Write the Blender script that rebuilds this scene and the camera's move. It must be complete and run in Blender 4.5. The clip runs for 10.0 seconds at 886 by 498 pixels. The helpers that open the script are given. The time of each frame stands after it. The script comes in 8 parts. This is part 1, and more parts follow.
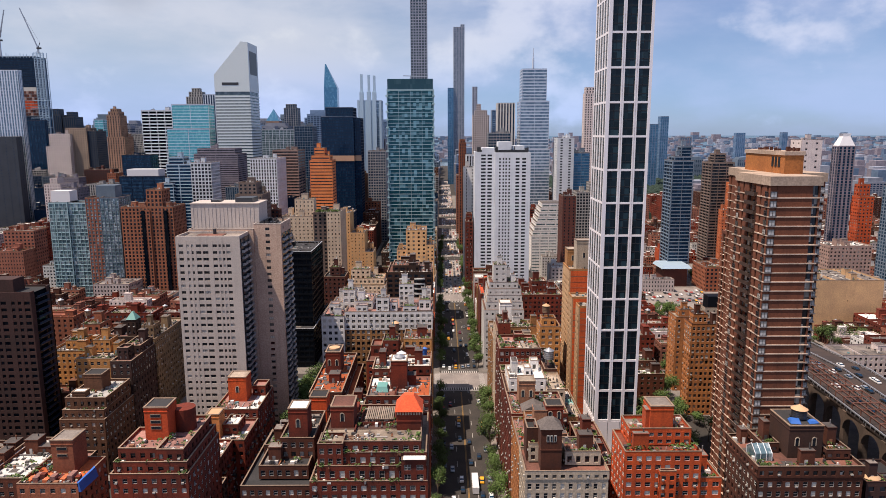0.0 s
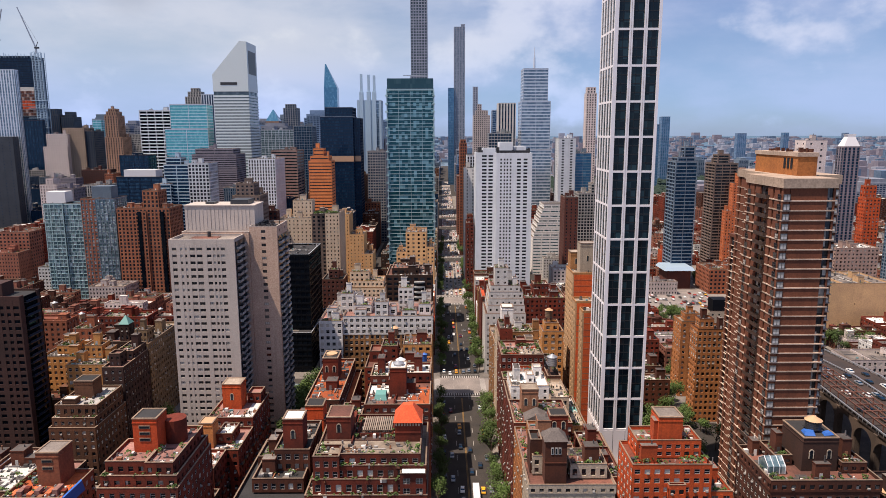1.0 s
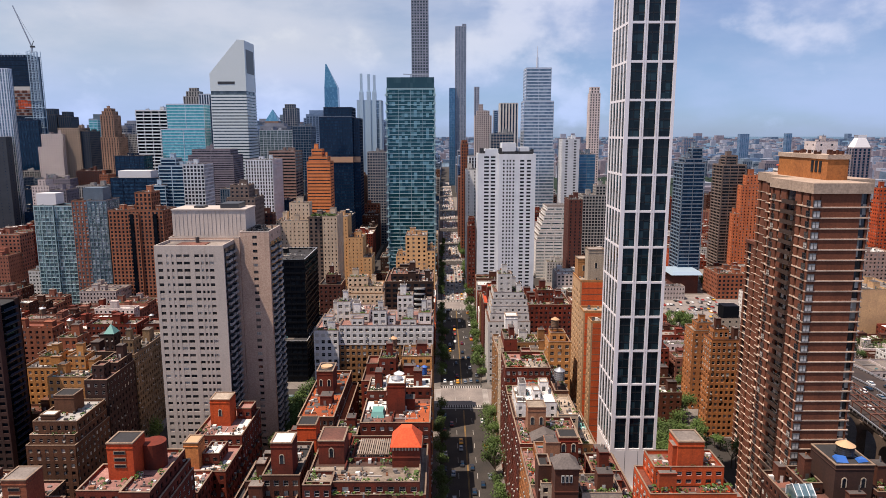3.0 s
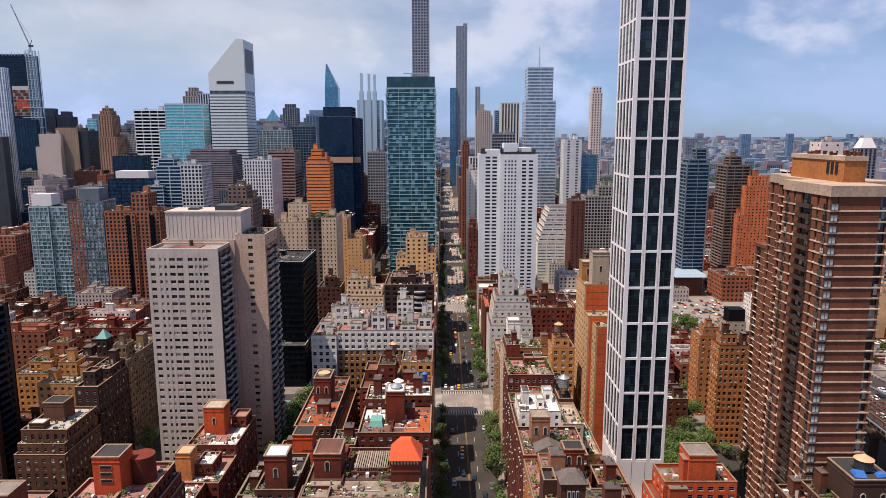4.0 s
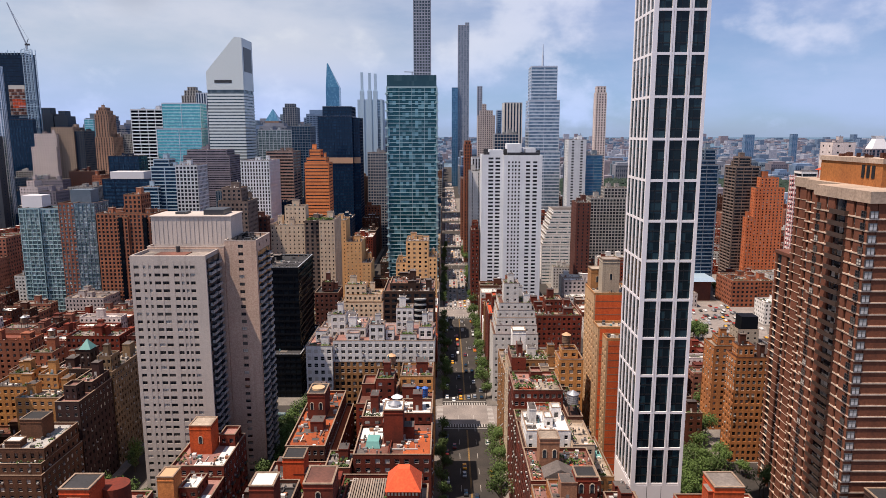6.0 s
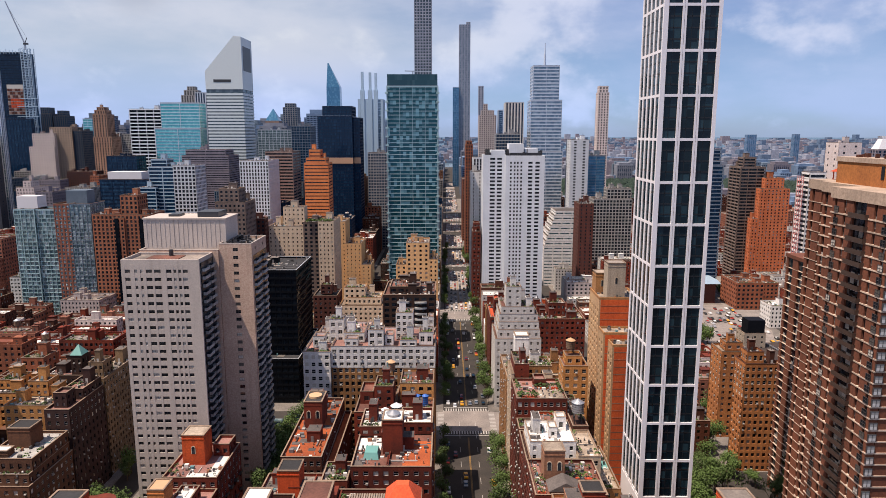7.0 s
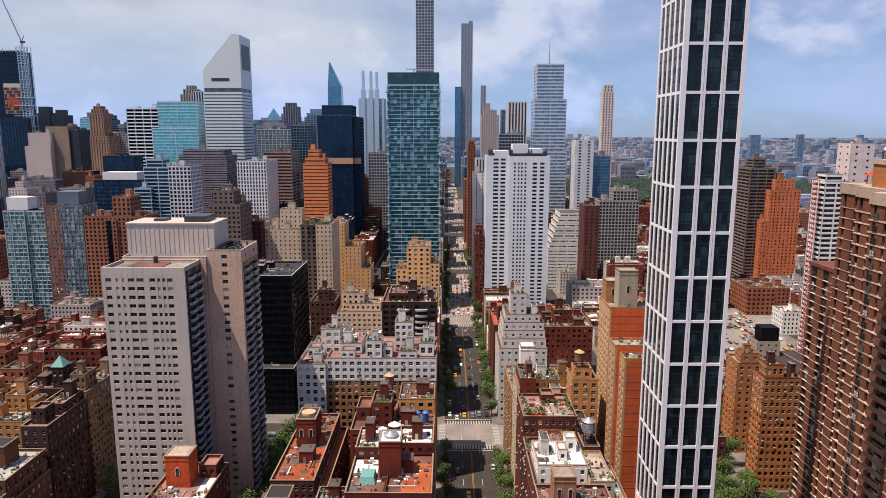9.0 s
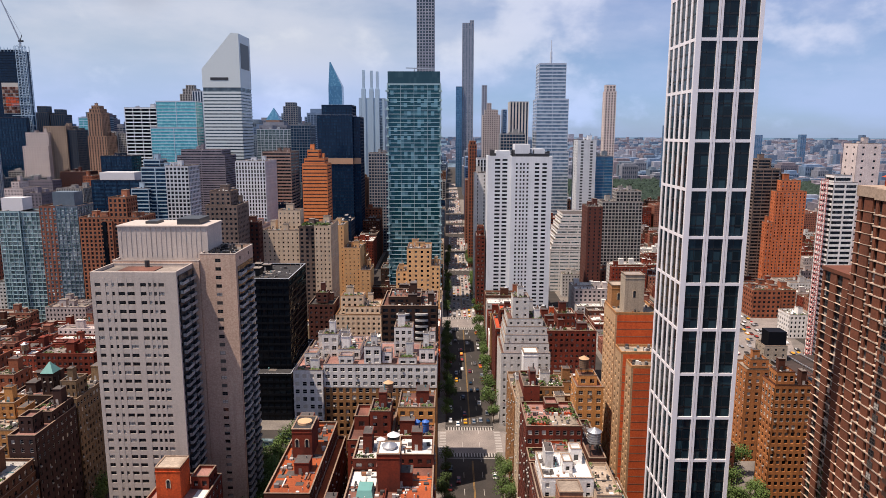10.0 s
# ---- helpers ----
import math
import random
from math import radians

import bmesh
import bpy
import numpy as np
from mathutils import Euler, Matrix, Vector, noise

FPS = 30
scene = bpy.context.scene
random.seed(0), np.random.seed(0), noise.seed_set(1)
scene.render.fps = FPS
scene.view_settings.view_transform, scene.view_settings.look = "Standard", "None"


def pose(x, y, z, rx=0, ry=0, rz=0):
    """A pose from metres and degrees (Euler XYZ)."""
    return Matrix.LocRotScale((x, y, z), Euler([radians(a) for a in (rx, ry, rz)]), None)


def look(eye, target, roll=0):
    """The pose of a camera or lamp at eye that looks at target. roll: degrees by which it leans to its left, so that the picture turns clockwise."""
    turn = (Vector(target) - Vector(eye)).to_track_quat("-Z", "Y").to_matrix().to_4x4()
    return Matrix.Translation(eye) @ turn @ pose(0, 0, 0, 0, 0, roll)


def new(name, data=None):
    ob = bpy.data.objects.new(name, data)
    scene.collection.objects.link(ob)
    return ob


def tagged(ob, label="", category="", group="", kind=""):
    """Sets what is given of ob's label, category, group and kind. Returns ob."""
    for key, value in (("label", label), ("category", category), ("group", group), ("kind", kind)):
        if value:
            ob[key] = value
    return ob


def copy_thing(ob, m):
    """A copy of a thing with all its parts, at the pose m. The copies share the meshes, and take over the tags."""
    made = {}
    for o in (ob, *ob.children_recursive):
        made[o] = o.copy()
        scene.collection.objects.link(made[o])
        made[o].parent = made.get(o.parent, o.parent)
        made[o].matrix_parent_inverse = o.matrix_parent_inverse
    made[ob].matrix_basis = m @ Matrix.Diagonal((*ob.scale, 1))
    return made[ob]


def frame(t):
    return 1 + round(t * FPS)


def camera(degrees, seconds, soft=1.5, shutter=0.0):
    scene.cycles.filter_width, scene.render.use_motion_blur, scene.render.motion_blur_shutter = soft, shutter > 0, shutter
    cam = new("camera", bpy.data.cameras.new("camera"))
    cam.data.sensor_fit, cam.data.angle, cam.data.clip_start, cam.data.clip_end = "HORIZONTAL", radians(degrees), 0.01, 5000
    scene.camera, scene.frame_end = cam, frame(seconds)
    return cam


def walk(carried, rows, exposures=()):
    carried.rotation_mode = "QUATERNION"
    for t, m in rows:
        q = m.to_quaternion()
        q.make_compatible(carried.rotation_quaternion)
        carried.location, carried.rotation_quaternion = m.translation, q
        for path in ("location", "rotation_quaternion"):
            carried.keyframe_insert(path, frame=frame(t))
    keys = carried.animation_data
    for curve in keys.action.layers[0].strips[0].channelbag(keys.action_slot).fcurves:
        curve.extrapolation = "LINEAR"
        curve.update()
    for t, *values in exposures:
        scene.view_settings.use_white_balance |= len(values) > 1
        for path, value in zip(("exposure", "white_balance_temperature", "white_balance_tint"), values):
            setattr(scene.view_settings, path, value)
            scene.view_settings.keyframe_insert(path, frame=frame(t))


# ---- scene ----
cam = camera(66.5, 10.0, soft=0.75)
# seconds, eye x, eye y, eye z, yaw, pitch, roll: a level flight along the wide street
ROWS = [
    (0.0, 0.0, 6.75, 142.72, -0.11, -9.80, 0.19),
    (2.0, -0.07, 22.6, 142.74, -0.05, -9.76, 0.14),
    (4.0, -0.17, 38.5, 142.76, 0.065, -9.74, 0.08),
    (5.0, -0.22, 46.4, 142.78, 0.13, -9.74, 0.05),
    (6.0, -0.27, 54.3, 142.81, 0.20, -9.735, 0.025),
    (8.0, -0.34, 69.9, 142.86, 0.365, -9.745, -0.03),
    (10.0, -0.42, 85.3, 142.89, 0.52, -9.76, -0.10),
]
EXPOSURE = 0.43
walk(cam, [(t, pose(x, y, z, 90 + pitch, roll, yaw)) for t, x, y, z, yaw, pitch, roll in ROWS],
     exposures=[(0.0, EXPOSURE, 6400, 18.0), (10.0, EXPOSURE, 6400, 18.0)])

# ---- light ----
SUN_TO = Vector((-0.35, -0.165, 0.922)).normalized()
sun_data = bpy.data.lights.new("sun", "SUN")
sun_data.energy, sun_data.angle, sun_data.color = 5.0, radians(0.53), (1.0, 0.87, 0.69)
sun = new("sun", sun_data)
sun.matrix_world = look((0, 0, 400), Vector((0, 0, 400)) - SUN_TO)

world = bpy.data.worlds.new("world")
scene.world = world
world.use_nodes = True
wn, wl = world.node_tree.nodes, world.node_tree.links
wn.clear()
w_out = wn.new("ShaderNodeOutputWorld")
w_bg = wn.new("ShaderNodeBackground")
w_sky = wn.new("ShaderNodeTexSky")
w_sky.sky_type, w_sky.sun_disc = "NISHITA", False
w_sky.sun_elevation = math.asin(SUN_TO.z)
w_sky.sun_rotation = math.atan2(SUN_TO.x, SUN_TO.y)
w_sky.air_density, w_sky.dust_density, w_sky.ozone_density = 1.0, 0.3, 4.0
w_co = wn.new("ShaderNodeTexCoord")
w_sep = wn.new("ShaderNodeSeparateXYZ")
wl.new(w_co.outputs["Generated"], w_sep.inputs["Vector"])


def w_range(source, a, b, c, d):
    """The value of source, taken from a..b to c..d and kept within."""
    n = wn.new("ShaderNodeMapRange")
    n.interpolation_type = "SMOOTHSTEP"
    for k, v in (("From Min", a), ("From Max", b), ("To Min", c), ("To Max", d)):
        n.inputs[k].default_value = v
    wl.new(source, n.inputs["Value"])
    return n.outputs["Result"]


def w_sum(*sources):
    at = sources[0]
    for q in sources[1:]:
        n = wn.new("ShaderNodeMath")
        wl.new(at, n.inputs[0])
        wl.new(q, n.inputs[1])
        at = n.outputs["Value"]
    return at


def w_cloud(scale, place, size, detail, rough):
    m = wn.new("ShaderNodeMapping")
    m.inputs["Scale"].default_value, m.inputs["Location"].default_value = scale, place
    wl.new(w_co.outputs["Generated"], m.inputs["Vector"])
    n = wn.new("ShaderNodeTexNoise")
    n.inputs["Scale"].default_value, n.inputs["Detail"].default_value, n.inputs["Roughness"].default_value = size, detail, rough
    wl.new(m.outputs["Vector"], n.inputs["Vector"])
    return n.outputs["Fac"]


def w_near(place, r0, r1, a):
    """One towards a point of the sky, fading out between two distances from it."""
    n = wn.new("ShaderNodeVectorMath")
    n.operation = "DISTANCE"
    n.inputs[1].default_value = place
    wl.new(w_co.outputs["Generated"], n.inputs[0])
    return w_range(n.outputs["Value"], r0, r1, a, 0.0)


def w_blend(low, high, fac, mode="MIX"):
    n = wn.new("ShaderNodeMixRGB")
    n.blend_type = mode
    for k, v in (("Color1", low), ("Color2", high), ("Fac", fac)):
        if isinstance(v, (tuple, float)):
            n.inputs[k].default_value = v
        else:
            wl.new(v, n.inputs[k])
    return n.outputs["Color"]


# thin veil, thicker to the south; heaped clouds over the street's end and a few to the north
veil = w_sum(w_range(w_sep.outputs["X"], 0.12, -0.28, 0.26, 0.62), w_range(w_cloud((2.2, 2.2, 6.0), (0.6, 0.2, 0.55), 1.9, 8.0, 0.55), 0.36, 0.70, -0.12, 0.30))
heaps = w_sum(w_cloud((1.0, 1.0, 1.5), (0.31, 0.0, 0.12), 9.0, 10.0, 0.55), w_near((0.115, 0.985, 0.115), 0.05, 0.19, 0.20), w_near((0.40, 0.91, 0.10), 0.02, 0.12, 0.11), w_near((0.50, 0.85, 0.19), 0.03, 0.16, 0.12), w_near((-0.25, 0.95, 0.16), 0.1, 0.3, 0.05))
dim = w_near((-0.395, 0.895, 0.195), 0.012, 0.062, 0.5)
base = w_blend(w_sky.outputs["Color"], (8.3, 8.05, 8.35, 1), veil)
base = w_blend(base, (10.0, 9.5, 9.1, 1), w_range(heaps, 0.585, 0.80, 0.0, 0.66))
base = w_blend(base, (4.6, 4.7, 5.2, 1), dim)
w_side = w_blend((0.88, 0.99, 1.04, 1), (0.83, 0.95, 1.145, 1), w_range(w_sep.outputs["X"], -0.25, 0.30, 0.0, 1.0))
w_hue = w_blend((0.63, 0.86, 1.32, 1), w_side, w_range(w_sep.outputs["Z"], 0.0, 0.13, 0.0, 1.0))
wl.new(w_blend(base, w_hue, 1.0, "MULTIPLY"), w_bg.inputs["Color"])
wl.new(w_bg.outputs["Background"], w_out.inputs["Surface"])
w_bg.inputs["Strength"].default_value = 0.0653


# ---- materials ----
# scales all masonry colours down against the raised exposure, to deepen shade
ALBEDO_SCALE = 0.86


def shader(name):
    m = bpy.data.materials.new(name)
    m.use_nodes = True
    n, l = m.node_tree.nodes, m.node_tree.links
    return m, n, l, n["Principled BSDF"]


def masonry(name, a, b, rough=0.9, course=0.0, stain=0.35, bump=0.25, speck=0.55):
    """A wall, roof or paving surface: two tones in patches, fine grain, run-down streaks, a tone of its own for each object."""
    m, n, l, p = shader(name)
    co = n.new("ShaderNodeTexCoord")
    big = n.new("ShaderNodeTexNoise")
    big.inputs["Scale"].default_value, big.inputs["Detail"].default_value = 0.11, 6.0
    l.new(co.outputs["Object"], big.inputs["Vector"])
    fine = n.new("ShaderNodeTexNoise")
    fine.inputs["Scale"].default_value, fine.inputs["Detail"].default_value = 1.7, 5.0
    l.new(co.outputs["Object"], fine.inputs["Vector"])
    mp = n.new("ShaderNodeMapping")
    mp.inputs["Scale"].default_value = (0.9, 0.9, 0.05)
    l.new(co.outputs["Object"], mp.inputs["Vector"])
    streak = n.new("ShaderNodeTexNoise")
    streak.inputs["Scale"].default_value, streak.inputs["Detail"].default_value = 1.0, 4.0
    l.new(mp.outputs["Vector"], streak.inputs["Vector"])
    mix = n.new("ShaderNodeMixRGB")
    mix.inputs["Color1"].default_value, mix.inputs["Color2"].default_value = (*(v * ALBEDO_SCALE for v in a), 1), (*(v * ALBEDO_SCALE for v in b), 1)
    ramp = n.new("ShaderNodeMapRange")
    ramp.inputs["From Min"].default_value, ramp.inputs["From Max"].default_value = 0.35, 0.65
    l.new(big.outputs["Fac"], ramp.inputs["Value"])
    l.new(ramp.outputs["Result"], mix.inputs["Fac"])
    grain = n.new("ShaderNodeMixRGB")
    grain.blend_type = "OVERLAY"
    grain.inputs["Fac"].default_value = speck
    l.new(mix.outputs["Color"], grain.inputs["Color1"])
    l.new(fine.outputs["Fac"], grain.inputs["Color2"])
    dirt = n.new("ShaderNodeMixRGB")
    dirt.blend_type = "MULTIPLY"
    dirt.inputs["Color2"].default_value = (0.45, 0.42, 0.40, 1)
    dr = n.new("ShaderNodeMapRange")
    dr.inputs["From Min"].default_value, dr.inputs["From Max"].default_value = 0.5, 0.78
    dr.inputs["To Max"].default_value = stain
    l.new(streak.outputs["Fac"], dr.inputs["Value"])
    l.new(dr.outputs["Result"], dirt.inputs["Fac"])
    l.new(grain.outputs["Color"], dirt.inputs["Color1"])
    info = n.new("ShaderNodeObjectInfo")
    hsv = n.new("ShaderNodeHueSaturation")
    vr = n.new("ShaderNodeMapRange")
    vr.inputs["To Min"].default_value, vr.inputs["To Max"].default_value = 0.78, 1.2
    l.new(info.outputs["Random"], vr.inputs["Value"])
    l.new(vr.outputs["Result"], hsv.inputs["Value"])
    l.new(dirt.outputs["Color"], hsv.inputs["Color"])
    last = hsv.outputs["Color"]
    if course:
        bt = n.new("ShaderNodeTexWave")
        bt.bands_direction = "Z"
        bt.inputs["Scale"].default_value, bt.inputs["Distortion"].default_value = course, 0.4
        l.new(co.outputs["Object"], bt.inputs["Vector"])
        cm = n.new("ShaderNodeMixRGB")
        cm.blend_type = "MULTIPLY"
        cm.inputs["Fac"].default_value = 0.22
        l.new(last, cm.inputs["Color1"])
        l.new(bt.outputs["Color"], cm.inputs["Color2"])
        last = cm.outputs["Color"]
    l.new(last, p.inputs["Base Color"])
    p.inputs["Roughness"].default_value = rough
    bp = n.new("ShaderNodeBump")
    bp.inputs["Strength"].default_value, bp.inputs["Distance"].default_value = bump, 0.05
    l.new(fine.outputs["Fac"], bp.inputs["Height"])
    l.new(bp.outputs["Normal"], p.inputs["Normal"])
    return m


def glazing(name, dark, light, share=0.3, bay=1.5, floor=3.0, rough=0.06, metal=0.0, spec=0.6):
    """Window glass of many panes: most dark, some paler for blinds, curtains or sky reflection put into the colour,
    each pane leaning a little its own way.
    """
    m, n, l, p = shader(name)
    co = n.new("ShaderNodeTexCoord")
    mp = n.new("ShaderNodeMapping")
    mp.inputs["Scale"].default_value = (1 / bay, 1 / bay, 1 / floor)
    l.new(co.outputs["Object"], mp.inputs["Vector"])
    fl = n.new("ShaderNodeVectorMath")
    fl.operation = "FLOOR"
    l.new(mp.outputs["Vector"], fl.inputs[0])
    wn_ = n.new("ShaderNodeTexWhiteNoise")
    l.new(fl.outputs["Vector"], wn_.inputs["Vector"])
    mr = n.new("ShaderNodeMapRange")
    mr.inputs["From Min"].default_value, mr.inputs["From Max"].default_value = 1 - share, 1.0
    l.new(wn_.outputs["Value"], mr.inputs["Value"])
    mix = n.new("ShaderNodeMixRGB")
    mix.inputs["Color1"].default_value, mix.inputs["Color2"].default_value = (*dark, 1), (*light, 1)
    l.new(mr.outputs["Result"], mix.inputs["Fac"])
    l.new(mix.outputs["Color"], p.inputs["Base Color"])
    p.inputs["Roughness"].default_value = rough
    p.inputs["Metallic"].default_value = metal
    p.inputs["Specular IOR Level"].default_value = spec
    sub = n.new("ShaderNodeVectorMath")
    sub.operation = "SUBTRACT"
    sub.inputs[1].default_value = (0.5, 0.5, 0.5)
    l.new(wn_.outputs["Color"], sub.inputs[0])
    sc = n.new("ShaderNodeVectorMath")
    sc.operation = "SCALE"
    sc.inputs["Scale"].default_value = 0.05
    l.new(sub.outputs["Vector"], sc.inputs[0])
    ge = n.new("ShaderNodeNewGeometry")
    ad = n.new("ShaderNodeVectorMath")
    l.new(ge.outputs["Normal"], ad.inputs[0])
    l.new(sc.outputs["Vector"], ad.inputs[1])
    nm = n.new("ShaderNodeVectorMath")
    nm.operation = "NORMALIZE"
    l.new(ad.outputs["Vector"], nm.inputs[0])
    l.new(nm.outputs["Vector"], p.inputs["Normal"])
    return m


def paint(name, c, rough=0.5, metal=0.0, vary=0.15):
    m, n, l, p = shader(name)
    co = n.new("ShaderNodeTexCoord")
    no = n.new("ShaderNodeTexNoise")
    no.inputs["Scale"].default_value, no.inputs["Detail"].default_value = 0.8, 6.0
    l.new(co.outputs["Object"], no.inputs["Vector"])
    info = n.new("ShaderNodeObjectInfo")
    ad = n.new("ShaderNodeMath")
    l.new(no.outputs["Fac"], ad.inputs[0])
    l.new(info.outputs["Random"], ad.inputs[1])
    mr = n.new("ShaderNodeMapRange")
    mr.inputs["From Min"].default_value, mr.inputs["From Max"].default_value = 0.2, 1.7
    mr.inputs["To Min"].default_value, mr.inputs["To Max"].default_value = 1 - vary, 1 + vary
    l.new(ad.outputs["Value"], mr.inputs["Value"])
    hs = n.new("ShaderNodeHueSaturation")
    hs.inputs["Color"].default_value = (*c, 1)
    l.new(mr.outputs["Result"], hs.inputs["Value"])
    l.new(hs.outputs["Color"], p.inputs["Base Color"])
    p.inputs["Roughness"].default_value, p.inputs["Metallic"].default_value = rough, metal
    return m


BRICK_RED = masonry("red_brick", (0.235, 0.030, 0.0088), (0.105, 0.0155, 0.0062), course=6.0)
BRICK_ORANGE = masonry("orange_brick", (0.64, 0.092, 0.014), (0.44, 0.062, 0.011), course=6.0)
BRICK_PARTY = masonry("orange_red_brick", (0.90, 0.150, 0.030), (0.70, 0.112, 0.024), course=6.0)
BRICK_BROWN = masonry("brown_brick", (0.13, 0.032, 0.012), (0.066, 0.017, 0.0078), course=6.0)
BRICK_TOWER = masonry("red_brown_brick", (0.255, 0.078, 0.036), (0.175, 0.054, 0.026), course=6.0)
BRICK_DARK = masonry("dark_brick", (0.066, 0.024, 0.015), (0.042, 0.018, 0.012), course=6.0)
BRICK_TAN = masonry("tan_brick", (0.46, 0.22, 0.080), (0.33, 0.155, 0.06), course=6.0)
BRICK_TAUPE = masonry("taupe_brick", (0.235, 0.170, 0.145), (0.165, 0.12, 0.103), course=6.0)
BRICK_WINE = masonry("wine_red_brick", (0.13, 0.036, 0.024), (0.085, 0.026, 0.02), course=6.0)
BRICK_CORAL = masonry("coral_brick", (0.66, 0.185, 0.068), (0.54, 0.145, 0.055), course=6.0)
BRICK_ROSE = masonry("rose_brick", (0.36, 0.135, 0.085), (0.26, 0.095, 0.062), course=6.0)
BRICK_RUSSET = masonry("russet_brick", (0.40, 0.125, 0.058), (0.29, 0.09, 0.044), course=6.0)
WHITE_COOL = masonry("cool_white_panel", (0.80, 0.835, 0.89), (0.71, 0.745, 0.80), stain=0.15, speck=0.2)
BRICK_BUFF = masonry("buff_brick", (0.86, 0.67, 0.49), (0.75, 0.58, 0.425), course=6.0, speck=0.3)
# brighter copy of the plain tan wall, sunlight included in its colour
TAN_BRIGHT = masonry("sunlit_tan_wall", (0.74, 0.43, 0.20), (0.64, 0.365, 0.17), stain=0.2, speck=0.3)
BRICK_DECO = masonry("rose_tan_brick", (0.52, 0.31, 0.215), (0.42, 0.245, 0.175), course=6.0)
BRICK_RUST = masonry("rust_brown_brick", (0.52, 0.195, 0.10), (0.38, 0.14, 0.075), course=6.0)
BRICK_CLAY = masonry("clay_brick", (0.50, 0.235, 0.13), (0.40, 0.185, 0.105), course=6.0)
BRICK_KHAKI = masonry("khaki_brick", (0.31, 0.205, 0.115), (0.23, 0.15, 0.088), course=6.0)
BRICK_UMBER = masonry("umber_brick", (0.165, 0.066, 0.031), (0.108, 0.044, 0.022), course=6.0)
BRICK_OCHRE = masonry("ochre_brick", (0.70, 0.325, 0.10), (0.54, 0.245, 0.078), course=6.0)
BRICK_AMBER = masonry("amber_brick", (0.70, 0.265, 0.078), (0.52, 0.19, 0.06), course=6.0)
BEIGE = masonry("beige_brick", (0.62, 0.48, 0.32), (0.52, 0.40, 0.27), course=6.0)
WHITE_BRICK = masonry("white_brick", (0.66, 0.62, 0.56), (0.58, 0.54, 0.49), course=6.0, stain=0.25)
GREY_BRICK = masonry("pale_grey_brick", (0.61, 0.53, 0.475), (0.55, 0.48, 0.435), course=6.0, stain=0.3, bump=0.1, speck=0.2)
WHITE_STONE = masonry("white_painted_wall", (0.82, 0.79, 0.765), (0.70, 0.68, 0.66), stain=0.3)
ROOF_CREAM = masonry("cream_roof_paving", (0.46, 0.375, 0.295), (0.17, 0.13, 0.10), stain=0.0)
PENT_BRICK = masonry("burnt_orange_brick", (0.46, 0.165, 0.040), (0.36, 0.125, 0.032), course=6.0)
CROWN_STONE = masonry("rose_tan_stone", (0.44, 0.325, 0.245), (0.34, 0.255, 0.195))
COPING = masonry("weathered_coping", (0.29, 0.20, 0.14), (0.19, 0.135, 0.10))
# near-black; on some houses it puts wall shade into the brick
BRICK_PLUM = masonry("plum_brown_brick", (0.058, 0.021, 0.017), (0.036, 0.015, 0.013), course=6.0)
PALE_STONE = masonry("pale_rose_stone", (0.68, 0.58, 0.55), (0.58, 0.495, 0.48))
# tan brick raised and warmed, so the shadowed wing looks sunlit
WING_BRICK = masonry("brightened_tan_brick", (0.74, 0.52, 0.40), (0.64, 0.45, 0.345), course=6.0)
# distance haze is put into these wall colours; rose also clads nearer towers
TOWN_BLUE = masonry("haze_blue_walls", (0.16, 0.24, 0.37), (0.11, 0.175, 0.28), stain=0.1)
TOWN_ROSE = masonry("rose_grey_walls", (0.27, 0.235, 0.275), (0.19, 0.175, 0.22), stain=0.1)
TOWN_PALE = masonry("haze_lilac_walls", (0.33, 0.35, 0.42), (0.24, 0.265, 0.335), stain=0.1)
PLAIN_DARK = masonry("dark_slate_cladding", (0.040, 0.048, 0.066), (0.030, 0.037, 0.053), rough=0.5, stain=0.2)
LIMESTONE = masonry("limestone", (0.54, 0.44, 0.33), (0.44, 0.36, 0.28))
CONCRETE = masonry("concrete", (0.40, 0.38, 0.36), (0.32, 0.31, 0.30))
PANEL_GREY = masonry("grey_panel", (0.30, 0.31, 0.33), (0.24, 0.25, 0.27), rough=0.6, stain=0.15)
PANEL_BLUE = masonry("blue_grey_panel", (0.17, 0.22, 0.28), (0.12, 0.17, 0.23), rough=0.5, stain=0.15)
PINK_STONE = masonry("pink_granite", (0.36, 0.24, 0.20), (0.30, 0.20, 0.17))
TERRACOTTA = masonry("terracotta_tile", (0.62, 0.085, 0.025), (0.52, 0.07, 0.02), stain=0.15, bump=0.5)
RAIL_PALE = masonry("pale_grey_rail", (0.42, 0.42, 0.42), (0.33, 0.33, 0.335), stain=0.2)
TAN_WALL = masonry("plain_tan_wall", (0.62, 0.385, 0.20), (0.52, 0.32, 0.175), stain=0.2)
SLAB_EDGE = masonry("pale_slab_edge", (0.66, 0.50, 0.39), (0.44, 0.33, 0.255), stain=0.3)
ROOF_SILVER = masonry("pale_roof_coating", (0.28, 0.235, 0.205), (0.115, 0.098, 0.088), stain=0.0)
ROOF_GREY = masonry("grey_roof_felt", (0.12, 0.10, 0.092), (0.06, 0.052, 0.05), stain=0.0)
ROOF_RED = masonry("red_roof_paving", (0.21, 0.052, 0.026), (0.13, 0.04, 0.025), stain=0.0)
ROOF_BROWN = masonry("brown_roof_felt", (0.085, 0.036, 0.024), (0.045, 0.022, 0.017), stain=0.0)
ROOF_PINK = masonry("pink_roof_paving", (0.215, 0.084, 0.058), (0.085, 0.036, 0.027), stain=0.0)
ROOF_ROSE = masonry("rose_roof_paving", (0.36, 0.185, 0.155), (0.19, 0.092, 0.078), stain=0.0)
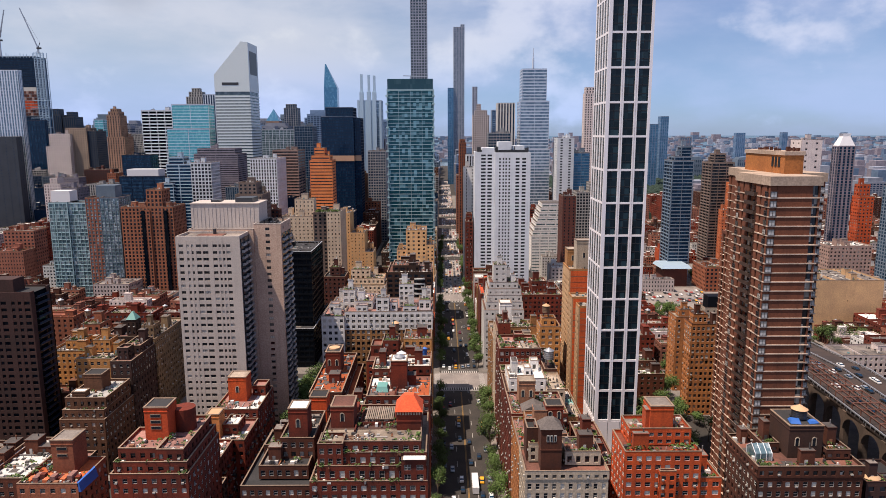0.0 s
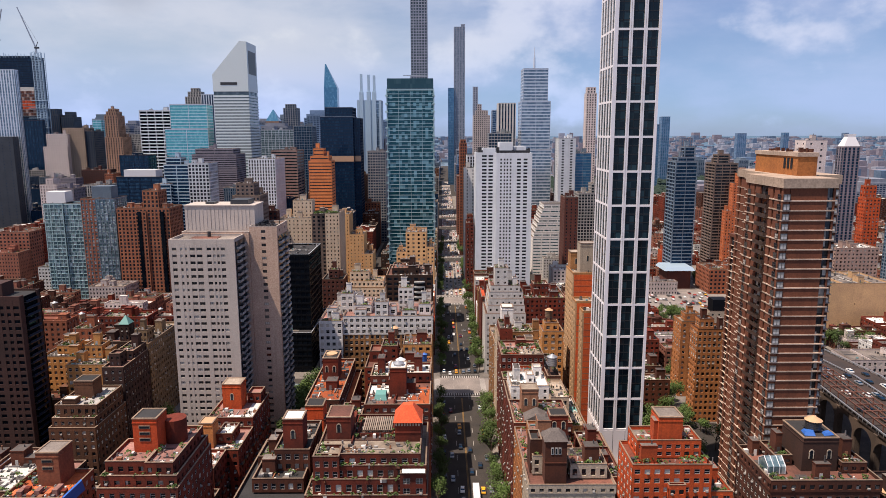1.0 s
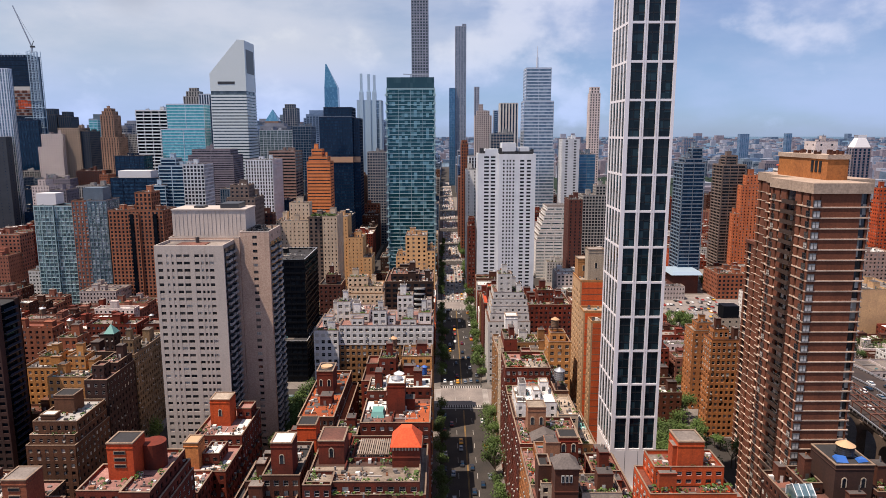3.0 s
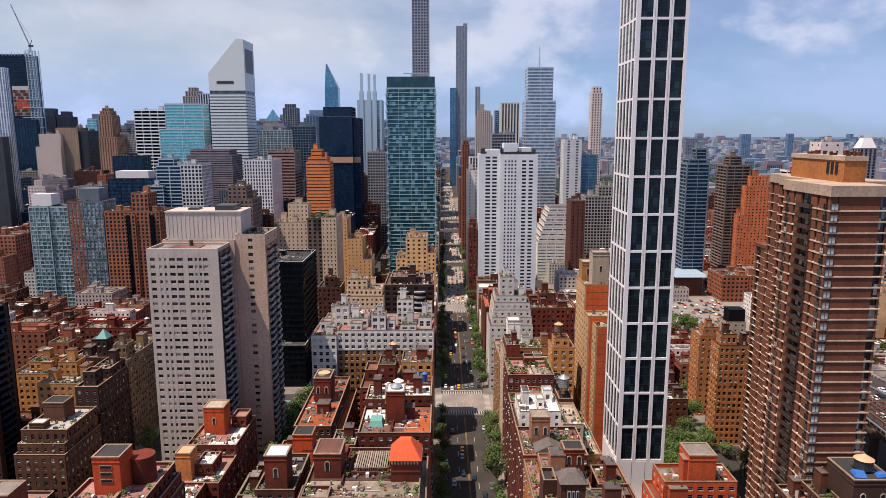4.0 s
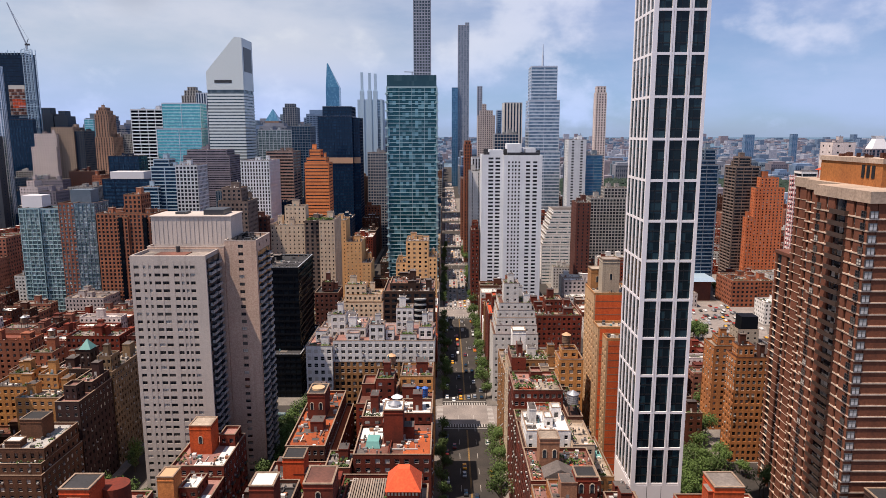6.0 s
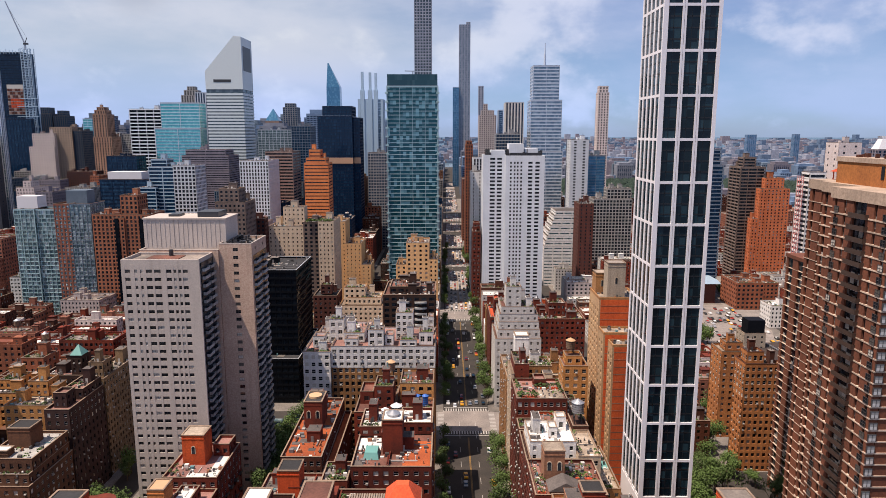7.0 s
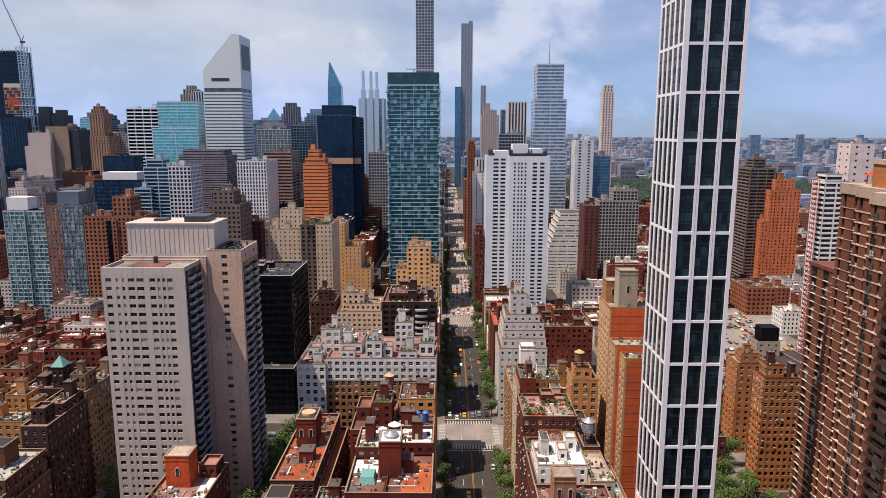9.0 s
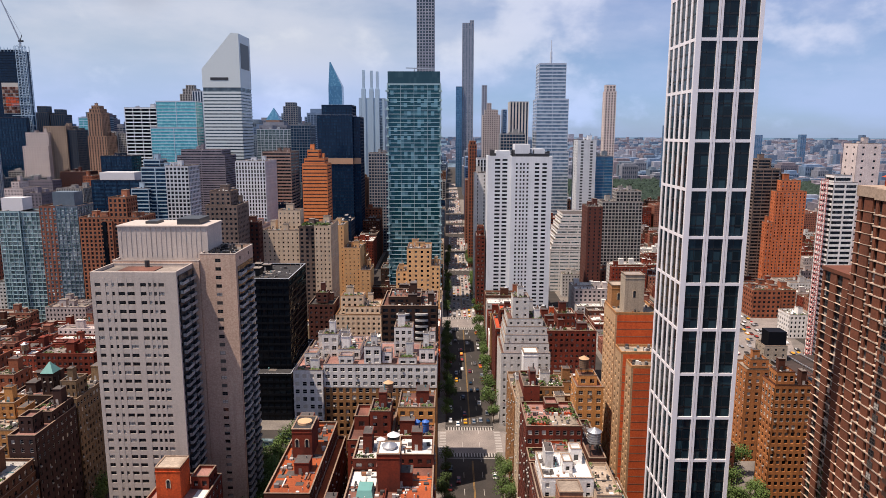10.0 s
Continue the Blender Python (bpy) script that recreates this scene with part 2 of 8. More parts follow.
ROOF_TILE = masonry("terracotta_paving", (0.47, 0.100, 0.022), (0.30, 0.062, 0.016), stain=0.0)
PAINT_ORANGE = masonry("orange_painted_wall", (0.70, 0.088, 0.015), (0.56, 0.07, 0.014), stain=0.2)
BRICK_VIVID = masonry("vivid_orange_brick", (0.84, 0.265, 0.085), (0.74, 0.23, 0.075), stain=0.15)
ROOF_DARK = masonry("dark_roof_felt", (0.034, 0.032, 0.034), (0.020, 0.0195, 0.021), stain=0.0)
ROOF_WHITE = masonry("white_roof_coating", (0.80, 0.78, 0.75), (0.68, 0.66, 0.63), stain=0.0)
ASPHALT = masonry("asphalt", (0.045, 0.037, 0.032), (0.026, 0.023, 0.021), stain=0.0)
PAVING = masonry("sidewalk_concrete", (0.235, 0.205, 0.18), (0.145, 0.127, 0.115), stain=0.0)
ROAD_PALE = masonry("worn_road_concrete", (0.32, 0.275, 0.25), (0.23, 0.20, 0.185), stain=0.0)
DECK = masonry("worn_bridge_deck", (0.066, 0.042, 0.034), (0.038, 0.027, 0.024), stain=0.0)
# the shadow on the arcade is put into this dark stone
DECK_STONE = masonry("shaded_bridge_stone", (0.14, 0.095, 0.07), (0.085, 0.06, 0.045))
# the haze over the far land is part of its blue
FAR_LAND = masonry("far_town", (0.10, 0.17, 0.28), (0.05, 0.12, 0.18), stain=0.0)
METAL_WHITE = paint("white_metal_cladding", (0.66, 0.65, 0.67), 0.4, 0.0, 0.05)
RIB_WHITE = paint("lilac_white_rib", (0.78, 0.745, 0.765), 0.45, 0.0, 0.05)
METAL_SILVER = paint("silver_cladding", (0.62, 0.64, 0.68), 0.3, 0.5, 0.08)
METAL_SKY = paint("blue_grey_cladding", (0.40, 0.52, 0.62), 0.35, 0.2, 0.08)
METAL_DARK = paint("dark_metal", (0.05, 0.05, 0.055), 0.4, 0.4)
EDGE_TEAL = paint("pale_green_slab_edge", (0.32, 0.47, 0.50), 0.5)
METAL_BLACK = paint("black_metal", (0.008, 0.009, 0.011), 0.45)
METAL_NAVY = paint("navy_cladding", (0.006, 0.020, 0.050), 0.5, 0.0)
METAL_INK = paint("ink_black_cladding", (0.005, 0.006, 0.009), 0.5, 0.0)
METAL_INK.node_tree.nodes["Principled BSDF"].inputs["Specular IOR Level"].default_value = 0.1
METAL_NAVY.node_tree.nodes["Principled BSDF"].inputs["Specular IOR Level"].default_value = 0.15
PANEL_COOL = paint("cool_grey_aluminium", (0.58, 0.645, 0.66), 0.4, 0.0, 0.05)
RUST_STEEL = paint("red_brown_steel", (0.13, 0.055, 0.038), 0.7, 0.2, 0.3)
RAIL_DARK = paint("bronze_railing", (0.07, 0.045, 0.035), 0.5, 0.3)
METAL_BLUE = paint("blue_paint", (0.03, 0.12, 0.42), 0.5)
COPPER_WARM = paint("warm_copper_louvre", (0.50, 0.30, 0.19), 0.5, 0.1)
COPPER = paint("green_copper", (0.12, 0.30, 0.28), 0.6)
WOOD_TANK = paint("weathered_tank_wood", (0.20, 0.12, 0.075), 0.85)
SLAT_GREY = paint("weathered_grey_timber", (0.24, 0.19, 0.15), 0.85, 0.0, 0.4)
WOOD_PALE = paint("pale_timber_deck", (0.48, 0.30, 0.17), 0.8)
STEEL = paint("galvanised_steel", (0.45, 0.46, 0.48), 0.4, 0.7)
def ducting():
    """Many small roof things, each of its own tone."""
    m, n, l, p = shader("mixed_roof_equipment")
    ge = n.new("ShaderNodeNewGeometry")
    ramp = n.new("ShaderNodeValToRGB")
    ramp.color_ramp.interpolation = "CONSTANT"
    e = ramp.color_ramp.elements
    e[0].color, e[1].color, e[1].position = (0.16, 0.15, 0.15, 1), (0.05, 0.045, 0.045, 1), 0.3
    for q, c in ((0.55, (0.42, 0.40, 0.38, 1)), (0.7, (0.24, 0.10, 0.05, 1)), (0.82, (0.65, 0.62, 0.58, 1)), (0.95, (0.10, 0.22, 0.24, 1))):
        e.new(q).color = c
    l.new(ge.outputs["Random Per Island"], ramp.inputs["Fac"])
    l.new(ramp.outputs["Color"], p.inputs["Base Color"])
    p.inputs["Roughness"].default_value = 0.6
    return m


DUCT = ducting()
AC_PALE = paint("pale_unit_casing", (0.33, 0.31, 0.29), 0.5, 0.0, 0.3)
AWNING = paint("white_awning_cloth", (0.72, 0.70, 0.68), 0.8)
LINE_WHITE = paint("white_road_paint", (0.33, 0.31, 0.29), 0.7, 0.0, 0.3)
LINE_YELLOW = paint("yellow_road_paint", (0.30, 0.165, 0.04), 0.7, 0.0, 0.3)
FRAME_WHITE = paint("white_window_frame", (0.44, 0.42, 0.39), 0.5)
FRAME_DARK = paint("dark_window_frame", (0.05, 0.045, 0.045), 0.5)
GLASS_HOME = glazing("apartment_glass", (0.012, 0.014, 0.018), (0.42, 0.39, 0.35), 0.38, 1.6, 3.0)
# dark base lifted to take in the haze over farther towers
GLASS_DARK = glazing("dark_glass", (0.013, 0.017, 0.023), (0.050, 0.060, 0.070), 0.5, 1.5, 3.1, spec=0.3)
GLASS_TOWER = glazing("tower_glass", (0.005, 0.012, 0.018), (0.020, 0.046, 0.060), 0.4, 1.6, 3.05, spec=0.3)
GLASS_TEAL = glazing("teal_glass", (0.014, 0.095, 0.120), (0.24, 0.47, 0.52), 0.40, 2.6, 3.12, metal=0.25, spec=0.4)
GLASS_BLUE = glazing("blue_glass", (0.02, 0.06, 0.12), (0.10, 0.20, 0.30), 0.4, 2.0, 3.6, metal=0.4)
# navy base lifted for distance haze as well
GLASS_NAVY = glazing("navy_glass", (0.007, 0.030, 0.068), (0.020, 0.065, 0.125), 0.4, 1.5, 3.6, metal=0.0, spec=0.25)
GLASS_INK = glazing("ink_glass", (0.003, 0.005, 0.009), (0.007, 0.011, 0.017), 0.4, 1.5, 3.6, spec=0.12)
GLASS_MIST = glazing("misty_blue_glass", (0.11, 0.18, 0.20), (0.52, 0.62, 0.64), 0.6, 1.7, 3.1, metal=0.25, spec=0.5)
GLASS_BAY = glazing("curtained_glass", (0.30, 0.295, 0.29), (0.78, 0.75, 0.72), 0.6, 1.1, 1.6)
GLASS_PALE = glazing("pale_glass", (0.14, 0.22, 0.25), (0.40, 0.48, 0.50), 0.6, 1.8, 3.2, metal=0.45)
GLASS_TURQ = glazing("turquoise_glass", (0.10, 0.42, 0.45), (0.22, 0.55, 0.56), 0.5, 1.5, 3.8, metal=0.3)
GLASS_PLANT = glazing("plant_screen_glass", (0.018, 0.060, 0.085), (0.035, 0.085, 0.11), 0.5, 2.0, 4.5, spec=0.3)
GLASS_SKY = glazing("sky_glass", (0.15, 0.22, 0.29), (0.34, 0.42, 0.48), 0.6, 2.0, 3.8, metal=0.3)
GLASS_STEEL = glazing("steel_grey_glass", (0.055, 0.085, 0.105), (0.12, 0.16, 0.185), 0.5, 2.0, 3.95, metal=0.1)
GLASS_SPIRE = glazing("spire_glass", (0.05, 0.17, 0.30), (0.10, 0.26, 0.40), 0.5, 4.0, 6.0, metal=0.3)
LEAF = paint("tree_leaves", (0.060, 0.102, 0.020), 0.8, 0.0, 0.5)
LEAF_FAR = masonry("wood_canopy", (0.026, 0.056, 0.036), (0.016, 0.040, 0.028), stain=0.0, bump=0.8)
BARK = paint("bark", (0.08, 0.055, 0.04), 0.9)
TYRE = paint("tyre_rubber", (0.02, 0.02, 0.02), 0.8)
WATER = paint("river_water", (0.10, 0.16, 0.20), 0.2)


# ---- mesh makers ----
class Geo:
    """Boxes, prisms and turned shapes gathered for one mesh."""

    def __init__(self):
        self.v, self.f, self.mi = [], [], []

    def face(self, pts, mi=0):
        k = len(self.v)
        self.v += pts
        self.f.append(tuple(range(k, k + len(pts))))
        self.mi.append(mi)

    def box(self, x0, x1, y0, y1, z0, z1, mi=0):
        k = len(self.v)
        self.v += [(x0, y0, z0), (x1, y0, z0), (x1, y1, z0), (x0, y1, z0), (x0, y0, z1), (x1, y0, z1), (x1, y1, z1), (x0, y1, z1)]
        for q in ((0, 3, 2, 1), (4, 5, 6, 7), (0, 1, 5, 4), (1, 2, 6, 5), (2, 3, 7, 6), (3, 0, 4, 7)):
            self.f.append(tuple(k + i for i in q))
            self.mi.append(mi)

    def prism(self, pts, z0, z1, mi=0, top=None):
        """An upright prism over an anticlockwise outline; top: another outline for its upper end."""
        k, n = len(self.v), len(pts)
        top = top or pts
        self.v += [(x, y, z0) for x, y in pts] + [(x, y, z1) for x, y in top]
        self.f.append(tuple(k + i for i in reversed(range(n))))
        self.f.append(tuple(k + n + i for i in range(n)))
        self.mi += [mi, mi]
        for i in range(n):
            j = (i + 1) % n
            self.f.append((k + i, k + j, k + n + j, k + n + i))
            self.mi.append(mi)

    def turned(self, cx, cy, r0, r1, z0, z1, n=14, mi=0):
        a = [(math.cos(6.28318 * i / n), math.sin(6.28318 * i / n)) for i in range(n)]
        self.prism([(cx + r0 * c, cy + r0 * s) for c, s in a], z0, z1, mi, [(cx + r1 * c, cy + r1 * s) for c, s in a])

    def bar(self, a, b, r, mi=0):
        """A square bar from a to b."""
        a, b = Vector(a), Vector(b)
        d = (b - a).normalized()
        u = d.cross(Vector((0, 0, 1)) if abs(d.z) < 0.9 else Vector((1, 0, 0))).normalized() * r
        w = d.cross(u).normalized() * r
        k = len(self.v)
        for o in (a, b):
            for s in (u + w, -u + w, -u - w, u - w):
                self.v.append(tuple(o + s))
        for q in ((0, 1, 2, 3), (7, 6, 5, 4), (0, 4, 5, 1), (1, 5, 6, 2), (2, 6, 7, 3), (3, 7, 4, 0)):
            self.f.append(tuple(k + i for i in q))
            self.mi.append(mi)

    def mesh(self, name, mats, base=(0, 0, 0)):
        me = bpy.data.meshes.new(name)
        bx, by, bz = base
        me.from_pydata([(x - bx, y - by, z - bz) for x, y, z in self.v], [], self.f)
        for m in mats:
            me.materials.append(m)
        if len(mats) > 1:
            me.polygons.foreach_set("material_index", self.mi)
        me.update()
        return me


def part(name, geo, mat, parent, label="", kind=""):
    """One mesh under a thing; geo is in world metres, the thing's own place is taken off."""
    if not geo.f:
        return None
    mats = mat if isinstance(mat, (list, tuple)) else [mat]
    ob = new(name, geo.mesh(name, mats, tuple(parent.location) if parent.parent is None else tuple(parent.location + parent.parent.location)))
    ob.parent = parent
    if parent.parent is not None:
        ob.parent = parent
    return tagged(ob, label, "", "", kind)


def solid(name, geo, mat, label, category, kind="", base=(0, 0, 0), group=""):
    """A thing of one mesh."""
    mats = mat if isinstance(mat, (list, tuple)) else [mat]
    ob = new(name, geo.mesh(name, mats, base))
    ob.location = base
    return tagged(ob, label, category, group, kind)


def thing(name, label, category, x, y, z=0.0, group=""):
    e = new(name)
    e.location = (x, y, z)
    e.empty_display_size = 2
    return tagged(e, label, category, group)


FOOT = []


def claim(x0, x1, y0, y1):
    FOOT.append((x0, x1, y0, y1))


def is_free(x0, x1, y0, y1):
    return all(x1 <= a + 0.5 or x0 >= b - 0.5 or y1 <= c + 0.5 or y0 >= d - 0.5 for a, b, c, d in FOOT)


def style(wall, glass, bay=3.2, fh=3.05, pier=0.55, span=0.5, rec=0.3, base=0.0, roof=None, trim=None, par=1.0):
    return dict(wall=wall, glass=glass, bay=bay, fh=fh, pier=pier, span=span, rec=rec, base=base, roof=roof or ROOF_GREY, trim=trim, par=par)


WINDOWS = {}


def window_mesh(w, h, dark):
    """A window that several openings share: frame, meeting rail and pane, facing -y, its middle at the origin."""
    key = (round(w, 2), round(h, 2), dark)
    if key not in WINDOWS:
        g = Geo()
        t, d = 0.09, 0.07
        xs = [-w / 2, -w / 2 + t, w / 2 - t, w / 2]
        if w > 1.7:
            xs[2:2] = [-0.04, 0.04]
        zs = [-h / 2, -h / 2 + t, -0.04, 0.04, h / 2 - t, h / 2]
        nx, nz = len(xs), len(zs)
        g.v = [(x, -d, z) for z in zs for x in xs]

        def quad(a, b, c, e, mi=0):
            g.f.append((a, b, c, e))
            g.mi.append(mi)
        for r in range(nz - 1):
            for c in range(nx - 1):
                q = (r * nx + c, r * nx + c + 1, (r + 1) * nx + c + 1, (r + 1) * nx + c)
                if r % 2 and c % 2:
                    k = len(g.v)
                    g.v += [(g.v[n][0], 0.0, g.v[n][2]) for n in q]
                    quad(k, k + 1, k + 2, k + 3, 1)
                    for n in range(4):
                        quad(q[n], q[(n + 1) % 4], k + (n + 1) % 4, k + n)
                else:
                    quad(*q)
        ring = [(c, 0) for c in range(nx - 1)] + [(nx - 1, r) for r in range(nz - 1)] + [(c, nz - 1) for c in range(nx - 1, 0, -1)] + [(0, r) for r in range(nz - 1, 0, -1)]
        k = len(g.v)
        g.v += [(xs[c], d, zs[r]) for c, r in ring]
        for n, (c, r) in enumerate(ring):
            m = (n + 1) % len(ring)
            quad(r * nx + c, k + n, k + m, ring[m][1] * nx + ring[m][0])
        WINDOWS[key] = g.mesh("window", [FRAME_DARK if dark else FRAME_WHITE, PANE])
    return WINDOWS[key]


def pane_material():
    m, n, l, p = shader("single_pane")
    info = n.new("ShaderNodeObjectInfo")
    ramp = n.new("ShaderNodeValToRGB")
    ramp.color_ramp.interpolation = "CONSTANT"
    e = ramp.color_ramp.elements
    e[0].color, e[1].color, e[1].position = (0.012, 0.014, 0.018, 1), (0.10, 0.09, 0.08, 1), 0.62
    k = e.new(0.82)
    k.color = (0.50, 0.46, 0.41, 1)
    l.new(info.outputs["Random"], ramp.inputs["Fac"])
    l.new(ramp.outputs["Color"], p.inputs["Base Color"])
    p.inputs["Roughness"].default_value = 0.12
    p.inputs["Specular IOR Level"].default_value = 0.3
    return m


PANE = pane_material()


def mass(W, x0, x1, y0, y1, z0, z1, st, parent=None, single="", dark=False):
    """One block of a building: glazed core, solid spandrels floor by floor, piers bay by bay, parapet and roof.
    W: dict of Geos. single: sides (e, s, n) whose windows are objects of their own."""
    g, gl, rf = W["wall"], W["window"], W["roof"]
    rec, par = st["rec"], st["par"]
    top = z1 - par
    gl.box(x0 + rec, x1 - rec, y0 + rec, y1 - rec, z0, top - 0.1)
    n = max(1, round((top - z0 - st["base"]) / st["fh"]))
    fh = (top - z0 - st["base"]) / n
    zb = z0 + st["base"]
    sh = fh * st["span"]
    if sh > 0.02:
        lo = z0
        for i in range(n + 1):
            hi = zb + i * fh + sh * 0.62
            if i == n:
                hi = top
            g.box(x0, x1, y0, y1, lo, hi)
            lo = zb + (i + 1) * fh - sh * 0.38
    else:
        g.box(x0, x1, y0, y1, top - 0.8, top)
    pr = st["pier"]
    e = 0.03
    spots = []
    for side, a, b in (("e", x0, x1), ("w", x0, x1), ("s", y0, y1), ("n", y0, y1)):
        k = max(1, round((b - a) / st["bay"]))
        bw = (b - a) / k
        hw = bw * pr / 2
        for i in range(k + 1):
            c = a + i * bw
            p0, p1 = max(a, c - hw), min(b, c + hw)
            if pr > 0.01:
                if side == "e":
                    g.box(p0 - e * (i == 0), p1 + e * (i == k), y0 - e, y0 + rec + 0.05, z0, top - 0.04)
                elif side == "w":
                    g.box(p0 - e * (i == 0), p1 + e * (i == k), y1 - rec - 0.05, y1 + e, z0, top - 0.04)
                elif side == "s":
                    g.box(x0 - e, x0 + rec + 0.05, p0, p1, z0, top - 0.04)
                else:
                    g.box(x1 - rec - 0.05, x1 + e, p0, p1, z0, top - 0.04)
            if i < k and side in single and parent is not None:
                for j in range(n):
                    spots.append((side, c + bw / 2, zb + j * fh + sh * 0.62 + (fh - sh) / 2, bw - 2 * hw, fh - sh))
    if spots:
        bx, by, bz = parent.location
        rng = random.Random(int(x0 * 7 + y0 * 13 + z1))
        for side, c, zc, w, h in spots:
            if rng.random() < (0.2 if side == "s" else 0.13):
                u = W["ac"]
                zz = zc - h / 2
                o = rng.uniform(-0.2, 0.2) * w
                if side == "e":
                    u.box(c + o - 0.36, c + o + 0.36, y0 - 0.35, y0 + rec, zz, zz + 0.45)
                elif side == "s":
                    u.box(x0 - 0.35, x0 + rec, c + o - 0.36, c + o + 0.36, zz, zz + 0.45)
                else:
                    u.box(x1 - rec, x1 + 0.35, c + o - 0.36, c + o + 0.36, zz, zz + 0.45)
        spots.sort(key=lambda s: -s[2])
        for side, c, zc, w, h in spots[:int(W["budget"] * 0.3)]:
            ob = new("window", window_mesh(w, h, dark))
            if side == "e":
                m = pose(c - bx, y0 + rec - 0.1 - by, zc - bz)
            elif side == "s":
                m = pose(x0 + rec - 0.1 - bx, c - by, zc - bz, 0, 0, -90)
            else:
                m = pose(x1 - rec + 0.1 - bx, c - by, zc - bz, 0, 0, 90)
            ob.parent = parent
            ob.matrix_basis = m
        W["budget"] = max(0, W["budget"] - len(spots))
    # parapet with coping, roof deck inside
    tr = W["coping"]
    if par > 0.05:
        t = 0.32
        for q in ((x0, x1, y0, y0 + t), (x0, x1, y1 - t, y1), (x0, x0 + t, y0 + t, y1 - t), (x1 - t, x1, y0 + t, y1 - t)):
            g.box(*q, top, z1)
        c = 0.06
        for q in ((x0 - c, x1 + c, y0 - c, y0 + t + c), (x0 - c, x1 + c, y1 - t - c, y1 + c), (x0 - c, x0 + t + c, y0 + t + c, y1 - t - c), (x1 - t - c, x1 + c, y0 + t + c, y1 - t - c)):
            tr.box(*q, z1, z1 + 0.14)
    if isinstance(rf, list):
        rf.append(Geo())
        rf[-1].box(x0 + 0.3, x1 - 0.3, y0 + 0.3, y1 - 0.3, top - 0.05, top + 0.03)
    else:
        rf.box(x0 + 0.3, x1 - 0.3, y0 + 0.3, y1 - 0.3, top - 0.05, top + 0.03)


def clutter(W, x0, x1, y0, y1, z, rng, tidy=False):
    """Roof things that belong to the building: bulkheads, vents, ducts, decks, planters."""
    eq, gr = W["equipment"], W["planting"]
    w, d = x1 - x0, y1 - y0
    if w < 4 or d < 4:
        return
    area = w * d
    n = 1 if area < 220 else (2 if area < 500 else 3)
    for i in range(n):
        bw, bd = min(w * 0.45, rng.uniform(2.8, 5.5)), min(d * 0.4, rng.uniform(3, 6.5))
        bx, by, bh = rng.uniform(x0 + 0.6, x1 - bw - 0.6), rng.uniform(y0 + 0.6, y1 - bd - 0.6), rng.uniform(2.6, 5.0) + (1.5 if i == 0 else 0)
        g = W["bulkhead"]
        if isinstance(g, list):
            g.append(Geo())
            g = g[-1]
        g.box(bx, bx + bw, by, by + bd, z, z + bh)
        g.box(bx - 0.14, bx + bw + 0.14, by - 0.14, by + bd + 0.14, z + bh, z + bh + 0.16)
        W["cap"].box(bx, bx + bw, by, by + bd, z + bh + 0.16, z + bh + 0.2)
        eq.box(bx + bw * 0.3, bx + bw * 0.3 + 0.95, by - 0.05, by, z, z + 2.1)
        eq.turned(bx + bw * 0.7, by + bd * 0.6, 0.2, 0.2, z + bh + 0.1, z + bh + rng.uniform(0.8, 2.4), 7)
    for _ in range(int(min(90, 8 + area / 7)) if isinstance(W["bulkhead"], list) else int(min(20, 4 + area / 22))):
        cx, cy = rng.uniform(x0 + 0.6, x1 - 0.6), rng.uniform(y0 + 0.6, y1 - 0.6)
        s = rng.uniform(0.22, 0.75)
        k = rng.random()
        if k < 0.45:
            eq.box(cx - s, cx + s, cy - s * 0.8, cy + s * 0.8, z, z + rng.uniform(0.4, 1.4))
        elif k < 0.75:
            eq.turned(cx, cy, s * 0.4, s * 0.4, z, z + rng.uniform(0.5, 1.6), 7)
        elif k < 0.88:
            W["cap"].box(max(x0, cx - s * 3.5), min(x1, cx + s * 3.5), max(y0, cy - s * 3), min(y1, cy + s * 3), z, z + rng.uniform(0.05, 0.12))
        else:
            e = rng.choice((0.0, 1.57))
            l = max(0.3, min(min(w, d) * 0.2, cx - x0, x1 - cx, cy - y0, y1 - cy))
            eq.bar((cx - l * math.cos(e), cy - l * math.sin(e), z + 0.35), (cx + l * math.cos(e), cy + l * math.sin(e), z + 0.35), 0.18)
    # party walls cut the roof
    if area > 260 and not tidy:
        for _ in range(2):
            if rng.random() < 0.6:
                cx = rng.uniform(x0 + 2, x1 - 2)
                W["partition"].box(cx - 0.15, cx + 0.15, y0, y1, z, z + rng.uniform(0.7, 1.3))
            else:
                cy = rng.uniform(y0 + 2, y1 - 2)
                W["partition"].box(x0, x1, cy - 0.15, cy + 0.15, z, z + rng.uniform(0.7, 1.3))
    if not tidy and rng.random() < 0.75:
        for _ in range(rng.randint(6, 18)):
            shrub(gr, rng.uniform(x0 + 0.7, x1 - 0.7), rng.choice((y0 + rng.uniform(0.4, 1.2), rng.uniform(y0 + 1, y1 - 1))), z, rng.uniform(0.4, 0.9), rng)


def shrub(g, x, y, z, r, rng):
    for _ in range(14):
        a, b = rng.uniform(0, 6.28), rng.uniform(0.0, 1.4)
        c = Vector((x + r * math.cos(a) * math.cos(b), y + r * math.sin(a) * math.cos(b), z + 0.3 + r * (0.5 + math.sin(b))))
        u = Vector((rng.uniform(-1, 1), rng.uniform(-1, 1), rng.uniform(-1, 1))).normalized() * r * 0.4
        w = u.cross(Vector((rng.uniform(-1, 1), rng.uniform(-1, 1), 1))).normalized() * r * 0.4
        g.face([tuple(c - u), tuple(c - w), tuple(c + u), tuple(c + w)])


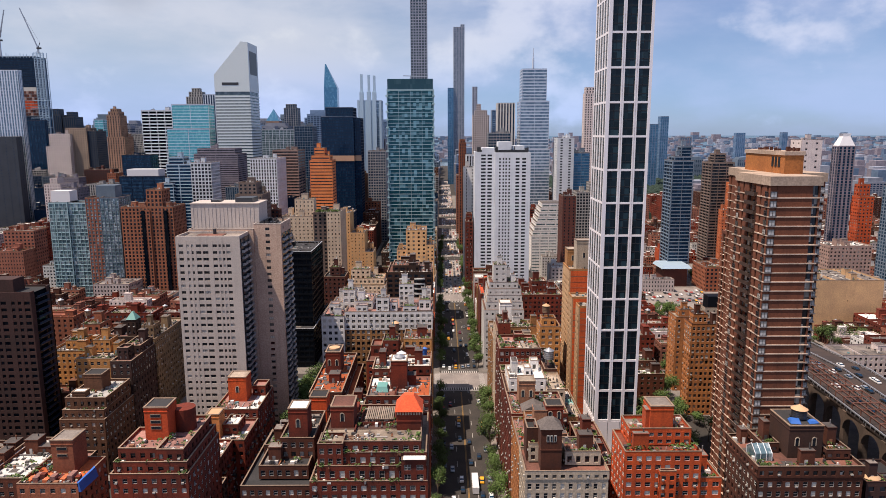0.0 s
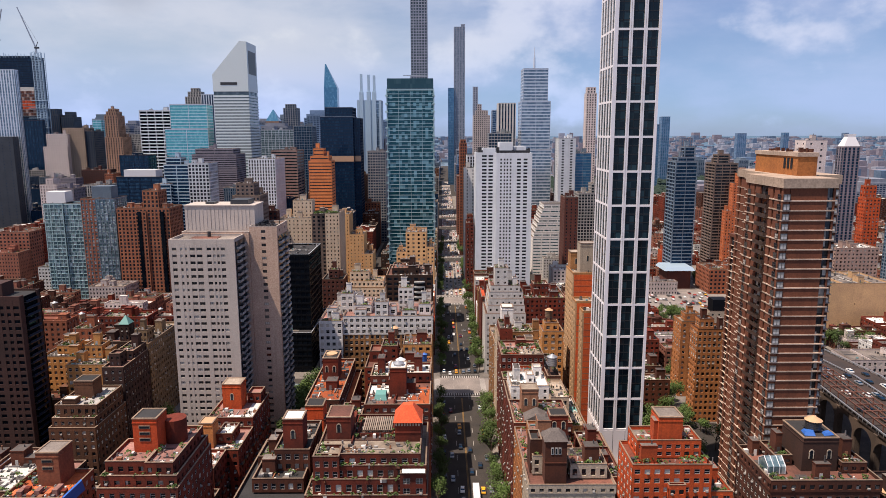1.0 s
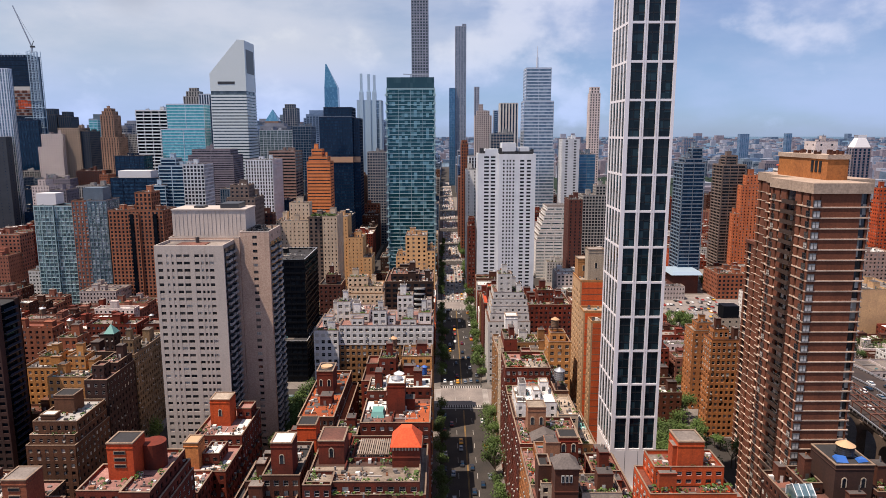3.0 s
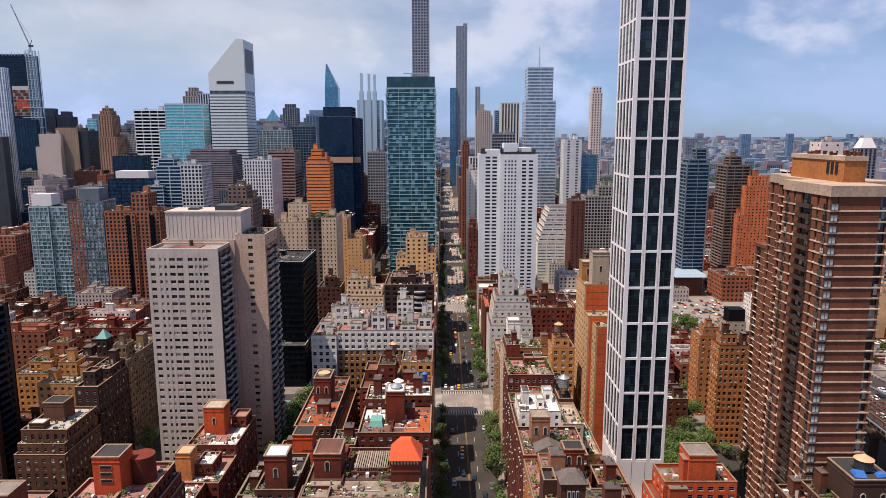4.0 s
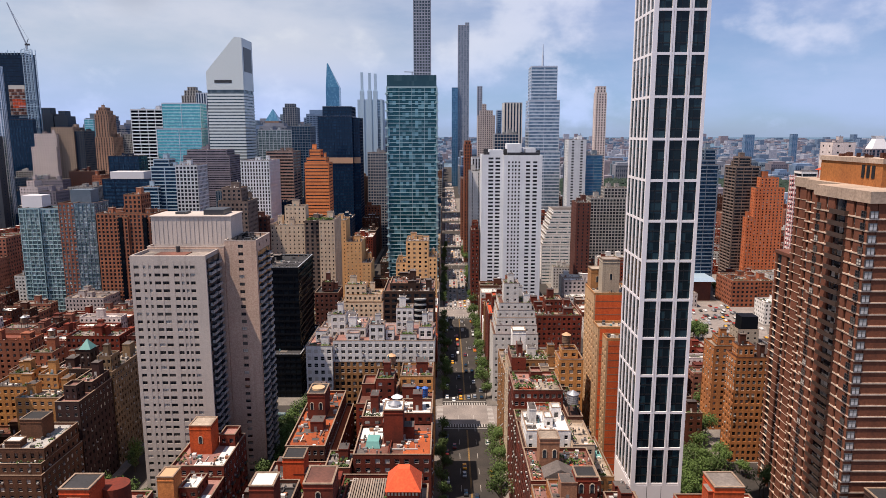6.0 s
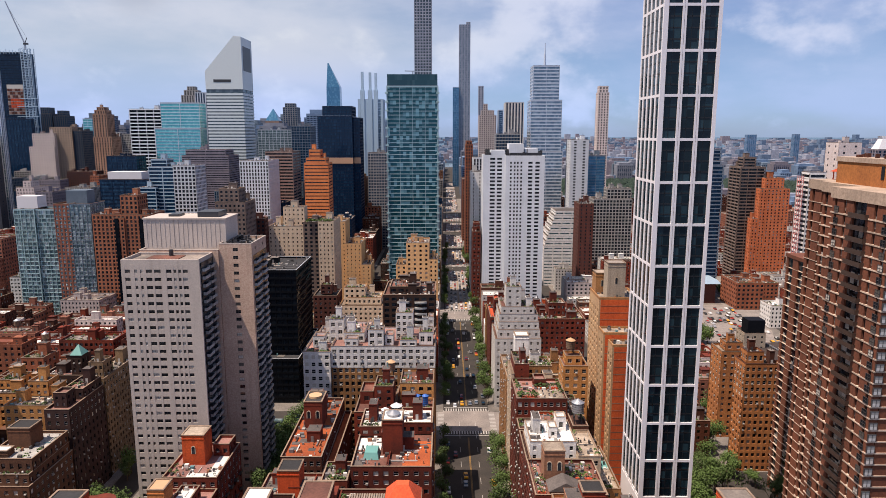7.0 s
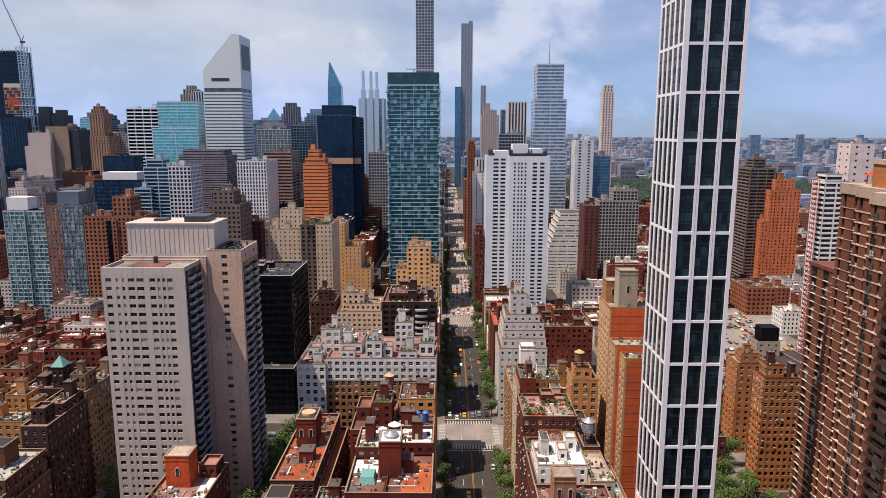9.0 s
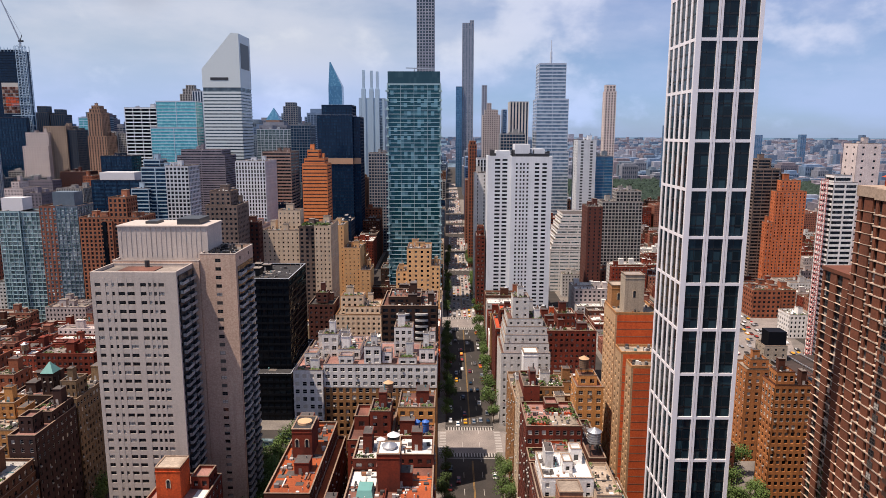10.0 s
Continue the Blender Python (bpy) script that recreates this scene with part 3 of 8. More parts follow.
def roof_life(parent, x0, x1, y0, y1, z, seed, n, green=6):
    """Loose things of a used roof: boxes, pots, seats, pipes, vents, and plants along the edges."""
    r = random.Random(seed)
    g, gp = Geo(), Geo()
    for _ in range(n):
        x, y, k = r.uniform(x0, x1), r.uniform(y0, y1), r.random()
        if k < 0.35:
            w, d = r.uniform(0.2, 0.7), r.uniform(0.2, 0.7)
            g.box(x - w, x + w, y - d, y + d, z, z + r.uniform(0.3, 1.1))
        elif k < 0.6:
            g.turned(x, y, r.uniform(0.12, 0.35), r.uniform(0.1, 0.35), z, z + r.uniform(0.4, 1.3), 7)
        elif k < 0.8:
            g.box(x - 0.25, x + 0.25, y - 0.25, y + 0.25, z, z + 0.42)
            g.box(x - 0.25, x + 0.25, y + 0.2, y + 0.26, z + 0.42, z + 0.9)
        else:
            a = r.choice((0.0, 1.57))
            l = min(r.uniform(0.8, 3.0), x - x0 + 0.1, x1 - x + 0.1, y - y0 + 0.1, y1 - y + 0.1)
            g.bar((x - l * math.cos(a), y - l * math.sin(a), z + 0.2), (x + l * math.cos(a), y + l * math.sin(a), z + 0.2), 0.1)
    for _ in range(green):
        shrub(gp, r.choice((x0 + r.uniform(0, 0.8), x1 - r.uniform(0, 0.8), r.uniform(x0, x1))), r.uniform(y0, y1), z, r.uniform(0.35, 0.95), r)
    part("roof_equipment", g, DUCT, parent, kind="stuff")
    part("roof_planting", gp, LEAF, parent, kind="stuff")


JOINED = {}


def building(name, label, tiers, st, category="building", single="", dark=False, budget=0, seed=1, roofs=True, claimed=True, group="", bulk=None, tidy=False, plain=False, joined=False):
    """A building of one or more stacked or joined blocks (x0, x1, y0, y1, z0, z1). joined: goes into the uncounted mass of far houses."""
    rng = random.Random(seed)
    x0, x1, y0, y1 = (f(t[i] for t in tiers) for f, i in ((min, 0), (max, 1), (min, 2), (max, 3)))
    if claimed:
        claim(x0, x1, y0, y1)
    keys = ("wall", "window", "roof", "coping", "bulkhead", "equipment", "planting", "cap", "partition")
    b = None
    if joined:
        W = {}
        for k, m in zip(keys, (st["wall"], st["glass"], st["roof"], COPING, st["wall"], DUCT, LEAF, st["roof"], st["wall"])):
            W[k] = JOINED.setdefault(m.name, (m, Geo()))[1]
    else:
        b = thing(name, label, category, (x0 + x1) / 2, (y0 + y1) / 2, 0, group)
        W = {k: Geo() for k in keys}
        if plain:
            W["bulkhead"] = W["coping"] = W["partition"] = W["wall"]
            W["cap"] = W["wall"]
        else:
            W["bulkhead"] = []
            W["partition"] = W["wall"]
        W["roof"] = []
    W["budget"] = budget
    W["ac"] = Geo()
    for t in tiers:
        mass(W, *t, st, b, single, dark)
        if roofs:
            over = [u for u in tiers if u is not t and u[4] >= t[5] - 2.5 and u[5] > t[5] and u[0] < t[1] and u[1] > t[0] and u[2] < t[3] and u[3] > t[2]]
            z = t[5] - st["par"] + 0.03
            if not over:
                clutter(W, t[0] + 0.6, t[1] - 0.6, t[2] + 0.6, t[3] - 0.6, z, rng, tidy)
            else:
                # the strips of roof left free round the upper block
                u = over[0]
                ux0, ux1, uy0, uy1 = min(o[0] for o in over), max(o[1] for o in over), min(o[2] for o in over), max(o[3] for o in over)
                for q in ((t[0], t[1], t[2], uy0), (t[0], t[1], uy1, t[3]), (t[0], ux0, t[2], t[3]), (ux1, t[1], t[2], t[3])):
                    clutter(W, q[0] + 0.6, q[1] - 0.6, q[2] + 0.6, q[3] - 0.6, z, rng, tidy)
    if joined:
        return None
    part("facade", W["wall"], st["wall"], b, kind="stuff")
    part("glazing", W["window"], st["glass"], b, kind="stuff")
    if not plain:
        part("coping", W["coping"], st["trim"] or COPING, b, kind="stuff")
    for g in W["roof"]:
        part("roof", g, st["roof"], b)
    if not plain:
        for g in W["bulkhead"]:
            part("bulkhead", g, bulk or st["wall"], b)
    part("roof_equipment", W["equipment"], DUCT, b, kind="stuff")
    part("air_conditioning", W["ac"], AC_PALE, b, kind="stuff")
    part("roof_planting", W["planting"], LEAF, b, kind="stuff")
    part("roof_patching", W["cap"], ROOF_SILVER if st["roof"] in (ROOF_RED, ROOF_DARK, ROOF_GREY) else ROOF_GREY, b, kind="stuff") if not plain else None
    return b




def water_tank(x, y, z, r=2.0, h=3.6, legs=2.2, mat=None, roof=None):
    t = thing("water_tank", "round timber water tank with a conical roof on a steel stand", "water tank", x, y, z)
    g = Geo()
    g.turned(x, y, r, r * 0.96, z + legs, z + legs + h, 18)
    tub = part("tub", g, mat or WOOD_TANK, t)
    g = Geo()
    for i in range(4):
        zz = z + legs + h * (0.15 + 0.23 * i)
        g.turned(x, y, r + 0.03, r + 0.03, zz, zz + 0.09, 18)
    part("hoop", g, METAL_DARK, tub)
    g = Geo()
    g.turned(x, y, r * 1.1, 0.08, z + legs + h, z + legs + h + r * 0.62, 18)
    part("lid", g, roof or STEEL, tub)
    for sx in (-0.6, 0.6):
        for sy in (-0.6, 0.6):
            g = Geo()
            g.box(x + sx * r - 0.12, x + sx * r + 0.12, y + sy * r - 0.12, y + sy * r + 0.12, z, z + legs)
            part("leg", g, METAL_DARK, t)
    g = Geo()
    g.box(x - r * 0.9, x + r * 0.9, y - r * 0.9, y + r * 0.9, z + legs - 0.2, z + legs - 0.02)
    part("stand", g, METAL_DARK, t)
    return t

# ---- ground, streets ----
g = Geo()
g.face([(-4800, -300, 0), (4800, -300, 0), (4800, 4800, 0), (-4800, 4800, 0)])
solid("ground", g, ASPHALT, "wide sheet of grey asphalt under the city", "ground", "structure")

STREETS = [(10 + 80 * i + (19 if i < -1 else 0), 15 if i == 0 else 9.5) for i in range(-14, 15)]
AVENUES = [(178, 10), (383, 15), (583, 15), (769, 15), (897, 11), (1025, 20), (1150, 12), (1278, 15), (1560, 15), (1810, 15), (2060, 15), (2310, 15), (2560, 15), (2810, 15)]
BLOCKS = []
for (sa, ha), (sb, hb) in zip(STREETS, STREETS[1:]):
    for (aa, ka), (ab, kb) in zip(AVENUES, AVENUES[1:]):
        BLOCKS.append((sa + ha, sb - hb, aa + ka, ab - kb))
for x0, x1, y0, y1 in BLOCKS:
    if y0 < 1300 and abs(x0) < 900:
        g = Geo()
        ex, ey = 3.2, 4.0
        g.box(x0 - ex, x1 + ex, y0 - ey, y1 + ey, -0.2, 0.16)
        solid("pavement", g, PAVING, "pale concrete pavement with a raised kerb round the block", "pavement", "structure")

# road markings of the wide street and its crossings
g = Geo()
for k in range(60):
    y = 195 + k * 14
    for x in (6.3, 14.2):
        g.box(x - 0.09, x + 0.09, y, y + 5.0, 0.0, 0.02)
solid("lane_marking", g, LINE_WHITE, "broken white lane lines on the asphalt", "road marking", "structure")
g = Geo()
for a, b in ((193, 364), (402, 564), (602, 750), (788, 882)):
    for x in (10.15, 10.55):
        g.box(x - 0.1, x + 0.1, a, b, 0.0, 0.022)
solid("centre_line", g, LINE_YELLOW, "double yellow centre line on the asphalt", "road marking", "structure")
g = Geo()
for yc, h in AVENUES[1:5]:
    for s in (-1, 1):
        y = yc + s * (h - 1.5)
        for k in range(17):
            x = -0.6 + k * 1.3
            g.box(x, x + 0.62, y - 1.7, y + 1.7, 0.0, 0.024)
        g.box(-1.5, 21.5, y + s * 3.2 - 0.25, y + s * 3.2 + 0.25, 0.0, 0.024)
    for x in (-3.0, 23.0):
        for k in range(17):
            y = yc - h + 1 + k * 1.65
            g.box(x - 1.5, x + 1.5, y, y + 0.7, 0.0, 0.024)
solid("crosswalk", g, LINE_WHITE, "white zebra bars of the crosswalks", "road marking", "structure")
g = Geo()
for yc, h in AVENUES[1:3]:
    g.box(-8.0, 30.0, yc - 12, yc + 12, -0.05, 0.012)
solid("crossing_paving", g, ROAD_PALE, "pale worn concrete road surface of the crossing", "road", "structure")
g = Geo()
for a, b in ((599, 752), (786, 885), (909, 1004), (1046, 1137), (1163, 1262), (1294, 1544), (1576, 1794), (1826, 2044)):
    g.box(-1.0, 21.0, a, b, -0.04, 0.014)
solid("worn_road", g, ROAD_PALE, "pale worn road surface of the farther street", "road", "structure")
g = Geo()
g.box(-4700, 500, 2950, 3350, -0.1, 0.05)
solid("river", g, WATER, "wide grey-blue river beyond the city", "water", "structure")

# ---- facade kinds ----
S_RED = style(BRICK_RED, GLASS_HOME, 3.0, 3.05, 0.56, 0.5, roof=ROOF_GREY)
S_REDP = style(BRICK_RED, GLASS_HOME, 2.8, 3.0, 0.55, 0.48, roof=ROOF_PINK)
S_ORANGE = style(BRICK_ORANGE, GLASS_HOME, 3.0, 3.0, 0.55, 0.5, roof=ROOF_RED)
S_BROWN = style(BRICK_BROWN, GLASS_HOME, 3.0, 3.0, 0.58, 0.5, roof=ROOF_SILVER)
S_DARK = style(BRICK_DARK, GLASS_HOME, 3.0, 3.0, 0.6, 0.5, roof=ROOF_ROSE)
S_TAN = style(BRICK_TAN, GLASS_HOME, 3.0, 3.0, 0.55, 0.5, roof=ROOF_SILVER)
S_OCHRE = style(BRICK_OCHRE, GLASS_HOME, 2.9, 3.0, 0.52, 0.48, roof=ROOF_SILVER)
S_BEIGE = style(BEIGE, GLASS_HOME, 3.1, 2.95, 0.58, 0.5, roof=ROOF_SILVER)
S_WHITE = style(WHITE_STONE, GLASS_HOME, 2.8, 2.95, 0.55, 0.48, roof=ROOF_PINK)
S_LIME = style(LIMESTONE, GLASS_HOME, 2.6, 3.3, 0.5, 0.42, roof=ROOF_SILVER)
S_GREYGRID = style(CONCRETE, GLASS_DARK, 3.0, 3.0, 0.25, 0.3, roof=ROOF_SILVER)
S_BALC = style(WHITE_BRICK, GLASS_DARK, 3.4, 3.0, 0.42, 0.35, roof=ROOF_SILVER)

# ---- the slender tower with white ribs ----
SX0, SX1, SY0, SY1 = 59.7, 75.5, 256.7, 277.0
STEP, Z_LOW, ROWS_UP = 12.22, 31.6, 17
Z_TOP = Z_LOW + STEP * ROWS_UP
b = thing("residential_tower", "very slender dark glass tower framed by a white metal grid", "tower", 66, 264)
claim(52, 82, 250, 290)
g = Geo()
g.box(SX0 + 0.05, SX1 - 0.05, SY0 + 0.2, SY1 - 0.2, 20, Z_TOP)
part("glass_core", g, GLASS_TOWER, b)
g = Geo()
g.box(SX0 - 0.2, SX1 + 0.2, SY0 - 0.2, SY1 + 0.2, 17.0, Z_LOW - 1.0)
part("base_wall", g, RIB_WHITE, b, "plain white clad base of the tower")
for x in (SX0 + 5.0, SX0 + 9.6):
    g = Geo()
    g.box(x, x + 0.12, SY0 - 0.23, SY0 - 0.19, 17.2, Z_LOW - 1.2)
    part("base_joint", g, METAL_DARK, b)
g = Geo()
g.box(53.0, 80.5, 251.5, 289.0, 0.0, 17.0)
part("podium", g, CONCRETE, b)
# ribs of the east and west fronts: (from, to) across the front, with a dark groove in the middle ones
for lo, hi in ((-0.2, 1.15), (4.98, 5.52), (5.64, 6.18), (10.0, 10.54), (10.66, 11.2), (15.0, 16.0)):
    for ya in (SY0 - 0.2, SY1 - 0.4):
        g = Geo()
        g.box(SX0 + lo, SX0 + hi, ya, ya + 0.6, Z_LOW - 1.05, Z_TOP + 1)
        part("rib", g, RIB_WHITE, b)
for i in range(0, 6):
    y = SY0 + (SY1 - SY0) * i / 5
    w = 0.5 if 0 < i < 5 else 0.75
    for xa in (SX0 - 0.18, SX1 - 0.4):
        g = Geo()
        g.box(xa, xa + 0.52, max(SY0 + 0.42, y - w), min(SY1 - 0.42, y + w), Z_LOW - 1.05, Z_TOP + 1)
        part("rib", g, RIB_WHITE, b)
for k in range(ROWS_UP + 1):
    z = Z_LOW + STEP * k - 0.55
    g = Geo()
    g.box(SX0 - 0.1, SX1 + 0.1, SY0 - 0.15, SY1 + 0.15, z - 0.38, z + 0.38)
    part("band", g, RIB_WHITE, b)
    if k < ROWS_UP:
        for m in range(1, 4):
            zz = z + STEP * m / 4
            g = Geo()
            g.box(SX0 + 0.02, SX1 - 0.02, SY0 + 0.16, SY1 - 0.16, zz - 0.2, zz + 0.2)
            part("floor_edge", g, METAL_BLACK, b)
        for lo, hi in ((1.15, 4.98), (6.18, 10.0), (11.2, 15.0)):
            g = Geo()
            xm = SX0 + lo + (hi - lo) * 0.42
            g.box(xm - 0.05, xm + 0.05, SY0 + 0.16, SY0 + 0.3, z + 0.38, z + STEP - 0.38)
            part("mullion", g, METAL_BLACK, b)

# ---- the pale grey slab with the two wings ----
b = thing("apartment_tower", "tall pale grey brick apartment slab with many small windows", "tower", -100, 325)
claim(-118, -73, 297, 340)
W = {k: Geo() for k in ("wall", "window", "roof", "coping", "bulkhead", "equipment", "planting", "cap", "partition")}
W["budget"] = 0
W["ac"] = Geo()
mass(W, -116.0, -88.6, 298.2, 312.5, 0.0, 98.4, style(GREY_BRICK, GLASS_HOME, 3.6, 2.85, 0.6, 0.54, rec=0.22, roof=ROOF_SILVER, base=4.0), b)
# front wall with its uneven windows: (middle, width)
COLS = ((2.2, 1.9), (5.2, 1.0), (7.2, 0.9), (9.9, 2.2), (12.9, 2.4), (17.0, 1.9), (19.2, 1.0), (20.9, 1.0), (22.9, 1.8))
fh, zb, n = 2.98, 4.2, 31
lo = -116.3
for c, w in (*COLS, (29.0, 2.0)):
    W["wall"].box(lo, min(-88.3, -116.3 + c - w / 2), 297.8, 298.3, 0.0, 96.6)
    lo = -116.3 + c + w / 2
bx, by, bz = b.location
for k in range(n + 1):
    z = zb + k * fh
    W["wall"].box(-116.28, -88.32, 297.84, 298.28, z - 1.75 if k else 0.0, z if k < n else 98.4)
    if k < n:
        for c, w in COLS:
            ob = new("window", window_mesh(w, fh - 1.75, True))
            ob.parent = b
            ob.matrix_basis = pose(-116.3 + c - bx, 298.1 - by, z + (fh - 1.75) / 2 - bz)
S_WING = style(GREY_BRICK, GLASS_HOME, 12.3, 2.98, 0.84, 0.58, rec=0.22, roof=ROOF_SILVER, base=4.0)
W["budget"] = 60
part("facade", W["wall"], GREY_BRICK, b, kind="stuff")
W["wall"] = Geo()
mass(W, -116.1, -86.3, 312.6, 334.0, 0.0, 99.4, S_WING, b)
mass(W, -86.2, -73.9, 313.4, 334.0, 0.0, 101.7, S_WING, b, "e", True)
part("facade", W["wall"], WING_BRICK, b, "tan-grey brick of the rear wing", kind="stuff")
part("glazing", W["window"], GLASS_HOME, b, kind="stuff")
part("roof", W["roof"], ROOF_SILVER, b)
part("coping", W["coping"], GREY_BRICK, b)
g = Geo()
g.box(-116.0, -84.6, 317.5, 332.5, 98.0, 110.4)
g.box(-116.3, -84.3, 317.2, 332.8, 110.4, 110.9)
for i in range(17):
    x = -115.0 + i * 1.75
    r = Geo()
    r.box(x, x + 0.16, 317.38, 317.52, 100, 110.4)
    part("rib", r, GREY_BRICK, b)
part("penthouse", g, GREY_BRICK, b, "pale ribbed plant room on the roof")
g = Geo()
g.box(-110, -98, 301, 311, 97.4, 97.7)
part("roof_deck", g, ROOF_PINK, b, "brown gravelled roof deck")
g = Geo()
g.box(-108, -104, 322, 328, 110.9, 111.8)
g.box(-96, -88, 320, 330, 110.9, 113.0)
g.turned(-103, 310, 0.8, 0.8, 97.4, 100, 10)
SR = random.Random(9)
for k in range(22):
    x, y = SR.uniform(-84, -76), SR.uniform(314.5, 332)
    g.box(x, x + SR.uniform(0.4, 1.8), y, y + SR.uniform(0.4, 1.6), 100.6, 101.0 + SR.uniform(0.5, 2.0))
for x in (-83.6, -82.8):
    g.bar((x, 314.5, 102.2), (x, 332.5, 102.2), 0.16)
part("roof_equipment", g, METAL_DARK, b, kind="stuff")
for x, ya, yb in ((-88.3, 299.5, 312.2), (-73.9, 315.0, 333.0)):
    g = Geo()
    g.box(x - 0.1, x + 0.12, ya, yb, 5.0, 97.0)
    part("balcony_glazing", g, GLASS_DARK, b)
for k in range(31):
    z = 6.0 + k * 2.92
    for (x, ya, yb) in ((-88.3, 300.2, 305.6), (-88.3, 306.8, 312.0), (-73.9, 315.6, 322.5), (-73.9, 325.5, 332.0)):
        g = Geo()
        g.box(x, x + 1.1, ya, yb, z, z + 0.18)
        for y in (ya, yb - 0.06):
            g.box(x, x + 1.1, y, y + 0.06, z + 0.18, z + 1.15)
        g.prism([(x + 1.02, ya), (x + 1.1, ya), (x + 1.1, yb), (x + 1.02, yb)], z + 0.18, z + 1.05)
        part("balcony", g, RAIL_PALE, b)

# ---- the brown tower with balconies all round ----
b = thing("balcony_tower", "tall brown brick apartment tower with pale balcony edges on every floor", "tower", 117, 245)
claim(99, 134, 215, 280)
HB = 125.9
PLAN = [(102.6, 119.0, 217.7, 243.0, HB), (110.5, 129.5, 234.0, 262.0, HB), (113.0, 129.4, 243.0, 274.0, HB), (131.0, 147.0, 276.0, 320.0, 96.0)]
claim(129, 149, 275, 323)
g, gl = Geo(), Geo()
for x0, x1, y0, y1, ht in PLAN:
    gl.box(x0 + 0.7, x1 - 0.8, y0 + 0.8, y1 - 0.8, 0.0, ht)
for x0, x1, y0, y1, ht in PLAN:
    n = 6
    for i in range(n + 1):
        y = y0 + (y1 - y0) * i / n
        w = 1.55 if x0 < 112 else 1.9
        g.box(x0 + (1.4 if i == 3 else 0.22), x0 + 2.2, max(y0 + 0.4, y - w), min(y1 - 0.5, y + w), 0.0, ht + i * 0.002)
    g.box(x0 + 2.4, x1 - 2.8, y0 + 0.35, y0 + 1.2, 0.0, ht)
    g.box(x1 - 0.9, x1 - 0.4, y0 + 0.35, y0 + 1.2, 0.0, ht)
    g.box(x1 - 1.2, x1 - 0.35, y0 + 4.0, y1 - 0.4, 0.0, ht)
    g.box(x0 + 0.8, x0 + 1.0, y0 + 0.35, y0 + 1.2, 0.0, ht)
part("facade", g, BRICK_TOWER, b, kind="stuff")
part("glazing", gl, GLASS_HOME, b, kind="stuff")
nf = 40
for k in range(nf):
    z = 5.0 + k * (HB - 6.0) / nf
    for i, (x0, x1, y0, y1, ht) in enumerate(PLAN):
        if z > ht - 1.5:
            continue
        g = Geo()
        e = 0.01 * i
        g.box(x0 + 0.08 + e, x1 + 0.1 + e, y0 + 0.15 + e, y1 + e, z, z + (0.36, 0.34, 0.18, 0.12)[i])
        part("floor_slab", g, SLAB_EDGE, b)
        m = 3
        for j in ((1,) if i < 3 else ()):
            ya = y0 + (y1 - y0) * j / m + 0.4
            yb = y0 + (y1 - y0) * (j + 1) / m - (2.4 if j % 2 == 0 else 0.8)
            off = 0.8
            kk = 0.25 if (k % 3 == 0) else 0.0
            g = Geo()
            g.box(x0 - off, x0 + 1.4, ya, yb - kk, z - 0.02, z + 0.14)
            part("balcony", g, SLAB_EDGE, b)
            g = Geo()
            g.box(x0 - 0.05 - off, x0 + 0.03 - off, ya - 0.02, yb + 0.02 - kk, z + 0.04, z + 1.25)
            g.box(x0 + 0.03 - off, x0 + 1.2, ya - 0.05, ya + 0.03, z + 0.04, z + 1.25)
            part("railing", g, RAIL_DARK, b)
g = Geo()
g.box(-0.95, 0.95, -0.75, 0.2, -0.8, 0.85, 1)
for x in (-0.95, 0.0, 0.95):
    g.box(x - 0.06, x + 0.06, -0.8, 0.2, -0.85, 0.9)
g.box(-1.0, 1.0, -0.8, 0.2, 0.85, 0.95)
BAY_WINDOW = g.mesh("window", [FRAME_DARK, GLASS_BAY])
for k in range(nf):
    z = 5.0 + k * (HB - 6.0) / nf
    for x, y, w in ((103.9, 218.5, 1.7), (127.9, 234.7, 1.7)):
        ob = new("window", BAY_WINDOW)
        ob.parent = b
        ob.matrix_basis = pose(x - 117, y - 245, z + 1.25)
    for x, y in ((102.62, 219.9), (102.62, 240.2)):
        ob = new("window", window_mesh(1.9, 1.6, True))
        ob.parent = b
        ob.matrix_basis = pose(x - 117, y - 245, z + 1.25, 0, 0, -90)
g = Geo()
for x0, x1, y0, y1, ht in PLAN[:3]:
    e = 0.02 * x0 / 100
    g.box(x0 - 0.1, x1 + 0.1, y0 - 0.1, y1 + 0.1, HB + e, HB + 2.9 + e)
low = Geo()
low.box(131.0, 147.0, 276.0, 320.0, 95.9, 97.2)
part("parapet", low, BRICK_TOWER, b)
pv = Geo()
for x in (118.0, 122.0):
    for y in (266.0, 270.0):
        pv.box(x - 0.12, x + 0.12, y - 0.12, y + 0.12, HB + 2.8, HB + 5.4)
pv.prism([(117.2, 265.2), (122.8, 265.2), (122.8, 270.8), (117.2, 270.8)], HB + 5.4, HB + 7.2, 0, [(119.8, 267.8), (120.2, 267.8), (120.2, 268.2), (119.8, 268.2)])
part("roof_pavilion", pv, TERRACOTTA, b, "small red-roofed pavilion on the roof")
part("crown", g, CROWN_STONE, b, "plain pale stone band round the roof")
g = Geo()
g.box(112.6, 118.8, 230.0, 259.0, HB + 1.0, HB + 9.0)
part("penthouse", g, PENT_BRICK, b, "orange brick plant room on the roof")

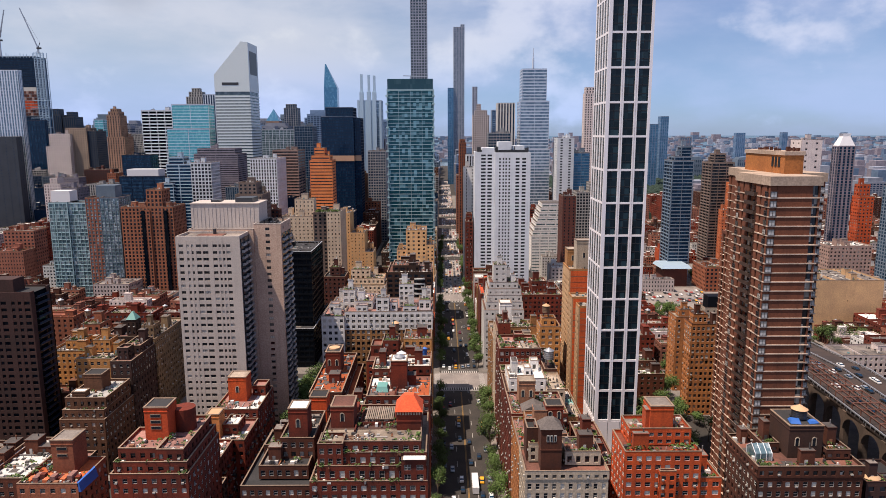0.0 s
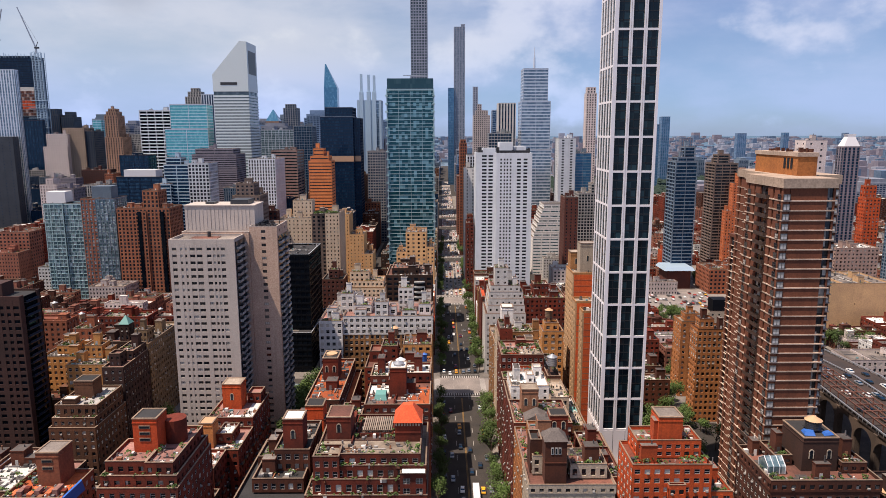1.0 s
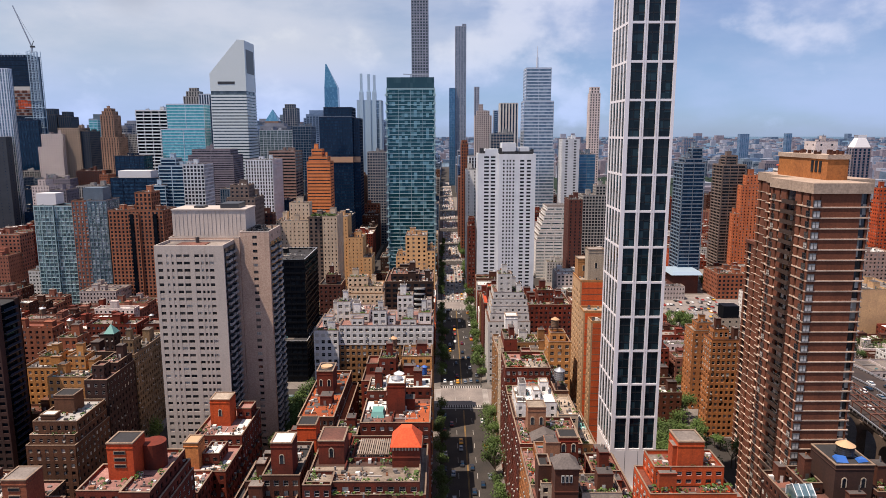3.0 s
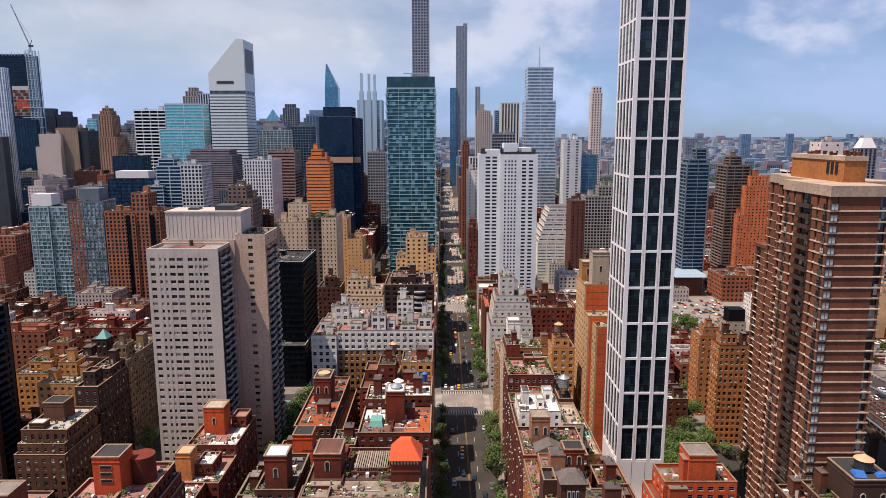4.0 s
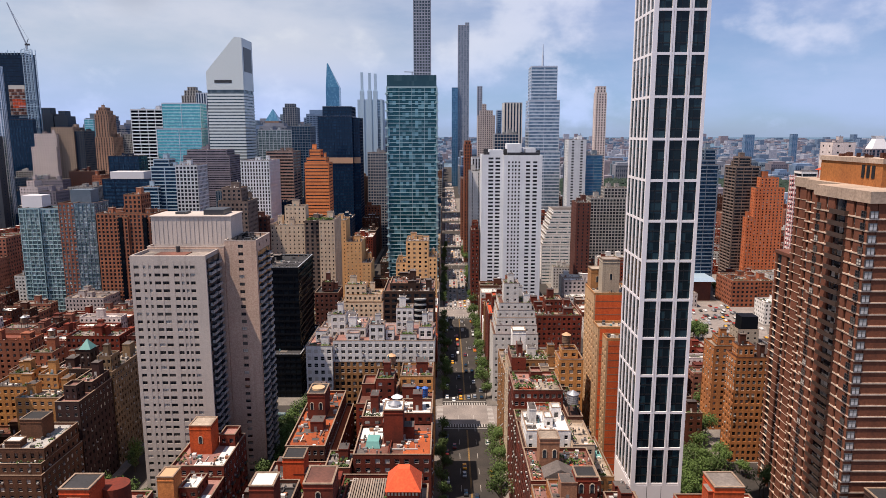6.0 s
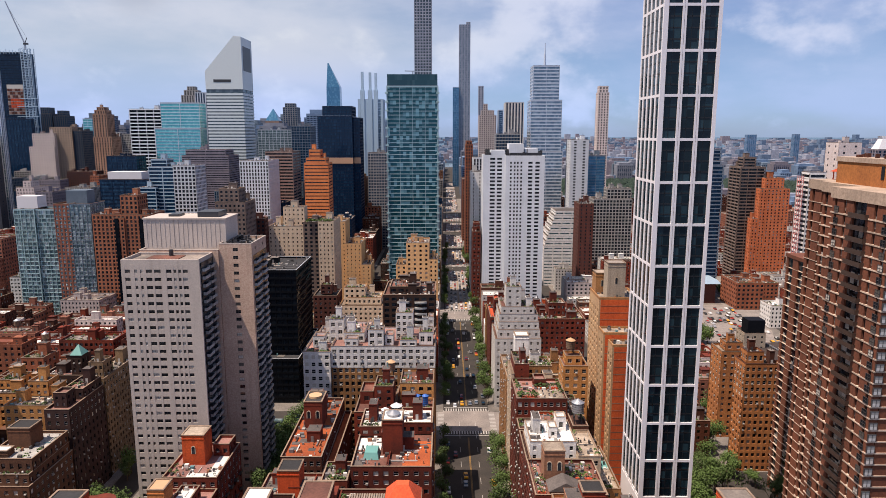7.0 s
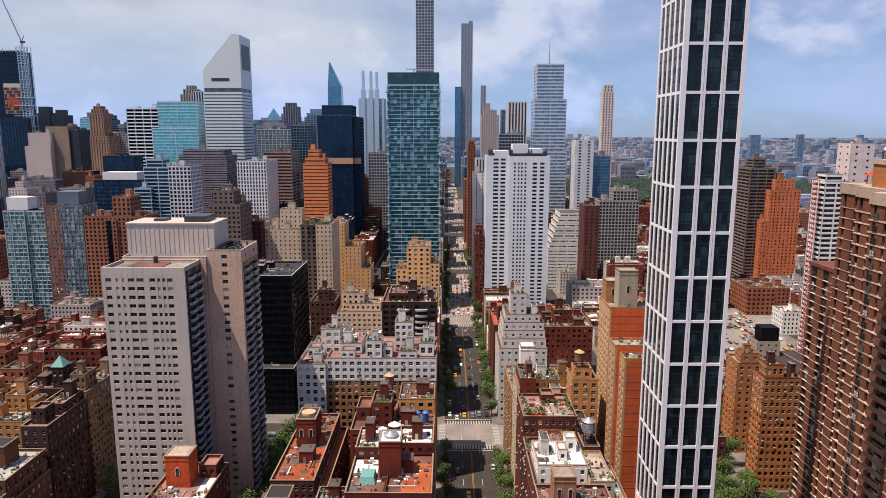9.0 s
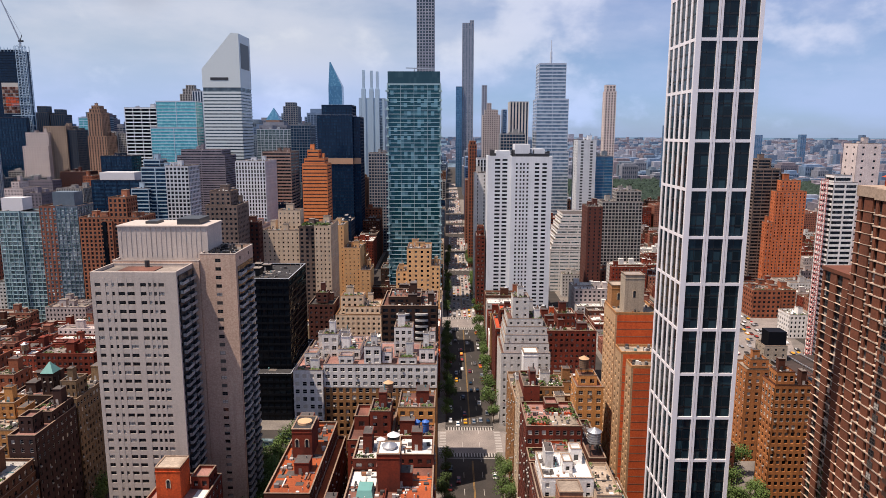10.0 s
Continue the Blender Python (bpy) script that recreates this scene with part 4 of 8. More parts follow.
g = Geo()
g.box(112.3, 119.1, 229.7, 259.3, HB + 9.0, HB + 10.3)
part("penthouse_coping", g, SLAB_EDGE, b)
g = Geo()
r = random.Random(5)
for k in range(16):
    x, y = r.uniform(113, 118), r.uniform(231, 258)
    g.box(x, x + r.uniform(0.3, 1.2), y, y + r.uniform(0.3, 1.5), HB + 10.25, HB + 10.4 + r.uniform(0.3, 1.3))
part("roof_equipment", g, BRICK_BROWN, b, kind="stuff")
for y in (233.0, 235.2, 237.4):
    g = Geo()
    g.box(112.45, 112.65, y, y + 1.3, HB + 5.0, HB + 8.4)
    part("louvre", g, METAL_BLACK, b)

def pierced(g, side, a, b, f0, f1, z0, z1, cols, fh, wh, up=1.0):
    """A wall from a to b with columns of window openings (middle from a, width): piers at full height, a strip at each floor."""
    def put(p, q, lo, hi, e=0.0):
        if side == "e":
            g.box(p, q, f0 + e, f1, lo, hi)
        else:
            g.box(f0 + e, f1, p, q, lo, hi)
    at = a
    for c, w in (*cols, (b - a, 0.0)):
        put(at, a + c - w / 2, z0, z1)
        at = a + c + w / 2
    n = int((z1 - z0 - up - 0.6) / fh)
    for k in range(n + 1):
        put(a + 0.02, b - 0.02, z0 if k == 0 else z0 + up + (k - 1) * fh + wh, z0 + up + k * fh if k < n else z1 - 0.02, 0.03)


# ---- towers of the middle distance, one by one ----
def tall(name, label, x0, x1, y0, depth, h, st, tiers=(), **kw):
    return building(name, label, [(x0, x1, y0, y0 + depth, 0.0, h), *tiers], st, "tower", roofs=kw.pop("roofs", True), tidy=True, **kw)


S_TEAL = style(EDGE_TEAL, GLASS_TEAL, 10.3, 3.12, 0.02, 0.15, rec=0.7, roof=ROOF_GREY, trim=STEEL)
teal = tall("glass_tower", "teal glass apartment tower with thin projecting floor edges", -48.2, -7.0, 615, 30, 180, S_TEAL, seed=3, budget=0)
g = Geo()
g.box(-47.6, -7.6, 615.5, 644, 180.0, 189.0)
part("plant_screen", g, GLASS_PLANT, teal)
g = Geo()
g.box(-28.0, -27.0, 624, 625, 189, 192.5)
g.bar((-34, 624.5, 192.3), (-12, 624.5, 191.6), 0.35)
solid("window_crane", g, STEEL, "small window-cleaning crane on the roof", "crane")
for k in range(24):
    z = 16 + k * 6.86
    for x in (-49.3, -8.4):
        g = Geo()
        g.box(x, x + 2.5, 613.6, 617.5, z, z + 0.3)
        g.box(x, x + 2.5, 613.6, 613.68, z + 0.3, z + 1.2)
        part("corner_balcony", g, EDGE_TEAL, teal)
b = thing("apartment_tower", "white brick twin-slab apartment tower with columns of dark windows", "tower", 53, 612)
claim(28, 78, 596, 630)
g, gl, rf = Geo(), Geo(), Geo()
TWIN_L, TWIN_R = ((7.5, 4.0), (13.0, 3.8)), ((4.2, 1.4), (7.2, 1.3), (9.6, 1.3), (12.4, 1.4), (19.5, 3.4), (25.1, 3.4))
for x0, x1, y0, y1, h, cols in ((28.8, 46.2, 600.0, 624.0, 125.8, TWIN_L), (46.3, 77.1, 597.0, 628.0, 125.4, TWIN_R)):
    pierced(g, "e", x0, x1, y0, y0 + 0.6, 0.0, h, cols, 2.95, 1.55)
    pierced(g, "s", y0 + 0.6, y1, x0, x0 + 0.6, 0.0, h, ((6.0, 1.6), (12.0, 1.6), (18.0, 1.6)), 2.95, 1.5)
    g.box(x1 - 0.6, x1, y0 + 0.6, y1, 0.0, h)
    g.box(x0 + 0.6, x1 - 0.6, y1 - 0.6, y1, 0.0, h)
    gl.box(x0 + 0.35, x1 - 0.35, y0 + 0.35, y1 - 0.35, 0.0, h - 1.2)
    rf.box(x0 + 0.6, x1 - 0.6, y0 + 0.6, y1 - 0.6, h - 1.1, h - 0.9)
part("facade", g, WHITE_COOL, b, kind="stuff")
part("glazing", gl, GLASS_DARK, b, kind="stuff")
part("roof", rf, ROOF_GREY, b)
g = Geo()
g.box(35.0, 46.0, 602.0, 618.0, 124.8, 129.4)
g.box(49.4, 61.0, 603.5, 622.0, 127.4, 134.4)
g.box(62.0, 72.4, 605.0, 622.0, 127.4, 130.8)
part("penthouse", g, WHITE_COOL, b, "white plant rooms on the roof")
g = Geo()
g.box(50.0, 75.0, 602.6, 623.0, 124.6, 127.4)
TW = random.Random(3)
for k in range(26):
    x, y = TW.uniform(30, 75), TW.uniform(601, 622)
    g.box(x, x + TW.uniform(0.5, 2.4), y, y + TW.uniform(0.5, 2), 124.5, 126.4 + TW.uniform(0.4, 4.2))
part("roof_equipment", g, METAL_DARK, b, kind="stuff")
S_BLACK = style(METAL_NAVY, GLASS_NAVY, 3.0, 3.6, 0.12, 0.3, rec=0.25, roof=ROOF_GREY, trim=METAL_SILVER)
tall("office_block", "black glass office block on a low black podium", -118, -80.2, 414, 40, 71.0, style(METAL_INK, GLASS_INK, 3.0, 3.6, 0.06, 0.3, rec=0.2, roof=ROOF_DARK, trim=METAL_SILVER), [(-118, -78.6, 405, 462, 0.0, 24.8)], seed=6)
tall("apartment_tower", "beige brick apartment building with a set-back penthouse", -126.3, -101.1, 535, 26, 77.8, style(BRICK_BUFF, GLASS_HOME, 3.2, 2.95, 0.7, 0.6, roof=ROOF_SILVER), [(-117.6, -102.4, 545, 556, 77, 90.5)], seed=7)
g = Geo()
GA = random.Random(6)
for k in range(46):
    shrub(g, GA.uniform(-99, -80.5), GA.uniform(531, 536), 81.0, GA.uniform(0.6, 1.5), GA)
solid("roof_garden", g, LEAF, "dense green shrubs along a roof edge", "plants", "stuff")
tall("apartment_building", "grey-beige apartment block with a dark top storey", -151, -131.3, 500, 24, 98.4, style(BRICK_TAUPE, GLASS_DARK, 3.0, 3.0, 0.5, 0.5), [(-149, -136, 503, 518, 98, 107)], seed=190)
tall("apartment_building", "dark brown brick apartment block", -143.7, -125.8, 525.5, 9, 84.6, style(BRICK_WINE, GLASS_DARK, 3.0, 3.0, 0.5, 0.5), seed=191)
# taupe wall here: the shade of the recess is put into its colour
tall("apartment_tower", "recessed front of a tall brick apartment building, shade in its grey-brown", -101.0, -90.1, 533, 27, 81.0, style(BRICK_TAUPE, GLASS_DARK, 3.6, 2.95, 0.5, 0.42, roof=ROOF_GREY), seed=187)
tall("apartment_tower", "tan brick wing of a tall apartment building", -90.0, -79.1, 530, 30, 81.8, style(BRICK_BUFF, GLASS_HOME, 2.8, 2.95, 0.68, 0.58, roof=ROOF_SILVER), seed=188)
tall("apartment_building", "stepped ochre brick apartment building", -89.4, -80.2, 592, 24, 73.9, style(TAN_BRIGHT, GLASS_HOME, 3.2, 3.0, 0.76, 0.64, roof=ROOF_SILVER), [(-80.3, -67.7, 590, 614, 0.0, 56.8), (-67.7, -60, 588, 612, 0.0, 40.0)], seed=8)
tall("apartment_building", "small stepped ochre brick apartment building", -26.9, -11.7, 505, 24, 71.0, style(TAN_BRIGHT, GLASS_HOME, 3.4, 3.0, 0.6, 0.5, roof=ROOF_SILVER), [(-11.8, -6.0, 505, 527, 0.0, 60), (-34, -26.9, 507, 528, 0.0, 56)], seed=9)
tall("apartment_building", "dark brown brick apartment building with curved balconies", -33.0, -6.0, 402, 32, 60.5, style(BRICK_DARK, GLASS_DARK, 4.0, 3.0, 0.35, 0.42, roof=ROOF_PINK), [(-30, -14, 408, 426, 60, 63.5)], seed=10)
bb = thing("balcony_stack", "stacked pale bowed balconies on a dark brick front", "balconies", -17.5, 401, 20)
for k in range(13):
    z = 20.0 + k * 3.0
    for xc in (-22.5, -13.5):
        g = Geo()
        arc = [(xc + 3.2 * math.cos(math.pi * (1 + i / 8)), 401.9 + 1.7 * math.sin(math.pi * (1 + i / 8))) for i in range(9)]
        g.prism(arc, z, z + 0.28)
        g.prism([(x, y - 0.02) for x, y in arc], z + 0.28, z + 0.9, 0, [(xc + (x - xc) * 1.0, y) for x, y in arc])
        part("balcony", g, RAIL_PALE, bb)
tall("office_tower", "orange brick office tower with a stepped top", -142.3, -118.1, 740, 24, 113.5, style(BRICK_VIVID, GLASS_DARK, 24, 3.4, 0.03, 0.7, roof=ROOF_RED), [(-140.5, -121, 742, 762, 113, 118.5), (-137.6, -126.6, 744, 758, 118, 126.5)], seed=11)
black = tall("office_tower", "black glass office tower with a flat roof", -145.3, -106.4, 836, 40, 161.9, S_BLACK, [(-140.1, -107.0, 838, 874, 161, 172.8), (-106.3, -98.6, 842, 874, 0.0, 160.2)], seed=12, roofs=False)
g = Geo()
g.box(-145.5, -106.2, 835.3, 836.2, 108.6, 115.2)
g.box(-106.1, -98.4, 841.3, 842.2, 108.6, 115.2)
part("copper_band", g, COPPER_WARM, black, "copper-coloured band of louvres round the tower")
tall("office_tower", "pale grey office tower with three chimney-like masts", -133.5, -95.6, 1100, 36, 192.8, style(METAL_SKY, GLASS_SKY, 11.3, 3.8, 0.55, 0.1, rec=0.9), seed=13, roofs=False)
for i, x in enumerate((-129.6, -118.0, -109.4)):
    g = Geo()
    g.box(x, x + 6.0, 1099, 1107, 60.0, 206.0)
    g.box(x + 1.4, x + 5.0, 1100.5, 1105.5, 206.0, 233.0 - 1.0 * i)
    solid("roof_mast", g, METAL_SKY, "pale square mast on an office tower", "mast")
tall("office_tower", "slate grey office block with ribbon windows", -96.9, -73.6, 900, 30, 119.0, style(PANEL_GREY, GLASS_NAVY, 3.2, 3.6, 0.3, 0.4), seed=192)
tall("office_tower", "white office tower with deep square windows", -205.3, -176.7, 735, 44, 115.8, style(WHITE_COOL, GLASS_DARK, 3.0, 3.6, 0.46, 0.26, rec=0.5), seed=14)
tall("office_tower", "dull pink office tower with ribbon windows", -303.8, -250.2, 842, 40, 117.5, style(TOWN_ROSE, GLASS_DARK, 30, 2.6, 0.02, 0.6, rec=0.3), [(-300.5, -254.4, 846, 876, 117, 124.0)], seed=15)
tall("office_tower", "white grid-fronted office tower with a flat roof", -239.4, -219.9, 655, 26, 115.0, style(WHITE_COOL, GLASS_DARK, 3.2, 3.4, 0.3, 0.32, rec=0.5), seed=16)
tall("office_tower", "dark navy glass block with a white plant room", -351, -301, 745, 30, 96.8, style(METAL_NAVY, GLASS_NAVY, 12, 3.8, 0.05, 0.12), seed=17, roofs=False)
g = Geo()
g.box(-345.5, -311, 752, 770, 96, 103.8)
solid("plant_room", g, METAL_WHITE, "long white plant room on a navy glass block", "plant room")
tall("office_tower", "blue glass office tower with pale bands", -282.8, -257.0, 705, 34, 111.6, style(METAL_SKY, GLASS_NAVY, 13, 3.4, 0.06, 0.3), [(-281.3, -266, 708, 724, 111, 118.5), (-290.8, -275, 700, 726, 0.0, 92.3)], seed=18)
tall("glass_tower", "grey-green glass apartment tower with balconies and a white top", -335, -303, 580, 20, 85.0, style(EDGE_TEAL, GLASS_MIST, 3.6, 3.1, 0.06, 0.13, rec=0.5), [(-329, -318, 578.6, 598, 0.0, 85.3)], seed=19, roofs=False)
g = Geo()
g.box(-334, -318, 584, 596, 84, 94.5)
solid("plant_room", g, METAL_WHITE, "plain white plant room on a glass tower", "plant room")
tall("apartment_tower", "rose brick apartment tower with a glass wing", -301.2, -288.7, 576, 22, 89.5, style(BRICK_ROSE, GLASS_MIST, 2.8, 3.1, 0.42, 0.3), seed=20, roofs=False)
tall("apartment_tower", "grey glass wing of a brick apartment tower", -288.6, -272.4, 575, 23, 89.6, style(PANEL_BLUE, GLASS_MIST, 3.4, 3.1, 0.14, 0.16), seed=189, roofs=False)
g = Geo()
g.box(-295.2, -279.0, 584, 596, 88, 99.0)
solid("plant_room", g, PANEL_BLUE, "blue-grey plant room on an apartment tower", "plant room")
brick = tall("apartment_tower", "orange-brown brick apartment tower with dark window strips", -267.4, -224, 567, 28, 82.4, style(BRICK_RUST, GLASS_DARK, 3.1, 3.0, 0.46, 0.34), [(-247.1, -233.9, 571, 588, 82, 96.5), (-252, -243, 565.8, 594, 0, 80)], seed=21)
for x in (-250.0, -231.5):
    g = Geo()
    g.box(x, x + 3.0, 565.4, 565.9 if x < -240 else 567.0, 0.0, 79.5)
    part("window_strip", g, GLASS_INK, brick, "dark glazed strip")
tall("office_tower", "turquoise glass office tower", -363.2, -313.6, 935, 24, 180.9, style(METAL_SILVER, GLASS_TURQ, 24, 3.8, 0.02, 0.14), [(-371.2, -313.4, 933.5, 958, 0.0, 148.7)], seed=22, roofs=False)
tall("office_tower", "dark slab tower with pale floor bands", -426.5, -382.6, 985, 36, 174.8, style(WHITE_COOL, GLASS_INK, 11, 4.6, 0.05, 0.34, rec=0.6), seed=23)
tall("office_tower", "slim brown brick art deco tower", -479.1, -454.2, 988, 28, 138.0, style(BRICK_DECO, GLASS_DARK, 3.4, 3.4, 0.6, 0.25), [(-478.3, -459.7, 990, 1012, 137, 168.0), (-476.5, -462, 992, 1010, 168, 173.5), (-474, -464.5, 994, 1008, 173, 177.5)], seed=24)
tall("apartment_tower", "stepped pinkish stone apartment tower", -573.7, -539, 998, 30, 124.4, style(PALE_STONE, GLASS_DARK, 3.4, 3.2, 0.55, 0.45), [(-569.1, -538.4, 1000, 1028, 124, 142.3)], seed=25)
tall("apartment_tower", "tall rose stone apartment tower", -548.1, -517.2, 1006, 30, 150.8, style(CROWN_STONE, GLASS_DARK, 3.4, 3.2, 0.6, 0.5), seed=193)
# the rose tower's dark side face, put in as its own dark-coloured block
tall("apartment_tower", "dark side of the tall rose stone tower, as a slate-coloured block", -517.1, -504.1, 1008, 30, 146.2, style(PLAIN_DARK, GLASS_NAVY, 3.4, 3.2, 0.5, 0.45), seed=194)
tall("glass_tower", "narrow teal glass tower", -577.2, -562.6, 1150, 24, 165.4, style(METAL_SKY, GLASS_TURQ, 8, 3.8, 0.05, 0.2), seed=195, roofs=False)
tall("office_tower", "white gridded office tower", -556, -536, 1100, 24, 131.0, style(WHITE_COOL, GLASS_SKY, 3.0, 3.4, 0.3, 0.35), seed=196, roofs=False)
tall("office_tower", "black and white striped office tower", -534.5, -519.9, 1150, 24, 143.9, style(WHITE_STONE, GLASS_INK, 4.6, 3.8, 0.35, 0.06, rec=0.6), seed=197, roofs=False)
tall("office_tower", "grey office tower with fine windows", -519.5, -500, 1155, 24, 141.2, style(CONCRETE, GLASS_DARK, 2.6, 3.6, 0.4, 0.4), seed=198, roofs=False)
tall("office_tower", "dark navy glass office block", -419.4, -381.8, 900, 26, 115.0, style(METAL_NAVY, GLASS_NAVY, 6, 3.8, 0.06, 0.2), seed=199)
tall("apartment_building", "dark red brick apartment block", -470.1, -437.3, 900, 26, 96.0, style(BRICK_WINE, GLASS_DARK, 3.0, 3.0, 0.5, 0.5), seed=200)
tall("apartment_building", "narrow orange-brown brick block", -415.5, -404.8, 850, 20, 94.1, style(BRICK_RUSSET, GLASS_DARK, 3.0, 3.0, 0.5, 0.5), seed=201)
tall("apartment_building", "pale stone apartment block with roof huts", -407.5, -390.5, 700, 24, 92.0, style(PALE_STONE, GLASS_DARK, 3.0, 3.0, 0.55, 0.5), [(-402, -395, 703, 716, 92, 98)], seed=202)
tall("apartment_building", "rose-grey apartment block with roof huts", -390, -373.6, 700, 24, 88.0, style(TOWN_ROSE, GLASS_DARK, 3.0, 3.0, 0.5, 0.5), seed=203)
tall("office_tower", "dark slate tower with a stepped top", -800, -769.3, 1400, 30, 180, style(PLAIN_DARK, GLASS_NAVY, 4, 3.8, 0.4, 0.3), [(-793, -776, 1404, 1424, 180, 192)], seed=204, roofs=False)
tall("office_tower", "dark slate tower with a small plant room", -766.6, -741, 1400, 30, 176, style(PLAIN_DARK, GLASS_NAVY, 4, 3.8, 0.4, 0.3), [(-760, -747, 1404, 1424, 176, 186)], seed=205, roofs=False)
tall("office_tower", "dark grey office tower with banded windows", -223.9, -196.6, 1050, 40, 153.3, style(PANEL_BLUE, GLASS_NAVY, 4, 3.8, 0.14, 0.2), seed=26)
tall("office_tower", "brown-grey office slab with ribbon windows", -199.2, -169.3, 810, 40, 122.8, style(PINK_STONE, GLASS_DARK, 20, 3.5, 0.02, 0.5), seed=27)
tall("office_tower", "pale blue glass office tower", -300.1, -246.4, 1150, 60, 148.2, style(METAL_SILVER, GLASS_PALE, 6, 3.8, 0.12, 0.15), seed=28)
tall("office_tower", "white and blue glass tower with ribbon windows", 96.4, 133.6, 850, 36, 122.0, style(METAL_SILVER, GLASS_SKY, 16, 3.8, 0.02, 0.36), [(96.4, 131.8, 851, 885, 122, 180.0), (98.6, 128.4, 853, 882, 180, 218.5)], seed=29, roofs=False)
g = Geo()
g.turned(112.5, 862, 1.5, 1.2, 218, 232, 8)
g.turned(112.5, 862, 0.8, 0.4, 232, 244, 8)
solid("antenna_mast", g, METAL_SILVER, "thin pale antenna mast on a glass tower", "mast")
tall("office_tower", "tower of narrow white and black vertical stripes", 93.0, 121.9, 1150, 36, 190.4, style(WHITE_STONE, GLASS_NAVY, 4.8, 3.8, 0.5, 0.02, rec=0.8), seed=30, roofs=False)
tall("office_tower", "pale blue glass office tower", 79.9, 94.2, 1500, 30, 190.3, style(METAL_SILVER, GLASS_BLUE, 8, 4, 0.02, 0.1), seed=31, roofs=False)
tall("office_tower", "pale blue glass office tower", 108.5, 118.0, 1500, 30, 190.3, style(METAL_SILVER, GLASS_BLUE, 8, 4, 0.02, 0.1), seed=32, roofs=False)
tall("apartment_tower", "white tower with a blue glass side", 139.2, 159.2, 828, 30, 135.5, style(WHITE_COOL, GLASS_DARK, 10, 3.2, 0.72, 0.5), seed=33)
tall("glass_tower", "blue glass tower leaning on a white slab", 159.4, 179.2, 832, 36, 118, style(PANEL_BLUE, GLASS_SPIRE, 8, 3.3, 0.02, 0.15), seed=178)
tall("apartment_tower", "slim pale stone tower with an open crown", 216.6, 232.1, 1050, 16, 200, style(PALE_STONE, GLASS_DARK, 3.9, 3.6, 0.55, 0.4), [(218, 231, 1052, 1065, 200, 209)], seed=34, roofs=False)
tall("apartment_tower", "grey concrete grid apartment tower", 134.6, 170, 680, 24, 83.5, S_GREYGRID, [(148, 170, 685, 700, 83, 92.6)], seed=35)
tall("apartment_tower", "slim dark red brick tower", 113.8, 126.2, 640, 24, 83.2, style(BRICK_WINE, GLASS_DARK, 3.6, 3.0, 0.7, 0.45), seed=36)
S_ZIG = style(WHITE_STONE, GLASS_MIST, 9, 3.2, 0.12, 0.62, rec=0.6, roof=ROOF_GREY)
building("terraced_building", "white terraced building stepping back floor by floor", [(91.5, 126.5, 690, 730, 0.0, 38)] + [(92.5 + 1.75 * i, 126.4, 690.4 + 1.2 * i, 729, 38 + 4.65 * i, 42.65 + 4.65 * i) for i in range(7)], S_ZIG, "building", roofs=False, seed=37)
tall("apartment_tower", "dark blue-grey tower with close balcony bands", 214.9, 235.3, 640, 24, 116, style(PANEL_BLUE, GLASS_NAVY, 9, 3.3, 0.02, 0.24, rec=0.8), [(217.5, 234, 643, 660, 116, 119.8), (224.4, 234.6, 646, 657, 119.5, 129.2)], seed=38)
tall("apartment_tower", "brown brick tower with close balcony bands", 275.5, 298.8, 700, 26, 111.4, style(BRICK_TAUPE, GLASS_DARK, 9, 3.1, 0.04, 0.36, rec=0.9), [(279.7, 291.7, 705, 718, 111, 120.3)], seed=39)
tall("apartment_tower", "bright orange brick apartment tower with stepped shoulders", 297.5, 318.3, 690, 24, 92.1, style(BRICK_CORAL, GLASS_HOME, 3.4, 2.95, 0.6, 0.45), [(291.5, 297.4, 690.5, 713, 0.0, 92.0), (285.5, 291.4, 691, 712, 0.0, 64.0), (296.1, 313.2, 692, 708, 92, 101.7)], seed=40)
tall("apartment_tower", "tall tan brick tower at the street line", 20.6, 28.4, 800, 40, 131, style(BRICK_RUSSET, GLASS_DARK, 3.0, 3.4, 0.5, 0.3, roof=ROOF_SILVER), [(21.4, 27.4, 801, 836, 130, 134.5)], seed=221, roofs=False)
tall("apartment_tower", "white tower striped with dark windows", 25.8, 40.0, 720, 30, 119.2, style(WHITE_COOL, GLASS_DARK, 2.6, 3.2, 0.42, 0.08, rec=0.4), seed=222, roofs=False)
tall("apartment_tower", "rose brick block at the street line", 20.8, 34, 960, 40, 83, style(BRICK_ROSE, GLASS_DARK, 3.2, 3.3, 0.5, 0.45), seed=223, roofs=False)
building("apartment_building", "red brick house with a pink roof at the street line", [(21.2, 27.6, 606, 632, 0.0, 64.0), (22, 27, 612, 622, 63, 70.5)], style(BRICK_RED, GLASS_HOME, 2.8, 3.0, 0.5, 0.5, roof=ROOF_ROSE), seed=224)
tall("apartment_tower", "slim white apartment slab", 20.5, 31.0, 640, 22, 110.5, style(WHITE_STONE, GLASS_DARK, 7, 3, 0.85, 0.4), seed=41)

